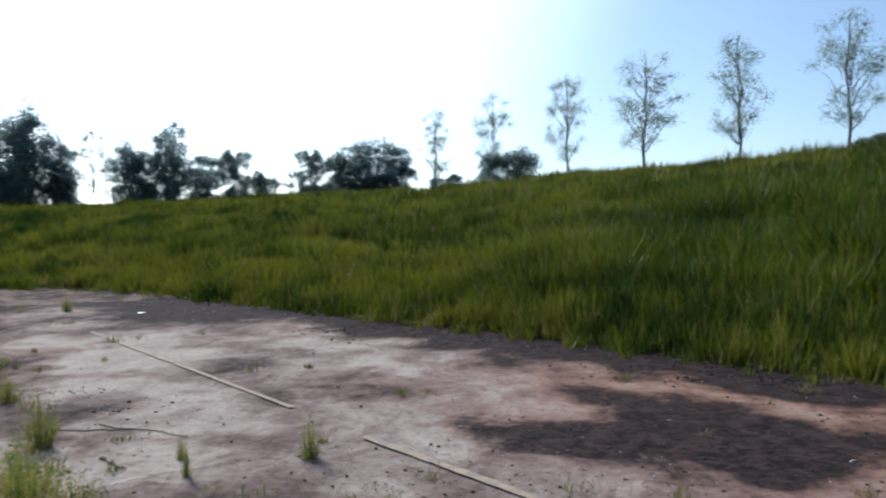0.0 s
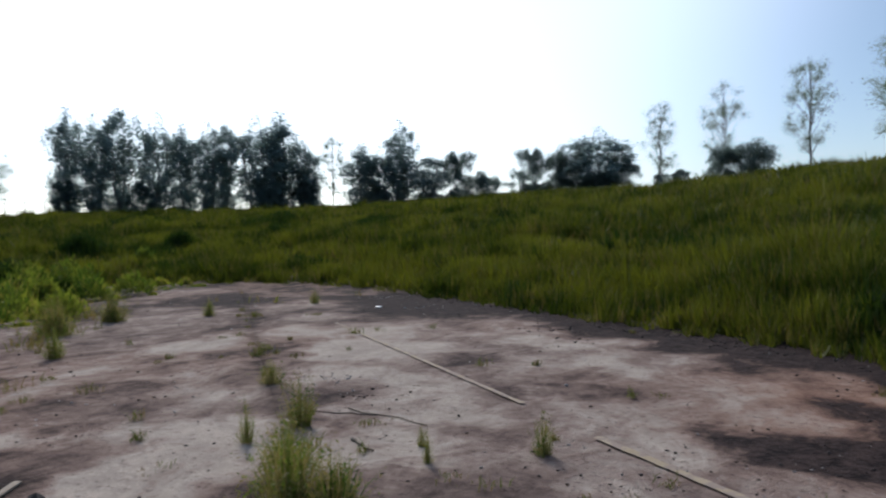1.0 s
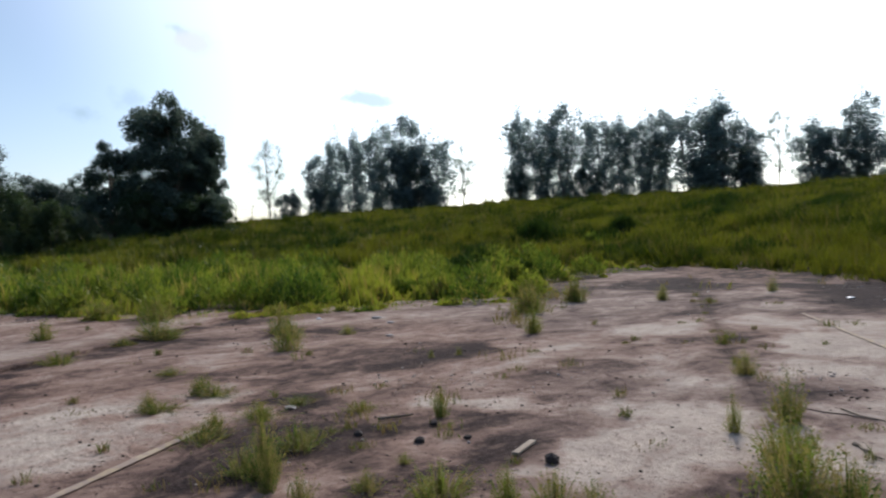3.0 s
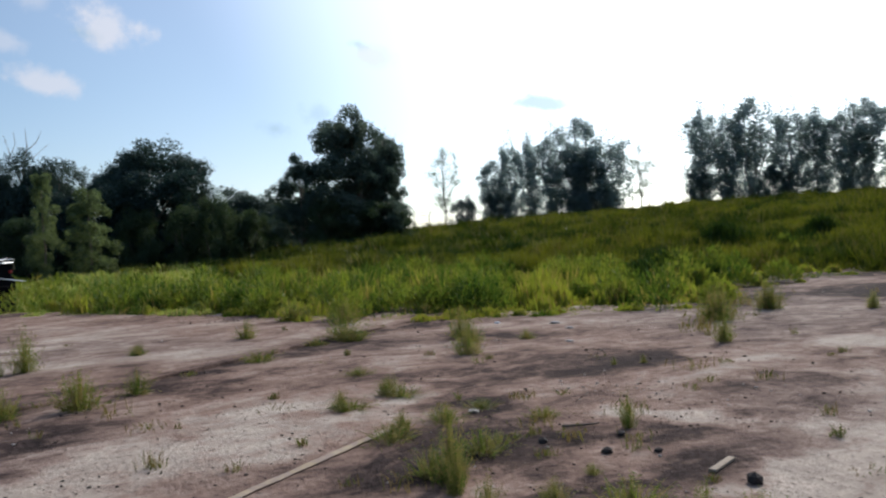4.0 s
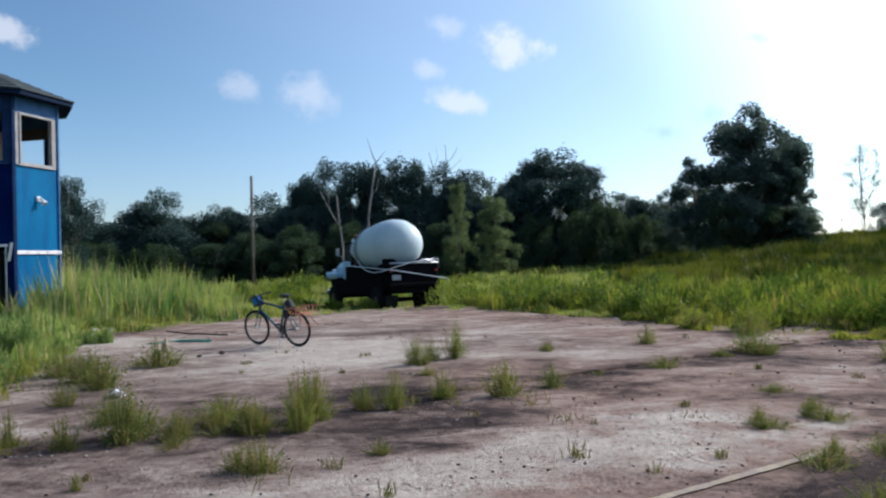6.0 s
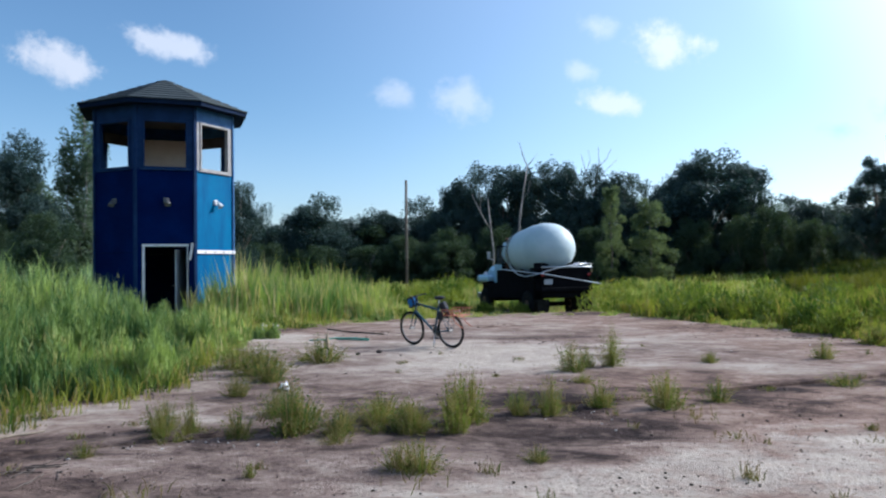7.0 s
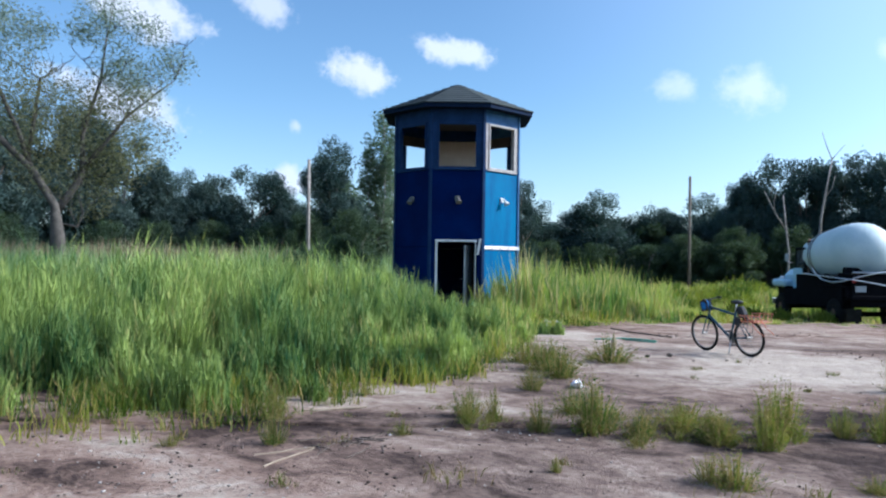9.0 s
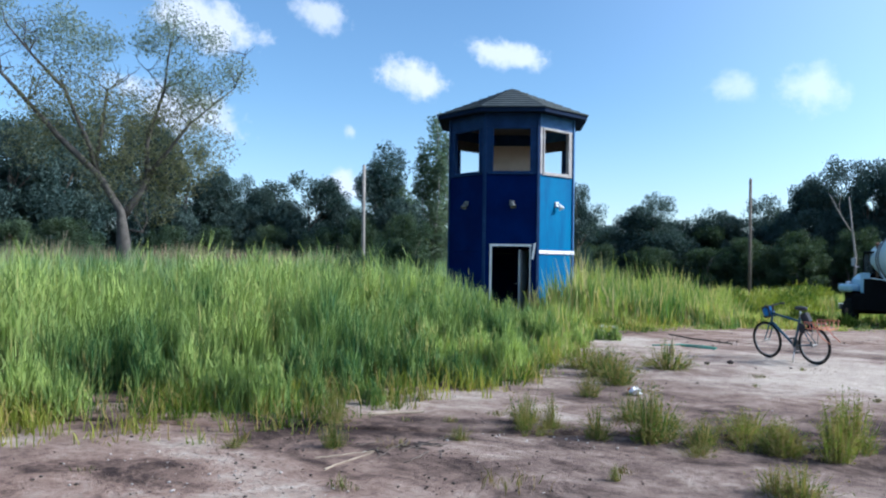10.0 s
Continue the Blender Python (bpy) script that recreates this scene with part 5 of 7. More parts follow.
def watchtower():
    ap, side, thick = 2.04, 1.690, 0.09
    sill, head, eave, floor_z, trim = 4.57, 6.06, 6.50, 3.55, 2.08
    ob = empty("watchtower", pose(TOWER.x, TOWER.y, -0.02, 0, 0, 30.9))

    def face(k):
        return pose(0, 0, 0, 0, 0, 45 * k) @ Matrix.Translation((ap, 0, 0))

    def board(name, k, u0, u1, z0, z1, mat, depth=thick, out=0.0, label="", bevel=0.006, parent=ob):
        """A board lying in face k: from u0 to u1 across, z0 to z1 up, its outer side proud by out."""
        bm = bmesh.new()
        box(bm, (depth, u1 - u0, z1 - z0), (out - depth / 2, (u0 + u1) / 2, (z0 + z1) / 2), None, bevel)
        bmesh.ops.transform(bm, matrix=face(k), verts=bm.verts)
        return part(name, bm, mat, parent, label)

    half = side / 2
    inner = half - 0.045
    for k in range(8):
        # faces towards the sun get the lit blue, the others its shaded copy
        paint = M_BLUE if k in (1, 2, 3) else M_SHADEBLUE
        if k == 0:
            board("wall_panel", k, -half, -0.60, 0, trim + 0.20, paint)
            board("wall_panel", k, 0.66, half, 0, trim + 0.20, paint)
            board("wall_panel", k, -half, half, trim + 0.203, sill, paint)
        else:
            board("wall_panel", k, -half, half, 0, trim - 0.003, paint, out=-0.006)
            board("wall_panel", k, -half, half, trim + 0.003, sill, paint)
        board("header", k, -half, half, head, eave, M_SHADEWOOD if k in (0, 7, 6, 5, 4) else M_BLUEWOOD)
        wood = M_WOOD if k in (1, 2) else M_SHADEWOOD
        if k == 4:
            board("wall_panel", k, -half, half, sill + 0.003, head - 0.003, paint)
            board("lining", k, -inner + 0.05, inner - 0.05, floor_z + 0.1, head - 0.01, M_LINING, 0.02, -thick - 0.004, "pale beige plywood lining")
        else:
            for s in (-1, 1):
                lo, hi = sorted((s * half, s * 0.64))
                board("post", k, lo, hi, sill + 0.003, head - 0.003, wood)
            frame_bm = bmesh.new()
            for u, z, du, dz in ((-0.61, (sill + head) / 2, 0.06, head - sill), (0.61, (sill + head) / 2, 0.06, head - sill)):
                box(frame_bm, (0.13, du, dz - 0.01), (-0.03, u, z), None, 0.008)
            for z, dz in ((sill + 0.04, 0.08), (head - 0.04, 0.08)):
                box(frame_bm, (0.13, 1.158, dz - 0.01), (-0.03, 0, z), None, 0.008)
            bmesh.ops.transform(frame_bm, matrix=face(k), verts=frame_bm.verts)
            wf = part("window_frame", frame_bm, wood, ob, "weathered bare window frame without glass")
            board("window_sill", k, -0.72, 0.72, sill - 0.035, sill + 0.002, wood, 0.16, 0.06, parent=wf)
            board("lining", k, -inner + 0.05, inner - 0.05, floor_z + 0.1, sill - 0.02, M_LINING, 0.02, -thick - 0.004)
            if k in (2, 3, 5, 6):
                board("valance", k, -inner + 0.05, inner - 0.05, head - 0.34, head + 0.02, M_DARKWOOD, 0.025, -thick - 0.004, "dark board hanging behind the window's head")
    # corner battens, those off the sun side in the shade-darkened copy
    rad = ap / math.cos(math.pi / 8)
    for k in range(8):
        a = radians(45 * k + 22.5)
        bm = bmesh.new()
        box(bm, (0.05, 0.10, eave - 0.02), ((rad + 0.012) * math.cos(a), (rad + 0.012) * math.sin(a), eave / 2), Matrix.Rotation(a, 4, "Z"), 0.008)
        part("corner_batten", bm, M_BLUEWOOD if k in (1, 2) else M_SHADEWOOD, ob)
    # floors, ceiling
    for name, z, mat, t in (("upper_floor", floor_z, M_DARKWOOD, 0.12), ("ceiling_board", eave - 0.02, M_DARKWOOD, 0.04), ("lower_floor", 0.10, M_DARKWOOD, 0.08)):
        bm = bmesh.new()
        r = (ap - thick - 0.03) / math.cos(math.pi / 8)
        lo = [bm.verts.new((r * math.cos(radians(45 * k + 22.5)), r * math.sin(radians(45 * k + 22.5)), z - t)) for k in range(8)]
        hi = [bm.verts.new((v.co.x, v.co.y, z)) for v in lo]
        bm.faces.new(lo[::-1])
        bm.faces.new(hi)
        for k in range(8):
            bm.faces.new((lo[k], lo[(k + 1) % 8], hi[(k + 1) % 8], hi[k]))
        part(name, bm, mat, ob)
    # roof: boarded underside, fascia, courses of shingles on eight slopes
    rr, top = 2.66, 7.72
    bm = bmesh.new()
    ring = lambda r, z: [bm.verts.new((r * math.cos(radians(45 * k + 22.5)), r * math.sin(radians(45 * k + 22.5)), z)) for k in range(8)]
    a, b, c = ring(rr, eave - 0.04), ring(rr, eave + 0.08), ring(0.03, top - 0.03)
    under_ring = ring(rr - 0.05, eave - 0.04)
    inside = ring(2.0, eave + 0.0)
    for p, q in ((a, b), (b, c), (under_ring, a), (inside, under_ring)):
        for k in range(8):
            bm.faces.new((p[k], p[(k + 1) % 8], q[(k + 1) % 8], q[k]))
    bm.faces.new(c)
    roof = part("roof", bm, M_EAVES, ob, "low eight-sided roof with dark shingles")
    rows = 9
    for k in range(8):
        a0, a1 = radians(45 * k - 22.5), radians(45 * k + 22.5)
        for i in range(rows):
            f0, f1 = i / rows, min(1.0, (i + 1.12) / rows)
            bm = bmesh.new()
            at = lambda f, ang, lift: Vector(((rr + 0.05) * (1 - f) * math.cos(ang), (rr + 0.05) * (1 - f) * math.sin(ang), eave + 0.085 + (top - eave - 0.085) * f + lift))
            v = [bm.verts.new(p) for p in (at(f0, a0, 0.005), at(f0, a1, 0.005), at(f0, a1, 0.045), at(f0, a0, 0.045), at(f1, a0, 0.012), at(f1, a1, 0.012))]
            bm.faces.new((v[0], v[1], v[2], v[3]))
            bm.faces.new((v[3], v[2], v[5], v[4]))
            part("shingle_course", bm, M_SHINGLE, roof)
    # board over the joint of the lit face
    board("trim_board", 1, -half + 0.02, half + 0.06, trim - 0.05, trim + 0.06, M_WHITE, 0.04, 0.045, "flaking white horizontal trim board")
    for u in (-0.5, -0.1, 0.3, 0.7):
        board("fixing", 1, u, u + 0.09, trim - 0.02, trim + 0.0, M_DARKWOOD, 0.01, 0.052, bevel=0.0)
    # doorway
    board("door_casing", 0, -0.66, -0.59, 0.0, trim + 0.24, M_WHITE, 0.05, 0.035, "flaking white door casing")
    board("door_casing", 0, -0.588, 0.66, trim + 0.17, trim + 0.24, M_WHITE, 0.05, 0.035, "flaking white door casing")
    board("door_casing", 0, 0.60, 0.63, 0.0, trim + 0.165, M_WHITE, 0.04, 0.02, "flaking white door casing")
    bm = bmesh.new()
    box(bm, (0.03, 0.07, 0.52), (0, 0, 0), Matrix.Rotation(radians(-9), 4, "X"), 0.006)
    bmesh.ops.transform(bm, matrix=face(0) @ Matrix.Translation((0.04, 0.72, trim + 0.02)), verts=bm.verts)
    part("loose_casing", bm, M_WHITE, ob, "loose tilted strip of white casing")
    bm = bmesh.new()
    box(bm, (1.05, 0.045, 2.02), (-0.62, 0.42, 1.14), Matrix.Rotation(radians(-16), 4, "Z"), 0.008)
    bmesh.ops.transform(bm, matrix=face(0), verts=bm.verts)
    leaf = part("door", bm, M_GREYDOOR, ob, "grey door standing open into the dark room")
    bm = bmesh.new()
    tube(bm, [(-1.0, 0.24, 1.05), (-1.0, 0.18, 1.05), (-1.08, 0.17, 1.05)], 0.018, 6)
    bmesh.ops.transform(bm, matrix=face(0), verts=bm.verts)
    part("handle", bm, M_STEEL, leaf)
    # floodlights
    for k, mat in ((7, M_STEEL), (0, M_STEEL), (1, M_WHITE)):
        m = face(k) @ Matrix.Translation((0.0, 0.02, 3.58))
        bm = bmesh.new()
        box(bm, (0.05, 0.16, 0.16), (0.025, 0, 0.05), None, 0.01)
        tube(bm, [(0.04, 0, 0.05), (0.10, 0, 0.08), (0.14, 0.01, 0.03)], 0.022, 7)
        bmesh.ops.transform(bm, matrix=m, verts=bm.verts)
        fl = part("floodlight", bm, mat, ob, "weathered wall floodlight")
        bm = bmesh.new()
        lathe(bm, [(0, 0.04), (0.05, 0.05), (0.13, 0.085), (0.17, 0.095), (0.16, 0.085), (0.06, 0.04)], 14, m @ Matrix.Translation((0.12, 0.02, 0.05)) @ pose(0, 0, 0, 0, 62, 20))
        part("lamp_head", bm, M_WHITE if k == 1 else M_STEEL, fl, smooth=True)
    return tagged(ob, "abandoned octagonal blue wooden watchtower with open windows in the reeds", "tower")


M_RUST = surface("rusty_iron", (0.10, 0.06, 0.045), (0.20, 0.12, 0.08), 6.0, 0.85, 0.3, 40.0, (0.30, 0.28, 0.26), 0.4, 0.3, 0.66)
watchtower()


# ---- the truck ----
M_DRUM = surface("chalky_white_drum", (0.46, 0.56, 0.58), (0.60, 0.68, 0.69), 0.8, 0.5, 0.0, 20.0, (0.42, 0.42, 0.40), 0.15, 0.4, 0.72)
M_BLACK = surface("grimy_black_paint", (0.0035, 0.0035, 0.0045), (0.008, 0.008, 0.010), 2.0, 0.85, 0.0, 30.0, (0.025, 0.020, 0.017), 0.3, 0.04, 0.72)
M_CABBLUE = surface("pale_blue_cab_paint", (0.36, 0.55, 0.68), (0.46, 0.64, 0.76), 1.0, 0.4, 0.0, 25.0, (0.22, 0.16, 0.12), 0.15, 0.5, 0.70)
M_TYRE = surface("rubber", (0.008, 0.008, 0.008), (0.018, 0.018, 0.017), 5.0, 0.9, 0.0, 40.0, (0.06, 0.05, 0.045), 0.4, 0.1, 0.72)
M_CHROME = surface("dull_chrome", (0.55, 0.55, 0.56), (0.68, 0.68, 0.69), 4.0, 0.3, 0.9, 40.0, (0.25, 0.18, 0.13), 0.2, 0.5, 0.70)
M_GLASS = surface("dusty_glass", (0.03, 0.035, 0.04), (0.06, 0.065, 0.07), 2.0, 0.12, 0.0, 30.0, (0.16, 0.15, 0.14), 0.05, 0.5, 0.74)


def lorry_wheel(parent, x, y, r, wide):
    bm = bmesh.new()
    m = Matrix.Translation((x, y, r)) @ Matrix.Rotation(radians(90), 4, "Z")
    w = wide / 2
    lathe(bm, [(-w, r * 0.62), (-w, r * 0.9), (-w * 0.75, r), (w * 0.75, r), (w, r * 0.9), (w, r * 0.62)], 26, m)
    t = part("wheel", bm, M_TYRE, parent, "black lorry tyre", True)
    bm = bmesh.new()
    lathe(bm, [(-w * 1.02, r * 0.2), (-w * 1.04, r * 0.3), (-w * 0.7, r * 0.45), (-w * 1.01, r * 0.6), (w * 1.01, r * 0.6), (w * 0.7, r * 0.45), (w * 1.04, r * 0.3), (w * 1.02, r * 0.2)], 20, m)
    part("rim", bm, M_RUST, t)


def mixer_truck():
    ob = empty("mixer_truck", pose(TRUCK.x, TRUCK.y, -0.40, 0, 0, 210.5) @ Matrix.Diagonal((0.94, 0.94, 0.94, 1)))

    def piece(name, mat, label="", bevel=0.03, parent=ob, *boxes):
        bm = bmesh.new()
        for size, at in boxes:
            box(bm, size, at, None, bevel)
        return part(name, bm, mat, parent, label)

    piece("chassis", M_BLACK, "", 0.02, ob, ((6.0, 0.10, 0.26), (-0.1, 0.42, 0.86)), ((6.0, 0.10, 0.26), (-0.1, -0.42, 0.86)), ((0.12, 0.74, 0.2), (-2.95, 0, 0.86)), ((0.12, 0.74, 0.2), (0.3, 0, 0.86)))
    piece("tank_cradle", M_BLACK, "", 0.03, ob, ((0.25, 1.7, 0.5), (0.70, 0, 1.24)), ((0.22, 1.9, 0.75), (-2.35, 0, 1.37)), ((0.16, 1.5, 0.5), (-0.6, 0, 1.24)))
    for s in (-1, 1):
        piece("side_box", M_BLACK, "black side locker", 0.03, ob, ((3.5, 0.36, 1.16), (-0.9, s * 0.98, 0.88)))
        piece("fender", M_BLACK, "", 0.04, ob, ((2.05, 0.52, 0.06), (-1.95, s * 0.95, 1.08)), ((0.06, 0.52, 0.45), (-2.98, s * 0.95, 0.85)))
        piece("front_fender", M_CABBLUE, "pale blue front fender", 0.08, ob, ((1.25, 0.36, 0.30), (2.50, s * 0.98, 1.08)))
        piece("fender_skirt", M_BLACK, "", 0.02, ob, ((1.3, 0.05, 0.50), (2.45, s * 0.86, 0.72)), ((0.12, 0.34, 0.5), (1.84, s * 0.98, 0.72)))
        piece("running_board", M_BLACK, "", 0.02, ob, ((1.1, 0.32, 0.62), (1.30, s * 0.98, 0.56)))
    # hood and cab
    bm = bmesh.new()
    prof = [(1.75, 1.15, 1.62), (2.4, 1.15, 1.66), (2.85, 1.05, 1.62), (3.02, 1.05, 1.45)]
    rings = []
    for x, lo, hi in prof:
        wv = 0.84 - 0.12 * (x - 1.75)
        rings.append([bm.verts.new(p) for p in ((x, -wv, lo - 0.35), (x, -wv, hi - 0.22), (x, -wv * 0.72, hi), (x, wv * 0.72, hi), (x, wv, hi - 0.22), (x, wv, lo - 0.35))])
    for p, q in zip(rings, rings[1:]):
        for i in range(6):
            bm.faces.new((p[i], p[(i + 1) % 6], q[(i + 1) % 6], q[i]))
    bm.faces.new(rings[0])
    bm.faces.new(rings[-1][::-1])
    hood = part("hood", bm, M_CABBLUE, ob, "pale blue engine hood")
    piece("grille", M_BLACK, "", 0.01, hood, ((0.04, 0.7, 0.5), (3.04, 0, 1.12)))
    for s in (-1, 1):
        bm = bmesh.new()
        lathe(bm, [(0, 0.07), (0.06, 0.11), (0.14, 0.11), (0.15, 0.02)], 14, Matrix.Translation((2.82, s * 0.80, 1.24)))
        part("headlight", bm, M_CHROME, ob, smooth=True)
    piece("bumper", M_CHROME, "dull chrome bumper", 0.03, ob, ((0.10, 2.2, 0.24), (3.16, 0, 0.72)))
    cab = piece("cab", M_BLACK, "dark grimy cab", 0.05, ob, ((0.95, 1.75, 0.86), (1.28, 0, 1.27)), ((0.95, 1.66, 0.09), (1.26, 0, 2.46)), ((0.09, 0.09, 0.76), (1.70, 0.76, 2.06)), ((0.09, 0.09, 0.76), (1.70, -0.76, 2.06)), ((0.09, 0.12, 0.76), (0.86, 0.76, 2.06)), ((0.09, 0.12, 0.76), (0.86, -0.76, 2.06)), ((0.07, 0.5, 0.76), (0.85, 0, 2.06)))
    for s in (-1, 1):
        piece("side_window", M_GLASS, "", 0.0, cab, ((0.74, 0.02, 0.66), (1.28, s * 0.77, 2.06)))
        piece("door_panel", M_CABBLUE, "pale blue cab door", 0.02, cab, ((0.78, 0.03, 0.78), (1.30, s * 0.888, 1.30)))
    piece("windscreen", M_GLASS, "", 0.0, cab, ((0.02, 1.42, 0.66), (1.71, 0, 2.06)))
    for s in (-1, 1):
        bm = bmesh.new()
        tube(bm, [(1.7, s * 0.9, 1.9), (1.75, s * 1.12, 1.95), (1.75, s * 1.12, 2.25)], 0.018, 6)
        box(bm, (0.03, 0.16, 0.30), (1.75, s * 1.12, 2.10), None, 0.01)
        part("mirror", bm, M_CHROME, ob)
    bm = bmesh.new()
    tube(bm, [(0.72, 0.72, 0.8), (0.72, 0.72, 2.7), (0.66, 0.72, 2.8)], 0.06, 8)
    part("exhaust_stack", bm, M_RUST, ob)
    # the drum, swelling towards the back
    bm = bmesh.new()
    tilt = Matrix.Translation((-0.75, 0, 2.26)) @ pose(0, 0, 0, 0, 3, 0)
    lathe(bm, [(2.35, 0.40), (2.33, 0.62), (2.2, 0.72), (1.6, 0.84), (0.95, 0.93), (0.35, 0.99), (-0.25, 1.04), (-0.8, 1.05), (-1.25, 0.99), (-1.6, 0.86), (-1.85, 0.66), (-2.0, 0.42), (-2.06, 0.18), (-2.07, 0.02)], 40, tilt)
    drum = part("drum", bm, M_DRUM, ob, "chalky white egg-shaped mixing drum", True)
    for x, r in ((1.18, 0.90), (0.95, 0.93)):
        bm = bmesh.new()
        lathe(bm, [(x - 0.03, r), (x - 0.03, r + 0.03), (x + 0.03, r + 0.025), (x + 0.03, r)], 40, tilt)
        part("hoop", bm, M_STEEL, drum)
    # pipes and clutter on the tail
    bm = bmesh.new()
    pts = [(-0.5, 1.16, 1.72), (-0.9, 1.24, 1.50), (-1.5, 1.28, 1.30), (-2.2, 1.28, 1.22), (-2.9, 1.22, 1.28), (-3.16, 0.9, 1.42), (-3.2, 0.3, 1.56), (-3.16, -0.4, 1.66), (-3.1, -0.9, 1.70)]
    tube(bm, pts, 0.026, 8)
    part("hose", bm, M_CHROME, ob, "pale looped hose under the drum", True)
    bm = bmesh.new()
    tube(bm, [(0.2, 1.24, 1.50), (-3.0, 1.30, 1.36), (-3.22, 1.1, 1.34), (-3.3, -1.4, 0.92)], 0.02, 8)
    part("long_rod", bm, M_CHROME, ob)
    bm = bmesh.new()
    for i in range(5):
        y = -0.35 - 0.16 * i
        tube(bm, [(-2.9, y, 1.60), (-3.0, y - 0.1, 1.72 + 0.03 * (i % 2)), (-2.75, y - 0.35, 1.66)], 0.025, 6)
    tube(bm, [(-3.05, 1.0, 1.58), (-3.1, -1.12, 1.58), (-3.08, -1.15, 1.35)], 0.03, 7)
    part("pipes", bm, M_CHROME, ob, "bent pale pipes on the tail", True)
    piece("tail_deck", M_BLACK, "", 0.03, ob, ((0.9, 2.2, 0.10), (-2.65, 0, 1.50)), ((0.08, 2.1, 1.15), (-3.06, 0, 0.97)))
    piece("rear_bumper", M_BLACK, "", 0.02, ob, ((0.12, 2.2, 0.16), (-3.15, 0, 0.72)))
    piece("plate", M_GREYDOOR, "small pale blank plate", 0.0, ob, ((0.01, 0.36, 0.20), (-3.108, 0.75, 1.02)))
    for s in (-1, 1):
        bm = bmesh.new()
        lathe(bm, [(0, 0.06), (-0.04, 0.06), (-0.05, 0.02)], 12, Matrix.Translation((-3.10, s * 1.0, 1.28)))
        part("tail_light", bm, M_TAIL, ob)
        piece("mud_flap", M_TYRE, "", 0.0, ob, ((0.015, 0.5, 0.5), (-3.02, s * 0.92, 0.50)))
        lorry_wheel(ob, 2.42, s * 0.95, 0.53, 0.28)
        for dy in (0.80, 1.08):
            lorry_wheel(ob, -2.15, s * dy, 0.53, 0.25)
    for x, r in ((2.42, 0.07), (-2.15, 0.09)):
        bm = bmesh.new()
        tube(bm, [(x, -0.95, 0.53), (x, 0.95, 0.53)], r, 8)
        part("axle", bm, M_BLACK, ob)
    # the body sits high over its wheels
    for piece_ob in ob.children_recursive:
        if piece_ob.name.split(".")[0] not in ("wheel", "rim", "axle", "mud_flap", "bumper"):
            piece_ob.data.transform(Matrix.Translation((0, 0, 0.40)))
    return tagged(ob, "old mixer truck with white drum parked among weeds", "truck")


M_TAIL = surface("red_lens", (0.25, 0.01, 0.01), (0.35, 0.02, 0.02), 5.0, 0.3)
mixer_truck()


# ---- the bicycle ----
M_FRAME = surface("dark_blue_enamel", (0.01, 0.045, 0.08), (0.02, 0.08, 0.13), 4.0, 0.35, 0.2, 40.0, (0.2, 0.2, 0.2), 0.1, 0.5, 0.72)
M_BAG = surface("blue_nylon", (0.008, 0.09, 0.26), (0.02, 0.15, 0.36), 8.0, 0.8, 0.0, 60.0, None, 0.5)
M_DARKBAG = surface("black_nylon", (0.012, 0.012, 0.014), (0.03, 0.03, 0.035), 8.0, 0.8, 0.0, 60.0, None, 0.5)
M_ORANGE = surface("orange_wire", (0.42, 0.10, 0.05), (0.55, 0.18, 0.10), 8.0, 0.5, 0.0, 40.0)


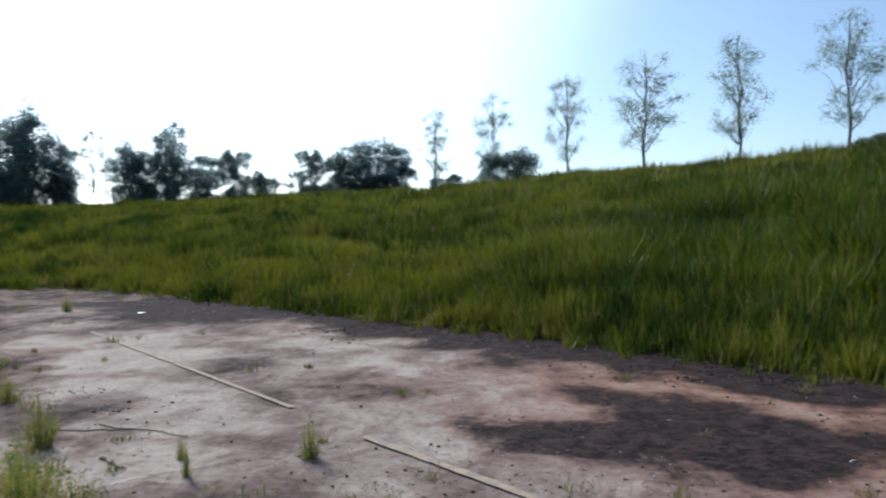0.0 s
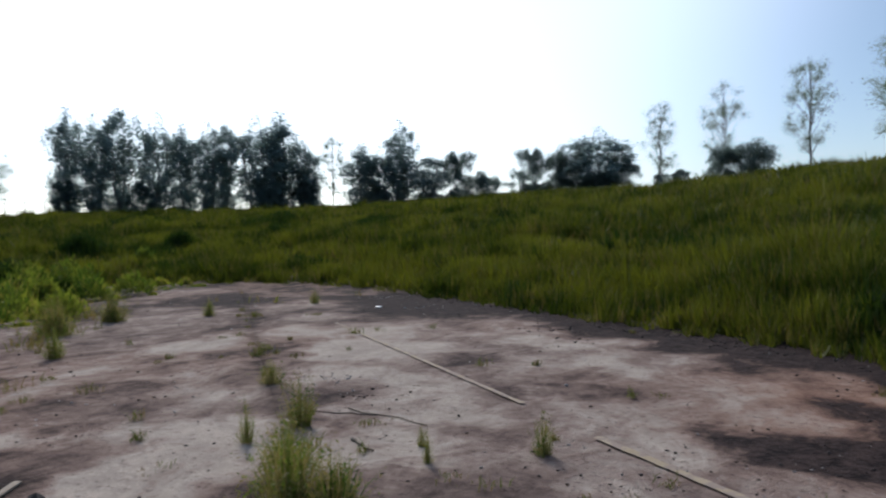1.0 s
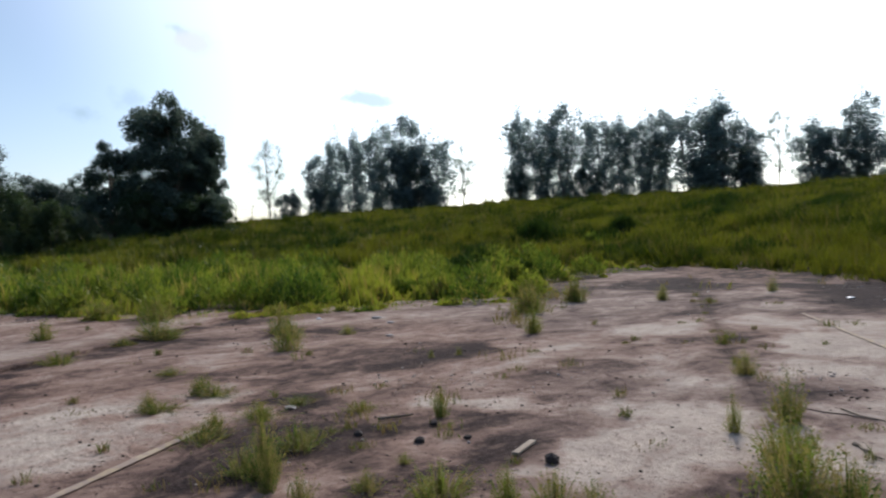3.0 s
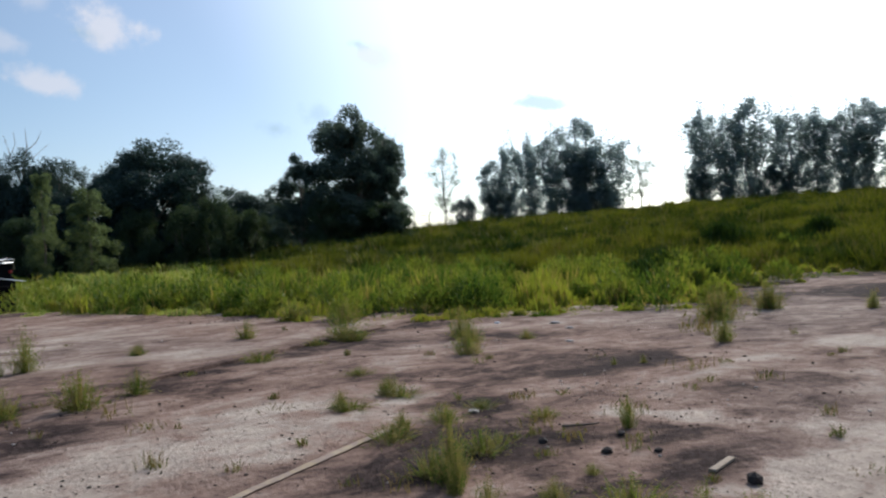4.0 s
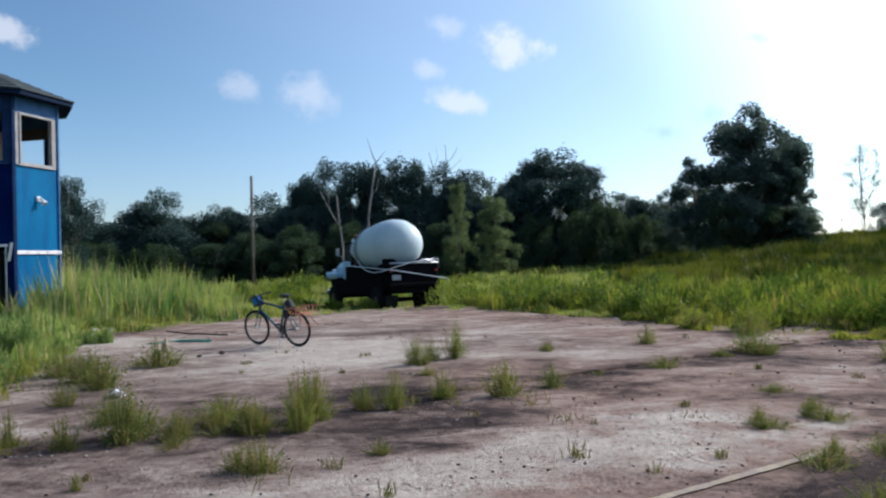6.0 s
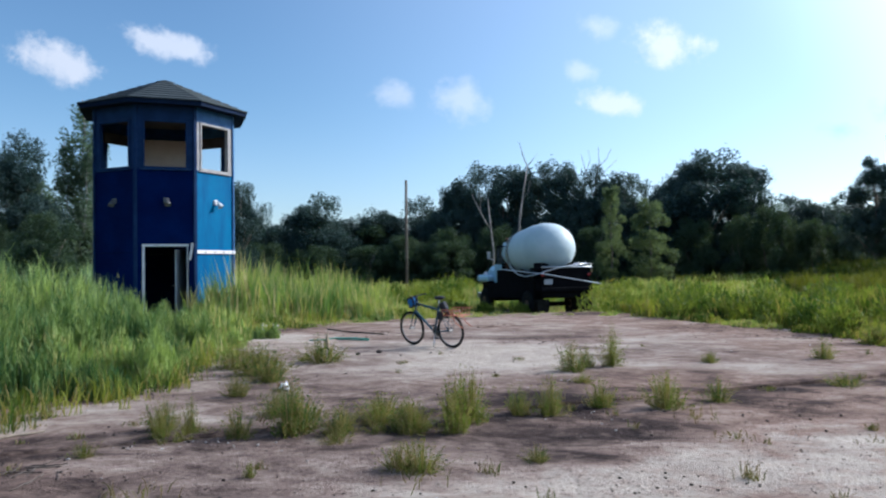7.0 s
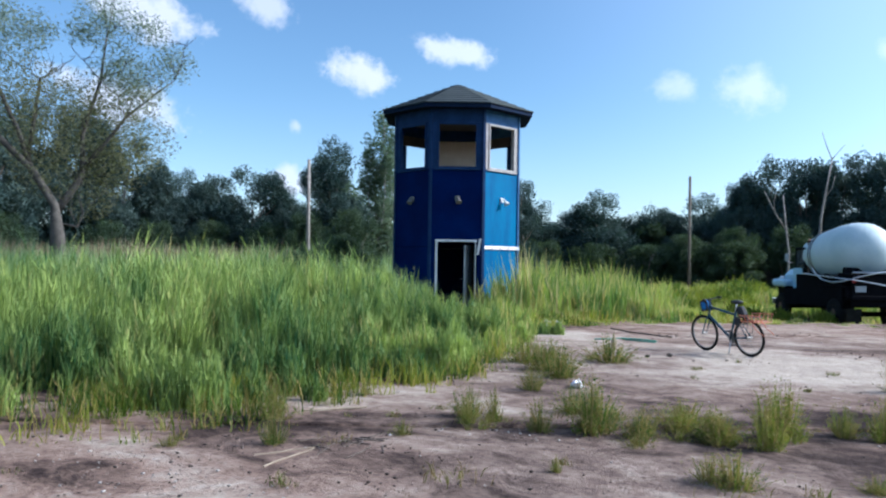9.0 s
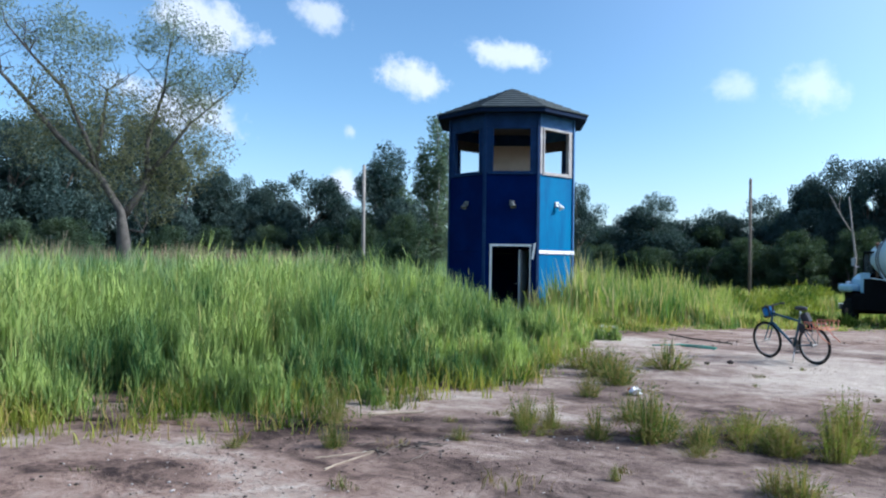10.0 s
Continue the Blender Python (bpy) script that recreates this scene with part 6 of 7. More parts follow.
def bicycle():
    ob = empty("bicycle", pose(-15.26, -3.17, 0, -6, 0, -122.5))
    r, fx, rx = 0.335, 0.53, -0.53

    def bars(name, mat, label, *tubes):
        bm = bmesh.new()
        for pts, rad in tubes:
            tube(bm, pts, rad, 8)
        return part(name, bm, mat, ob, label, True)

    bb, seat, head, fork = (-0.10, 0, 0.29), (-0.27, 0, 0.80), (0.35, 0, 0.84), (0.39, 0, 0.68)
    bars("frame", M_FRAME, "dark blue steel frame", ([fork, bb], 0.024), ([head, (-0.25, 0, 0.73)], 0.021), ([bb, seat], 0.021), ([(head[0] - 0.01, 0, 0.88), fork], 0.022),
         ([bb, (rx, 0.06, r)], 0.010), ([bb, (rx, -0.06, r)], 0.010), ([(-0.25, 0.01, 0.72), (rx, 0.06, r)], 0.009), ([(-0.25, -0.01, 0.72), (rx, -0.06, r)], 0.009))
    bars("fork", M_FRAME, "", ([fork, (0.41, 0.05, 0.62), (fx, 0.055, r)], 0.012), ([fork, (0.41, -0.05, 0.62), (fx, -0.055, r)], 0.012))
    bars("handlebar", M_DARKBAG, "", ([(0.34, 0, 0.88), (0.35, 0, 1.0)], 0.014), ([(0.33, 0.18, 1.0), (0.37, 0.09, 0.98), (0.37, -0.09, 0.98), (0.33, -0.18, 1.0)], 0.012))
    for s in (-1, 1):
        bars("grip", M_DARKBAG, "", ([(0.33, s * 0.18, 1.0), (0.27, s * 0.22, 1.0)], 0.018))
    bars("seat_post", M_CHROME, "", ([(-0.26, 0, 0.76), (-0.29, 0, 0.94)], 0.013))
    bm = bmesh.new()
    made = bmesh.ops.create_uvsphere(bm, u_segments=14, v_segments=8, radius=1.0)["verts"]
    for v in made:
        v.co = Vector((v.co.x * 0.14 - 0.30, v.co.y * (0.085 - 0.05 * max(0, v.co.x)), v.co.z * 0.04 + 0.965))
    part("saddle", bm, M_DARKBAG, ob, "", True)
    bm = bmesh.new()
    box(bm, (0.15, 0.14, 0.20), (-0.40, 0, 0.79), Matrix.Rotation(radians(24), 4, "Y"), 0.03)
    part("saddle_bag", bm, M_DARKBAG, ob)
    bm = bmesh.new()
    box(bm, (0.16, 0.22, 0.20), (0.44, 0, 0.86), Matrix.Rotation(radians(14), 4, "Y"), 0.055)
    bag = part("handlebar_bag", bm, M_BAG, ob, "bright blue nylon bag on the handlebar")
    bm = bmesh.new()
    box(bm, (0.17, 0.03, 0.21), (0.44, 0.06, 0.86), Matrix.Rotation(radians(14), 4, "Y"), 0.01)
    box(bm, (0.17, 0.03, 0.21), (0.44, -0.06, 0.86), Matrix.Rotation(radians(14), 4, "Y"), 0.01)
    part("strap", bm, M_DARKBAG, bag)
    for x in (fx, rx):
        bm = bmesh.new()
        n = 36
        tube(bm, [(x + (r - 0.018) * math.cos(k * math.tau / n), 0, r + (r - 0.018) * math.sin(k * math.tau / n)) for k in range(n + 1)], 0.023, 7, False)
        wheel = part("wheel", bm, M_TYRE, ob, "black tyre on a thin rim", True)
        bm = bmesh.new()
        tube(bm, [(x + (r - 0.045) * math.cos(k * math.tau / n), 0, r + (r - 0.045) * math.sin(k * math.tau / n)) for k in range(n + 1)], 0.010, 6, False)
        part("rim", bm, M_STEEL, wheel, "", True)
        bm = bmesh.new()
        for k in range(18):
            a = k * math.tau / 18
            tube(bm, [(x + 0.02 * math.cos(a + 1), 0.02 * (-1) ** k, r + 0.02 * math.sin(a + 1)), (x + (r - 0.05) * math.cos(a), 0, r + (r - 0.05) * math.sin(a))], 0.0014, 4)
        part("spokes", bm, M_STEEL, wheel)
        bm = bmesh.new()
        tube(bm, [(x, -0.06, r), (x, 0.06, r)], 0.022, 8)
        part("hub", bm, M_STEEL, wheel)
    bm = bmesh.new()
    lathe(bm, [(-0.003, 0.10), (0.003, 0.10), (0.003, 0.08), (-0.003, 0.08)], 24, Matrix.Translation((-0.10, -0.05, 0.29)) @ Matrix.Rotation(radians(90), 4, "Z"))
    tube(bm, [(-0.10, -0.06, 0.29), (-0.02, -0.075, 0.14)], 0.010, 6)
    tube(bm, [(-0.10, 0.06, 0.29), (-0.18, 0.075, 0.44)], 0.010, 6)
    part("crank", bm, M_STEEL, ob)
    for x, y, z in ((-0.02, -0.12, 0.14), (-0.18, 0.12, 0.44)):
        bm = bmesh.new()
        box(bm, (0.09, 0.10, 0.025), (x, y, z), None, 0.006)
        part("pedal", bm, M_DARKBAG, ob)
    bars("chain", M_STEEL, "", ([(-0.10, -0.05, 0.385), (rx, -0.05, r + 0.04)], 0.004), ([(-0.10, -0.05, 0.195), (rx, -0.05, r - 0.04)], 0.004))
    bars("kickstand", M_CHROME, "", ([(-0.16, 0.05, 0.27), (-0.24, 0.22, 0.035)], 0.009))
    bars("rack", M_STEEL, "", ([(-0.33, 0.06, 0.72), (-0.78, 0.06, 0.72), (-0.78, -0.06, 0.72), (-0.33, -0.06, 0.72)], 0.007), ([(-0.60, 0.07, 0.72), (rx, 0.07, r)], 0.006), ([(-0.60, -0.07, 0.72), (rx, -0.07, r)], 0.006))
    wires = []
    for k in range(6):
        x = -0.50 - 0.085 * k
        wires.append(([(x, 0.16, 0.76), (x - 0.01, 0.13, 0.64), (x, -0.13, 0.64), (x + 0.01, -0.16, 0.76)], 0.007))
    for s in (-1, 1):
        wires.append(([(-0.48, s * 0.16, 0.76), (-0.94, s * 0.17, 0.77)], 0.008))
        wires.append(([(-0.66, s * 0.13, 0.74), (-0.80, s * 0.13, 0.52), (-0.96, s * 0.12, 0.42)], 0.008))
    for s in (-1, 1):
        bm = bmesh.new()
        box(bm, (0.13, 0.06, 0.16), (-0.38, s * 0.10, 0.63), Matrix.Rotation(radians(-8), 4, "Y"), 0.025)
        part("pannier", bm, M_DARKBAG, ob, "slack black pannier bag")
    bars("carrier_basket", M_ORANGE, "faded orange wire basket on the rack", *wires)
    return tagged(ob, "dark blue bicycle with a blue handlebar bag on its kickstand", "bicycle")


bicycle()


# ---- weeds on the lot ----
def tuft_mesh(seed):
    rng = np.random.default_rng(seed)
    n = 170
    a, d = rng.uniform(0, 2 * np.pi, n), rng.uniform(0, 1, n) ** 0.8
    h = (1.0 - 0.6 * d * rng.uniform(0.3, 1, n)) * rng.uniform(0.25, 1.0, n) ** 1.2
    w = rng.uniform(0.006, 0.015, n)
    x, y = 0.24 * d * np.cos(a), 0.24 * d * np.sin(a)
    turn = rng.uniform(0, np.pi, n)
    sx, sy = np.cos(turn) * w / 2, np.sin(turn) * w / 2
    out = d * rng.uniform(0.05, 0.5, n)
    v = np.empty((n, 5, 3))
    for i, (up, o, s) in enumerate(((0, 0, 0.6), (0, 0, -0.6), (0.55, 0.4, 1), (0.55, 0.4, -1), (1, 1, 0))):
        v[:, i, 0] = x + np.cos(a) * out * o + sx * s
        v[:, i, 1] = y + np.sin(a) * out * o + sy * s
        v[:, i, 2] = h * up
    o = np.arange(n)[:, None] * 5
    quads, tris, verts = o + np.array([[0, 1, 3, 2]]), o + np.array([[2, 3, 4]]), v.reshape(-1, 3)
    # small leaves along the stems
    m = 1300
    k = rng.integers(0, n, m)
    f = rng.uniform(0.12, 1.0, m)[:, None]
    at = v[k, 0] * (1 - f) + v[k, 4] * f
    p, q = rng.normal(size=(m, 3)), rng.normal(size=(m, 3))
    p /= np.linalg.norm(p, axis=1)[:, None]
    q = np.cross(p, q)
    q /= np.linalg.norm(q, axis=1)[:, None]
    s = rng.uniform(0.014, 0.034, m)[:, None]
    lv = np.stack([at, at + p * s + q * s * 0.35, at + p * 2 * s, at + p * s - q * s * 0.35], 1).reshape(-1, 3)
    quads = np.concatenate([quads, len(verts) + np.arange(m * 4).reshape(-1, 4)])
    return mesh_of("weed_tuft", np.concatenate([verts, lv]), quads, tris, M_TUFT)


M_TUFT = leafy("lot_weed", (0.028, 0.072, 0.017), (0.18, 0.215, 0.042), (0.25, 0.19, 0.09), 0.45, 1.2, 0.32, (1.3, 1.4, 0.8), 0.5)
TUFTS = [tuft_mesh(40 + i) for i in range(6)]
WEEDS = []


def weed(x, y, h, w):
    """A tuft of weeds in the pavement, h high and w wide."""
    i = len(WEEDS)
    ob = new("weed_tuft", TUFTS[i % 6])
    ob.matrix_basis = pose(x, y, -0.02, 0, 0, i * 77 % 360) @ Matrix.Diagonal((w * 1.3, w * 1.3, h * 1.3, 1))
    tagged(ob, "ragged green weed tuft growing through the pavement" if h > 0.25 else "low sparse weed growing through the pavement", "weed", "weeds on the lot")
    WEEDS.append(ob)


weed(-4.17, 7.67, 0.26, 0.29)
weed(-3.06, 6.14, 0.43, 0.27)
weed(-3.22, 5.60, 0.32, 0.13)
weed(-2.25, 4.42, 0.49, 0.41)
weed(-2.05, 4.69, 0.25, 0.20)
weed(-5.30, 9.41, 0.16, 0.11)
weed(-8.81, 13.56, 0.34, 0.23)
weed(-7.90, 8.68, 0.45, 0.29)
weed(-9.83, 10.59, 0.50, 0.55)
weed(-10.10, 12.49, 0.58, 0.53)
weed(-1.76, 5.43, 0.25, 0.08)
weed(-1.04, 5.78, 0.30, 0.15)
weed(-4.67, 2.57, 0.40, 0.15)
weed(-5.25, 4.51, 0.31, 0.14)
weed(-3.24, 3.58, 0.21, 0.29)
weed(-3.01, 3.64, 0.21, 0.22)
weed(-3.45, 3.42, 0.25, 0.19)
weed(-3.77, 3.07, 0.18, 0.19)
weed(-4.34, 2.60, 0.21, 0.16)
weed(-8.04, 8.83, 0.26, 0.18)
weed(-9.64, 10.61, 0.62, 0.62)
weed(-10.27, 12.53, 0.51, 0.47)
weed(-8.97, 13.82, 0.32, 0.22)
weed(-7.83, 16.21, 0.35, 0.24)
weed(-10.53, 6.16, 0.36, 0.49)
weed(-12.16, 4.86, 0.23, 0.41)
weed(-7.40, 6.72, 0.12, 0.08)
weed(-7.55, 6.39, 0.11, 0.08)
weed(-7.80, 3.51, 0.17, 0.22)
weed(-7.36, 2.88, 0.15, 0.19)
weed(-6.28, 2.96, 0.17, 0.22)
weed(-10.22, 7.00, 0.17, 0.26)
weed(-4.23, 2.99, 0.15, 0.20)
weed(-4.48, 3.50, 0.10, 0.11)
weed(-1.92, 5.80, 0.17, 0.08)
weed(-7.75, -1.38, 0.49, 0.34)
weed(-7.71, -1.80, 0.26, 0.38)
weed(-8.70, -0.85, 0.34, 0.28)
weed(-8.70, -0.52, 0.41, 0.34)
weed(-9.23, 0.00, 0.34, 0.37)
weed(-9.26, 0.71, 0.42, 0.54)
weed(-9.74, 1.32, 0.30, 0.34)
weed(-12.04, -0.39, 0.45, 0.49)
weed(-12.64, 0.21, 0.62, 0.39)
weed(-12.52, -0.17, 0.33, 0.34)
weed(-13.95, 3.62, 0.34, 0.41)
weed(-13.47, 1.80, 0.16, 0.29)
weed(-11.13, 3.09, 0.18, 0.49)
weed(-12.09, 4.25, 0.15, 0.36)
weed(-8.08, 3.68, 0.17, 0.24)
weed(-7.62, 2.94, 0.18, 0.17)
weed(-6.46, 3.07, 0.16, 0.14)
weed(-6.31, 3.43, 0.16, 0.14)
weed(-4.93, 2.71, 0.24, 0.18)
weed(-12.23, 4.99, 0.20, 0.46)
weed(-16.51, 5.32, 0.48, 0.75)
weed(-14.79, 5.82, 0.50, 0.68)
weed(-7.24, -3.36, 0.33, 0.32)
weed(-7.42, -2.92, 0.57, 0.49)
weed(-7.63, -2.47, 0.30, 0.27)
weed(-7.82, -1.84, 0.27, 0.49)
weed(-8.22, -1.41, 0.53, 0.40)
weed(-13.24, 1.75, 0.19, 0.26)
weed(-7.04, -4.04, 0.36, 0.22)
weed(-7.30, -3.88, 0.37, 0.22)
weed(-6.37, -4.36, 0.16, 0.20)
weed(-6.41, -1.60, 0.22, 0.31)
weed(-6.81, -0.54, 0.15, 0.23)
weed(-12.67, -4.53, 0.42, 0.86)
weed(-11.16, -4.89, 0.47, 0.77)
weed(-6.01, -2.67, 0.14, 0.11)
weed(-5.42, -5.06, 0.33, 0.25)
weed(-7.46, -2.45, 0.28, 0.36)
weed(-7.84, -1.81, 0.28, 0.41)
weed(-9.11, 3.74, 0.11, 0.38)
weed(-7.64, 3.62, 0.14, 0.45)
weed(-6.44, 3.45, 0.13, 0.52)
weed(-6.11, 2.80, 0.15, 0.45)
weed(-5.35, 3.18, 0.21, 0.38)
weed(-7.43, 2.99, 0.10, 0.45)
weed(-5.09, 2.64, 0.21, 0.38)
weed(-6.65, 3.97, 0.10, 0.40)
weed(-5.98, 4.22, 0.10, 0.35)
weed(-5.49, 3.42, 0.10, 0.30)
weed(-8.18, -2.95, 0.16, 0.42)
weed(-7.68, -2.13, 0.10, 0.35)
weed(-7.15, -3.87, 0.12, 0.28)
weed(-11.01, -0.21, 0.14, 0.35)
weed(-7.21, -2.39, 0.12, 0.35)
weed(-4.86, -5.73, 0.12, 0.21)
weed(-10.48, -4.46, 0.30, 0.35)
weed(-9.34, -4.41, 0.35, 0.35)
weed(-2.38, 4.62, 0.42, 0.36)
weed(-2.64, 5.16, 0.30, 0.45)
weed(-4.88, 2.66, 0.48, 0.26)
weed(-3.86, 3.27, 0.21, 0.42)
weed(-11.21, 6.41, 0.48, 0.45)
weed(-12.56, 4.93, 0.38, 0.75)
weed(-9.55, 5.55, 0.36, 0.45)
weed(-6.38, -1.41, 0.28, 0.42)
weed(-11.16, -5.05, 0.42, 0.70)
weed(-10.56, -4.55, 0.42, 0.60)
weed(-11.80, -5.60, 0.45, 0.80)
weed(-7.41, -4.23, 0.36, 0.38)
weed(-6.14, -5.75, 0.46, 0.36)
weed(-8.34, -2.27, 0.28, 0.70)
weed(-8.21, -1.30, 0.52, 0.48)
weed(-2.02, 4.50, 0.34, 0.40)
weed(-2.20, 4.28, 0.28, 0.45)
weed(-8.22, -3.43, 0.34, 0.40)
weed(-7.63, -2.91, 0.46, 0.46)
weed(-7.97, -2.22, 0.26, 0.36)
weed(-7.93, -1.92, 0.30, 0.34)


# ---- painted lines and litter ----
M_LINE = surface("worn_yellow_line_paint", (0.35, 0.27, 0.17), (0.44, 0.36, 0.25), 2.0, 0.8, 0.0, 18.0, (0.30, 0.235, 0.19), 0.4, 0.1, 0.47)


def painted_line(a, b, width=0.10):
    rng = random.Random(int(a[0] * 100))
    a, b = Vector((*a, 0)), Vector((*b, 0))
    way = (b - a).normalized()
    side = Vector((-way.y, way.x, 0)) * width / 2
    bm = bmesh.new()
    n = int((b - a).length / 0.12)
    prev = None
    for i in range(n + 1):
        p = a.lerp(b, i / n)
        pair = [bm.verts.new(p + side * rng.uniform(0.75, 1.1) + Vector((0, 0, 0.013))), bm.verts.new(p - side * rng.uniform(0.75, 1.1) + Vector((0, 0, 0.013)))]
        if prev and rng.random() > 0.02:
            bm.faces.new((prev[0], prev[1], pair[1], pair[0]))
        prev = pair
    ob = part("parking_line", bm, M_LINE)
    return tagged(ob, "worn yellow painted parking line on the concrete", "road marking", "parking lines", "structure")


painted_line((-5.75, 12.75), (-1.45, 7.25), 0.06)
painted_line((-0.72, 6.27), (0.75, 4.45), 0.08)
painted_line((-6.45, 2.98), (-5.0, 0.70), 0.08)

M_STICK = surface("dry_stick", (0.22, 0.17, 0.12), (0.38, 0.31, 0.23), 6.0, 0.9, 0.0, 50.0, None, 0.5)
M_DARKSTICK = surface("dark_stick", (0.07, 0.055, 0.045), (0.14, 0.11, 0.09), 6.0, 0.9, 0.0, 50.0, None, 0.5)
M_PEBBLE = surface("pebble", (0.24, 0.21, 0.19), (0.55, 0.51, 0.47), 0.8, 0.9, 0.0, 30.0, None, 0.5)
M_CLOD = surface("dark_clod", (0.025, 0.020, 0.018), (0.07, 0.052, 0.045), 3.0, 0.95, 0.0, 30.0, None, 0.6)
M_RUBBLE = surface("rubble", (0.30, 0.27, 0.25), (0.45, 0.42, 0.39), 3.0, 0.9, 0.0, 25.0, None, 0.6)
M_PLASTIC = surface("white_plastic", (0.72, 0.72, 0.74), (0.82, 0.82, 0.84), 6.0, 0.4, 0.0, 30.0, None, 0.1)
M_GREENHOSE = surface("green_hose", (0.05, 0.24, 0.17), (0.09, 0.32, 0.24), 6.0, 0.5, 0.0, 30.0, None, 0.2)


def stick(a, b, r=0.014, mat=None, flat=False):
    rng = random.Random(int(a[0] * 1000))
    a, b = Vector((*a, r)), Vector((*b, r * 1.2))
    bm = bmesh.new()
    if flat:
        way = b - a
        box(bm, (way.length, r * 4, r * 1.6), (0, 0, 0), None, r * 0.3)
        bmesh.ops.transform(bm, matrix=Matrix.Translation((a + b) / 2) @ Matrix.Rotation(math.atan2(way.y, way.x), 4, "Z"), verts=bm.verts)
    else:
        pts = [a.lerp(b, k / 5) + Vector((rng.uniform(-1, 1), rng.uniform(-1, 1), 0)) * 0.04 * (b - a).length for k in range(6)]
        tube(bm, pts, [r * (1.1 - 0.1 * k) for k in range(6)], 6)
    ob = part("wood_scrap" if flat else "stick", bm, mat or M_STICK)
    if flat:
        return tagged(ob, "short pale board scrap lying on the dirt", "wood scrap")
    return tagged(ob, "dry fallen stick lying on the dirt", "stick", "sticks on the lot")


stick((-4.04, 4.12), (-4.16, 4.44), 0.013, None, True)
stick((-2.48, 5.84), (-2.22, 5.58))
stick((-2.95, 6.75), (-2.02, 6.35), 0.007)
stick((-3.2, 6.62), (-2.6, 6.60), 0.006, M_DARKSTICK)
stick((-6.60, -5.80), (-7.16, -5.35), 0.016)
stick((-4.85, -4.62), (-5.50, -4.66), 0.007)
stick((-5.05, -4.90), (-5.52, -4.70), 0.006)
stick((-5.58, 4.08), (-5.45, 4.38), 0.012, M_DARKSTICK)
stick((3.10, 9.50), (3.26, 8.60), 0.012)
for k in range(16):
    rr = random.Random(70 + k)
    p = (-5.8 + rr.uniform(-0.35, 0.3), -4.55 + rr.uniform(-0.45, 0.35))
    a = rr.uniform(0, math.pi)
    stick(p, (p[0] + 0.28 * math.cos(a), p[1] + 0.28 * math.sin(a)), 0.005, M_DARKSTICK)


def lump(bm, rng, at, s, flat=0.6):
    made = bmesh.ops.create_icosphere(bm, subdivisions=1, radius=s)["verts"]
    for v in made:
        v.co = Vector(at) + Vector((v.co.x * rng.uniform(0.7, 1.25), v.co.y * rng.uniform(0.7, 1.25), v.co.z * flat * rng.uniform(0.8, 1.2) + s * flat * 0.55))


def strewn(name, count, lo, hi, mat, label, category, seed, r1=22.0, az0=-40.0, az1=165.0, foot=False):
    """Small pieces beyond counting, strewn over the lot."""
    rng = random.Random(seed)
    vs, fs, heart = [], [], bearing(5, 7)
    base = bmesh.new()
    bmesh.ops.create_icosphere(base, subdivisions=1, radius=1.0)
    base.verts.ensure_lookup_table()
    bv = [v.co.copy() for v in base.verts]
    bf = [[v.index for v in f.verts] for f in base.faces]
    base.free()
    for i in range(count):
        az = rng.uniform(az0, az1)
        r = 3.2 * (min(r1, float(edge(az))) / 3.2) ** rng.random()
        if foot:
            # along the foot of the bank
            p = bearing(az, float(np.interp(az, AZ, FOOT)) - 0.75 + rng.gauss(0, 0.55))
        elif i % 3:
            # in drifts
            p = heart + Vector((rng.gauss(0, 0.35), rng.gauss(0, 0.35), 0))
            if i % 40 == 1:
                heart = bearing(az, r)
                p = heart.copy()
        else:
            p = bearing(az, r)
        r = p.length
        s = (lo + (hi - lo) * rng.random() ** 2.5) * (0.6 + 0.05 * r)
        sx, sy, sz = rng.uniform(0.7, 1.4), rng.uniform(0.6, 1.2), rng.uniform(0.4, 0.7)
        o = len(vs)
        vs += [(p.x + v.x * s * sx * rng.uniform(0.8, 1.2), p.y + v.y * s * sy * rng.uniform(0.8, 1.2), s * sz * (0.6 + v.z)) for v in bv]
        fs += [[o + j for j in f] for f in bf]
    ob = new(name, mesh_of(name, vs, None, fs, mat))
    return tagged(ob, label, category, kind="stuff")


strewn("pebbles", 1700, 0.003, 0.016, M_PEBBLE, "pale pebbles strewn over the dirt", "pebbles", 5)
strewn("clods", 6500, 0.003, 0.018, M_CLOD, "dark clods and crumbs of soil strewn over the lot", "soil clods", 6)


strewn("crumbs", 1700, 0.003, 0.010, M_CLOD, "dark crumbs of soil and bark in drifts on the concrete", "soil clods", 16, 8.5, 34.0, 80.0)
strewn("edge_clods", 1800, 0.003, 0.018, M_CLOD, "dark clods of soil along the foot of the bank", "soil clods", 17, 22.0, -40.0, 34.0, True)


def chunk(x, y, s, mat, name, label, category, group="", seed=1, flat=0.6):
    bm = bmesh.new()
    lump(bm, random.Random(seed), (0, 0, 0), s, flat)
    ob = part(name, bm, mat)
    ob.matrix_basis = pose(x, y, 0.0, 0, 0, seed * 50)
    return tagged(ob, label, category, group)


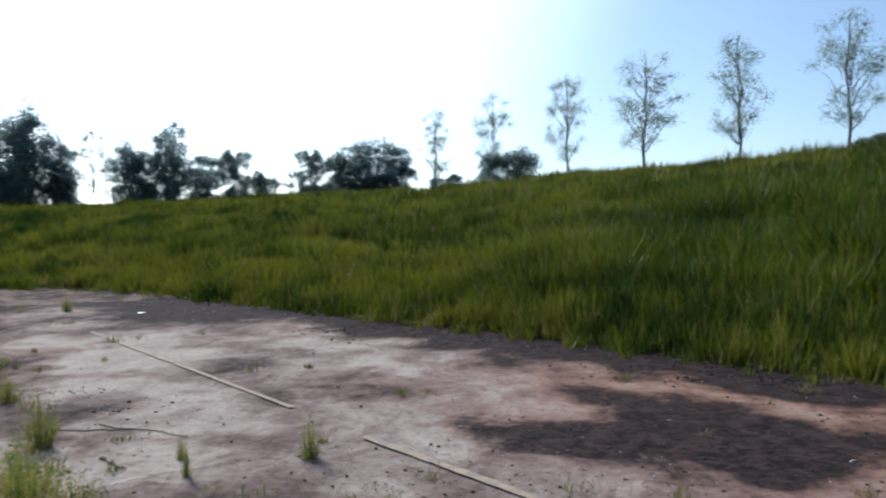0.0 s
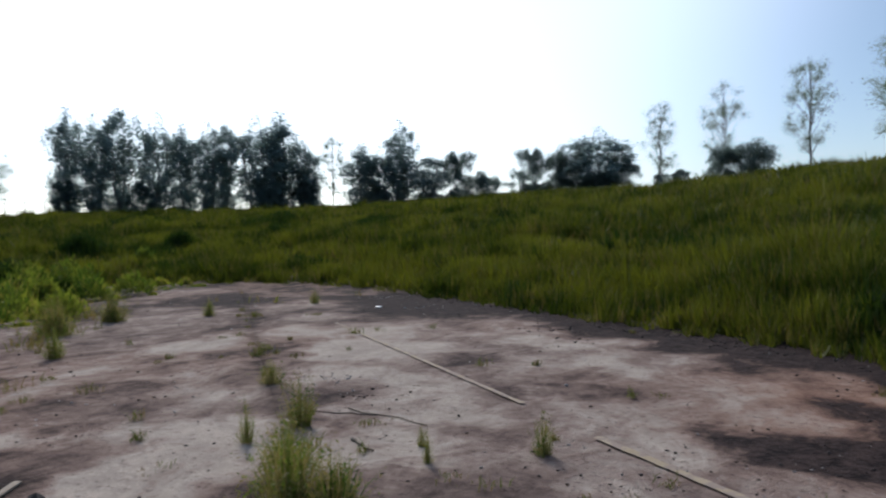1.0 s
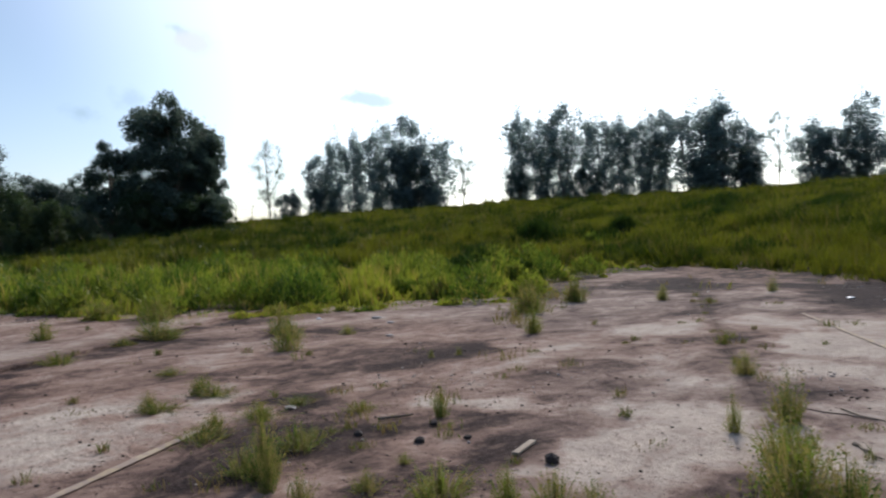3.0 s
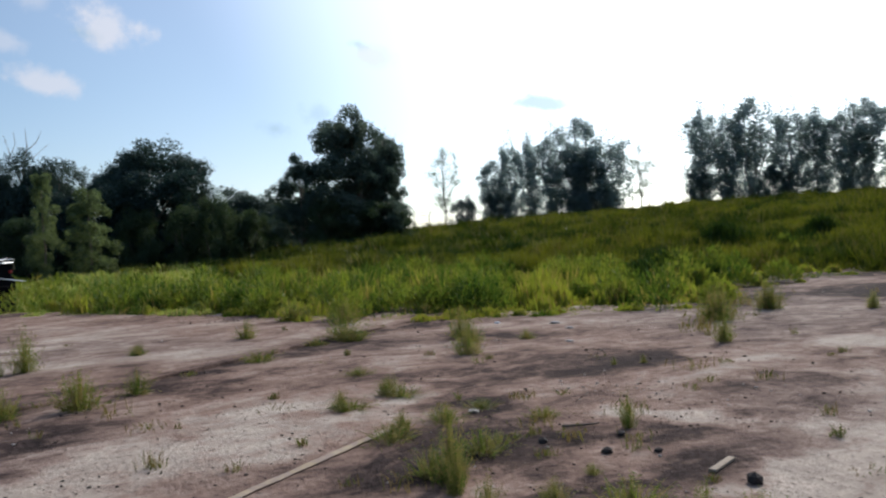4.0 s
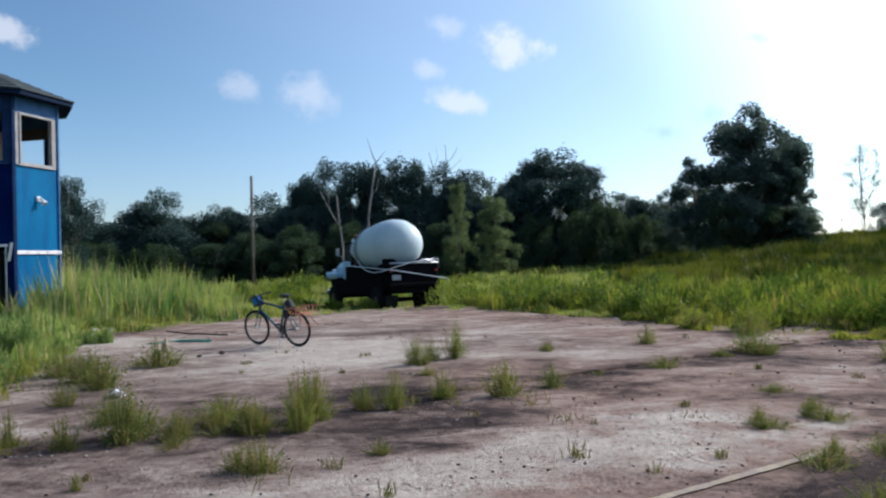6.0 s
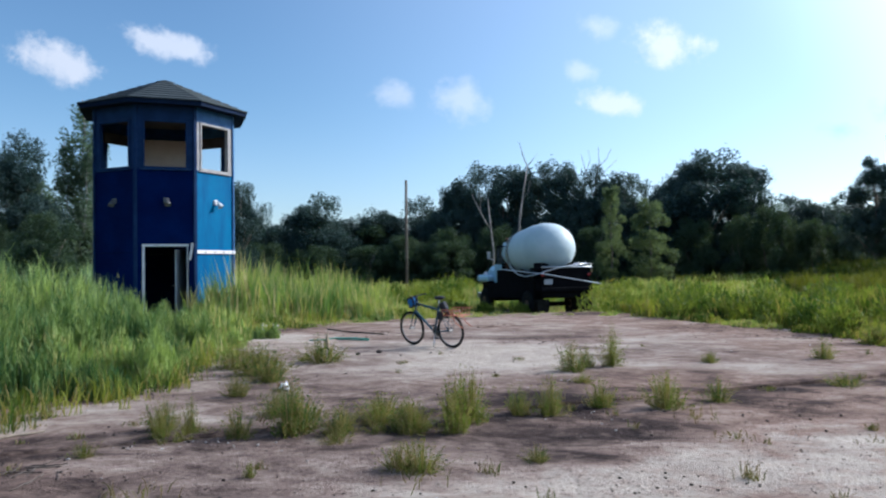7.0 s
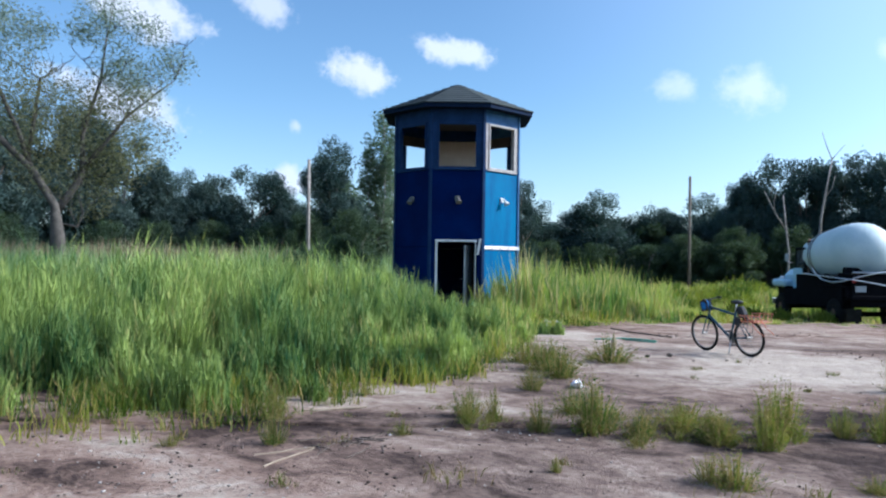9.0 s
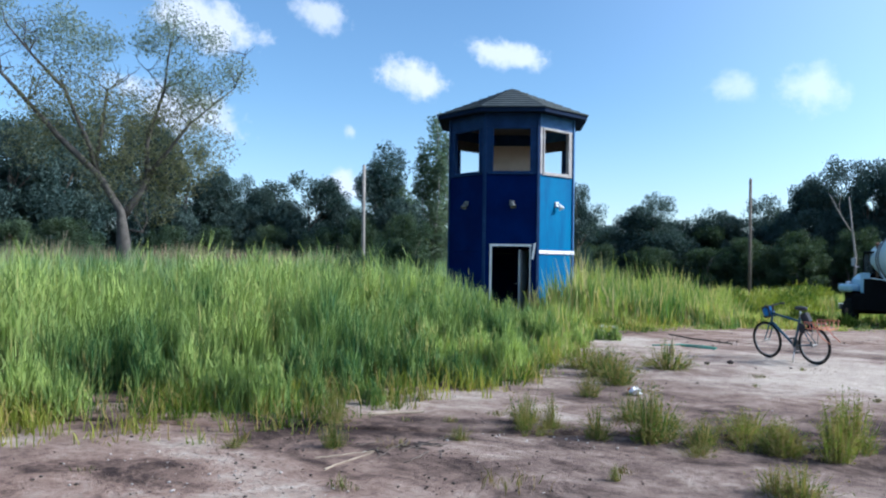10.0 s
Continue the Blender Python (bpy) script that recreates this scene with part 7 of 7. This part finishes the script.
for k, (x, y, s) in enumerate(((-18.7, -8.3, 0.16), (-18.3, -8.6, 0.12), (-18.9, -8.8, 0.14), (-18.2, -8.1, 0.09), (-19.2, -8.2, 0.12), (-17.9, -8.5, 0.07))):
    chunk(x, y, s, M_RUBBLE, "rubble_chunk", "grey broken concrete chunk beside the reeds", "rubble", "rubble chunks", 20 + k)
chunk(-3.75, 4.17, 0.055, M_CLOD, "dark_lump", "black charred lump on the dirt", "lump", "", 31, 0.8)
for k, (x, y, s) in enumerate(((-4.8, 3.9, 0.05), (-4.6, 4.2, 0.035), (-5.1, 4.3, 0.04), (-5.3, 3.7, 0.045), (-14.0, -3.9, 0.07), (-13.7, -4.2, 0.05))):
    chunk(x, y, s, M_CLOD, "soil_lump", "dark brown lump of soil on the concrete", "lump", "soil lumps", 40 + k)
for k, (x, y, s) in enumerate(((-6.0, 15.45, 0.08), (-12.36, 7.84, 0.06), (-9.48, 7.25, 0.07), (-6.53, 3.82, 0.06), (-10.74, 8.23, 0.08), (-11.5, 8.5, 0.10))):
    chunk(x, y, s, M_PLASTIC if k < 2 else M_PEBBLE, "litter_scrap", "crumpled pale scrap of litter on the ground", "litter", "scraps of litter", 50 + k, 0.3)


def plastic_bag(x, y):
    rng = random.Random(9)
    ob = empty("plastic_bag", pose(x, y, 0, 0, 0, 20))
    bm = bmesh.new()
    made = bmesh.ops.create_icosphere(bm, subdivisions=3, radius=1.0)["verts"]
    for v in made:
        n = noise.noise(v.co * 2.3) * 0.75 + noise.noise(v.co * 6) * 0.35
        v.co = v.co * (1 + n)
        v.co = Vector((v.co.x * 0.13 + 0.03 * v.co.z, v.co.y * 0.07, max(0.0, v.co.z * 0.055 + 0.03 + 0.03 * v.co.x * v.co.x)))
    part("sack", bm, M_PLASTIC, ob, "crumpled white plastic")
    bm = bmesh.new()
    lump(bm, rng, (-0.11, -0.05, 0.02), 0.045, 0.8)
    part("print", bm, M_TAIL, ob, "small red patch")
    return tagged(ob, "crumpled white plastic bag lying beside a weed", "plastic bag")


plastic_bag(-9.85, -4.0)


def hose(points, r, mat, name, label):
    bm = bmesh.new()
    tube(bm, [(x, y, r) for x, y in points], r, 8)
    ob = part(name, bm, mat, smooth=True)
    return tagged(ob, label, "hose")


hose([(-18.8, -6.6), (-18.5, -6.25), (-18.12, -5.9), (-17.8, -5.3), (-17.5, -4.77)], 0.016, M_DARKSTICK, "dark_pipe", "bent dark pipe lying on the dirt")
hose([(-16.0, -6.0), (-16.2, -5.75), (-16.55, -5.6), (-16.6, -5.2), (-16.4, -4.8)], 0.014, M_GREENHOSE, "garden_hose", "pale green garden hose lying on the dirt")
hose([(-16.3, -5.5), (-16.25, -5.1), (-16.15, -4.75)], 0.014, M_GREENHOSE, "garden_hose", "pale green garden hose lying on the dirt")


def stake(x, y):
    bm = bmesh.new()
    tube(bm, [(0, 0, 0), (0.01, 0.0, 0.14), (-0.01, 0.02, 0.24)], [0.07, 0.055, 0.02], 7)
    tube(bm, [(0.0, 0, 0.2), (-0.05, 0.02, 0.33)], [0.02, 0.008], 6)
    ob = part("broken_stake", bm, M_LINE)
    ob.matrix_basis = pose(x, y, 0, 4, 6, 0)
    return tagged(ob, "short pale yellow broken stake standing in the dirt", "stake")


stake(-14.6, -5.1)


# ---- far fence on the bank ----
def chain_fence():
    ob = tagged(empty("wire_fence"), "thin grey wire fence far behind the trees", "fence")
    bm0 = bmesh.new()
    tube(bm0, [(0, 0, 0), (0, 0, 2.4)], 0.05, 6)
    tube(bm0, [(0, 0, 2.4), (0.25, 0.1, 2.75)], 0.035, 5)
    first = part("post", bm0, M_STEEL, ob)
    tops = []
    for k in range(34):
        p = bearing(30 + k * 1.15, 101 - 0.25 * k)
        z = float(land(np.array(p.x), np.array(p.y)))
        q = first if k == 0 else new("post", first.data)
        q.parent = ob
        q.matrix_basis = pose(p.x, p.y, z, 0, 0, 30 + k)
        tops.append(Vector((p.x, p.y, z)))
    for h in (0.4, 1.4, 2.35, 2.72):
        bm = bmesh.new()
        tube(bm, [p + Vector((0, 0, h)) for p in tops], 0.022, 4)
        part("wire", bm, M_STEEL, ob)


chain_fence()
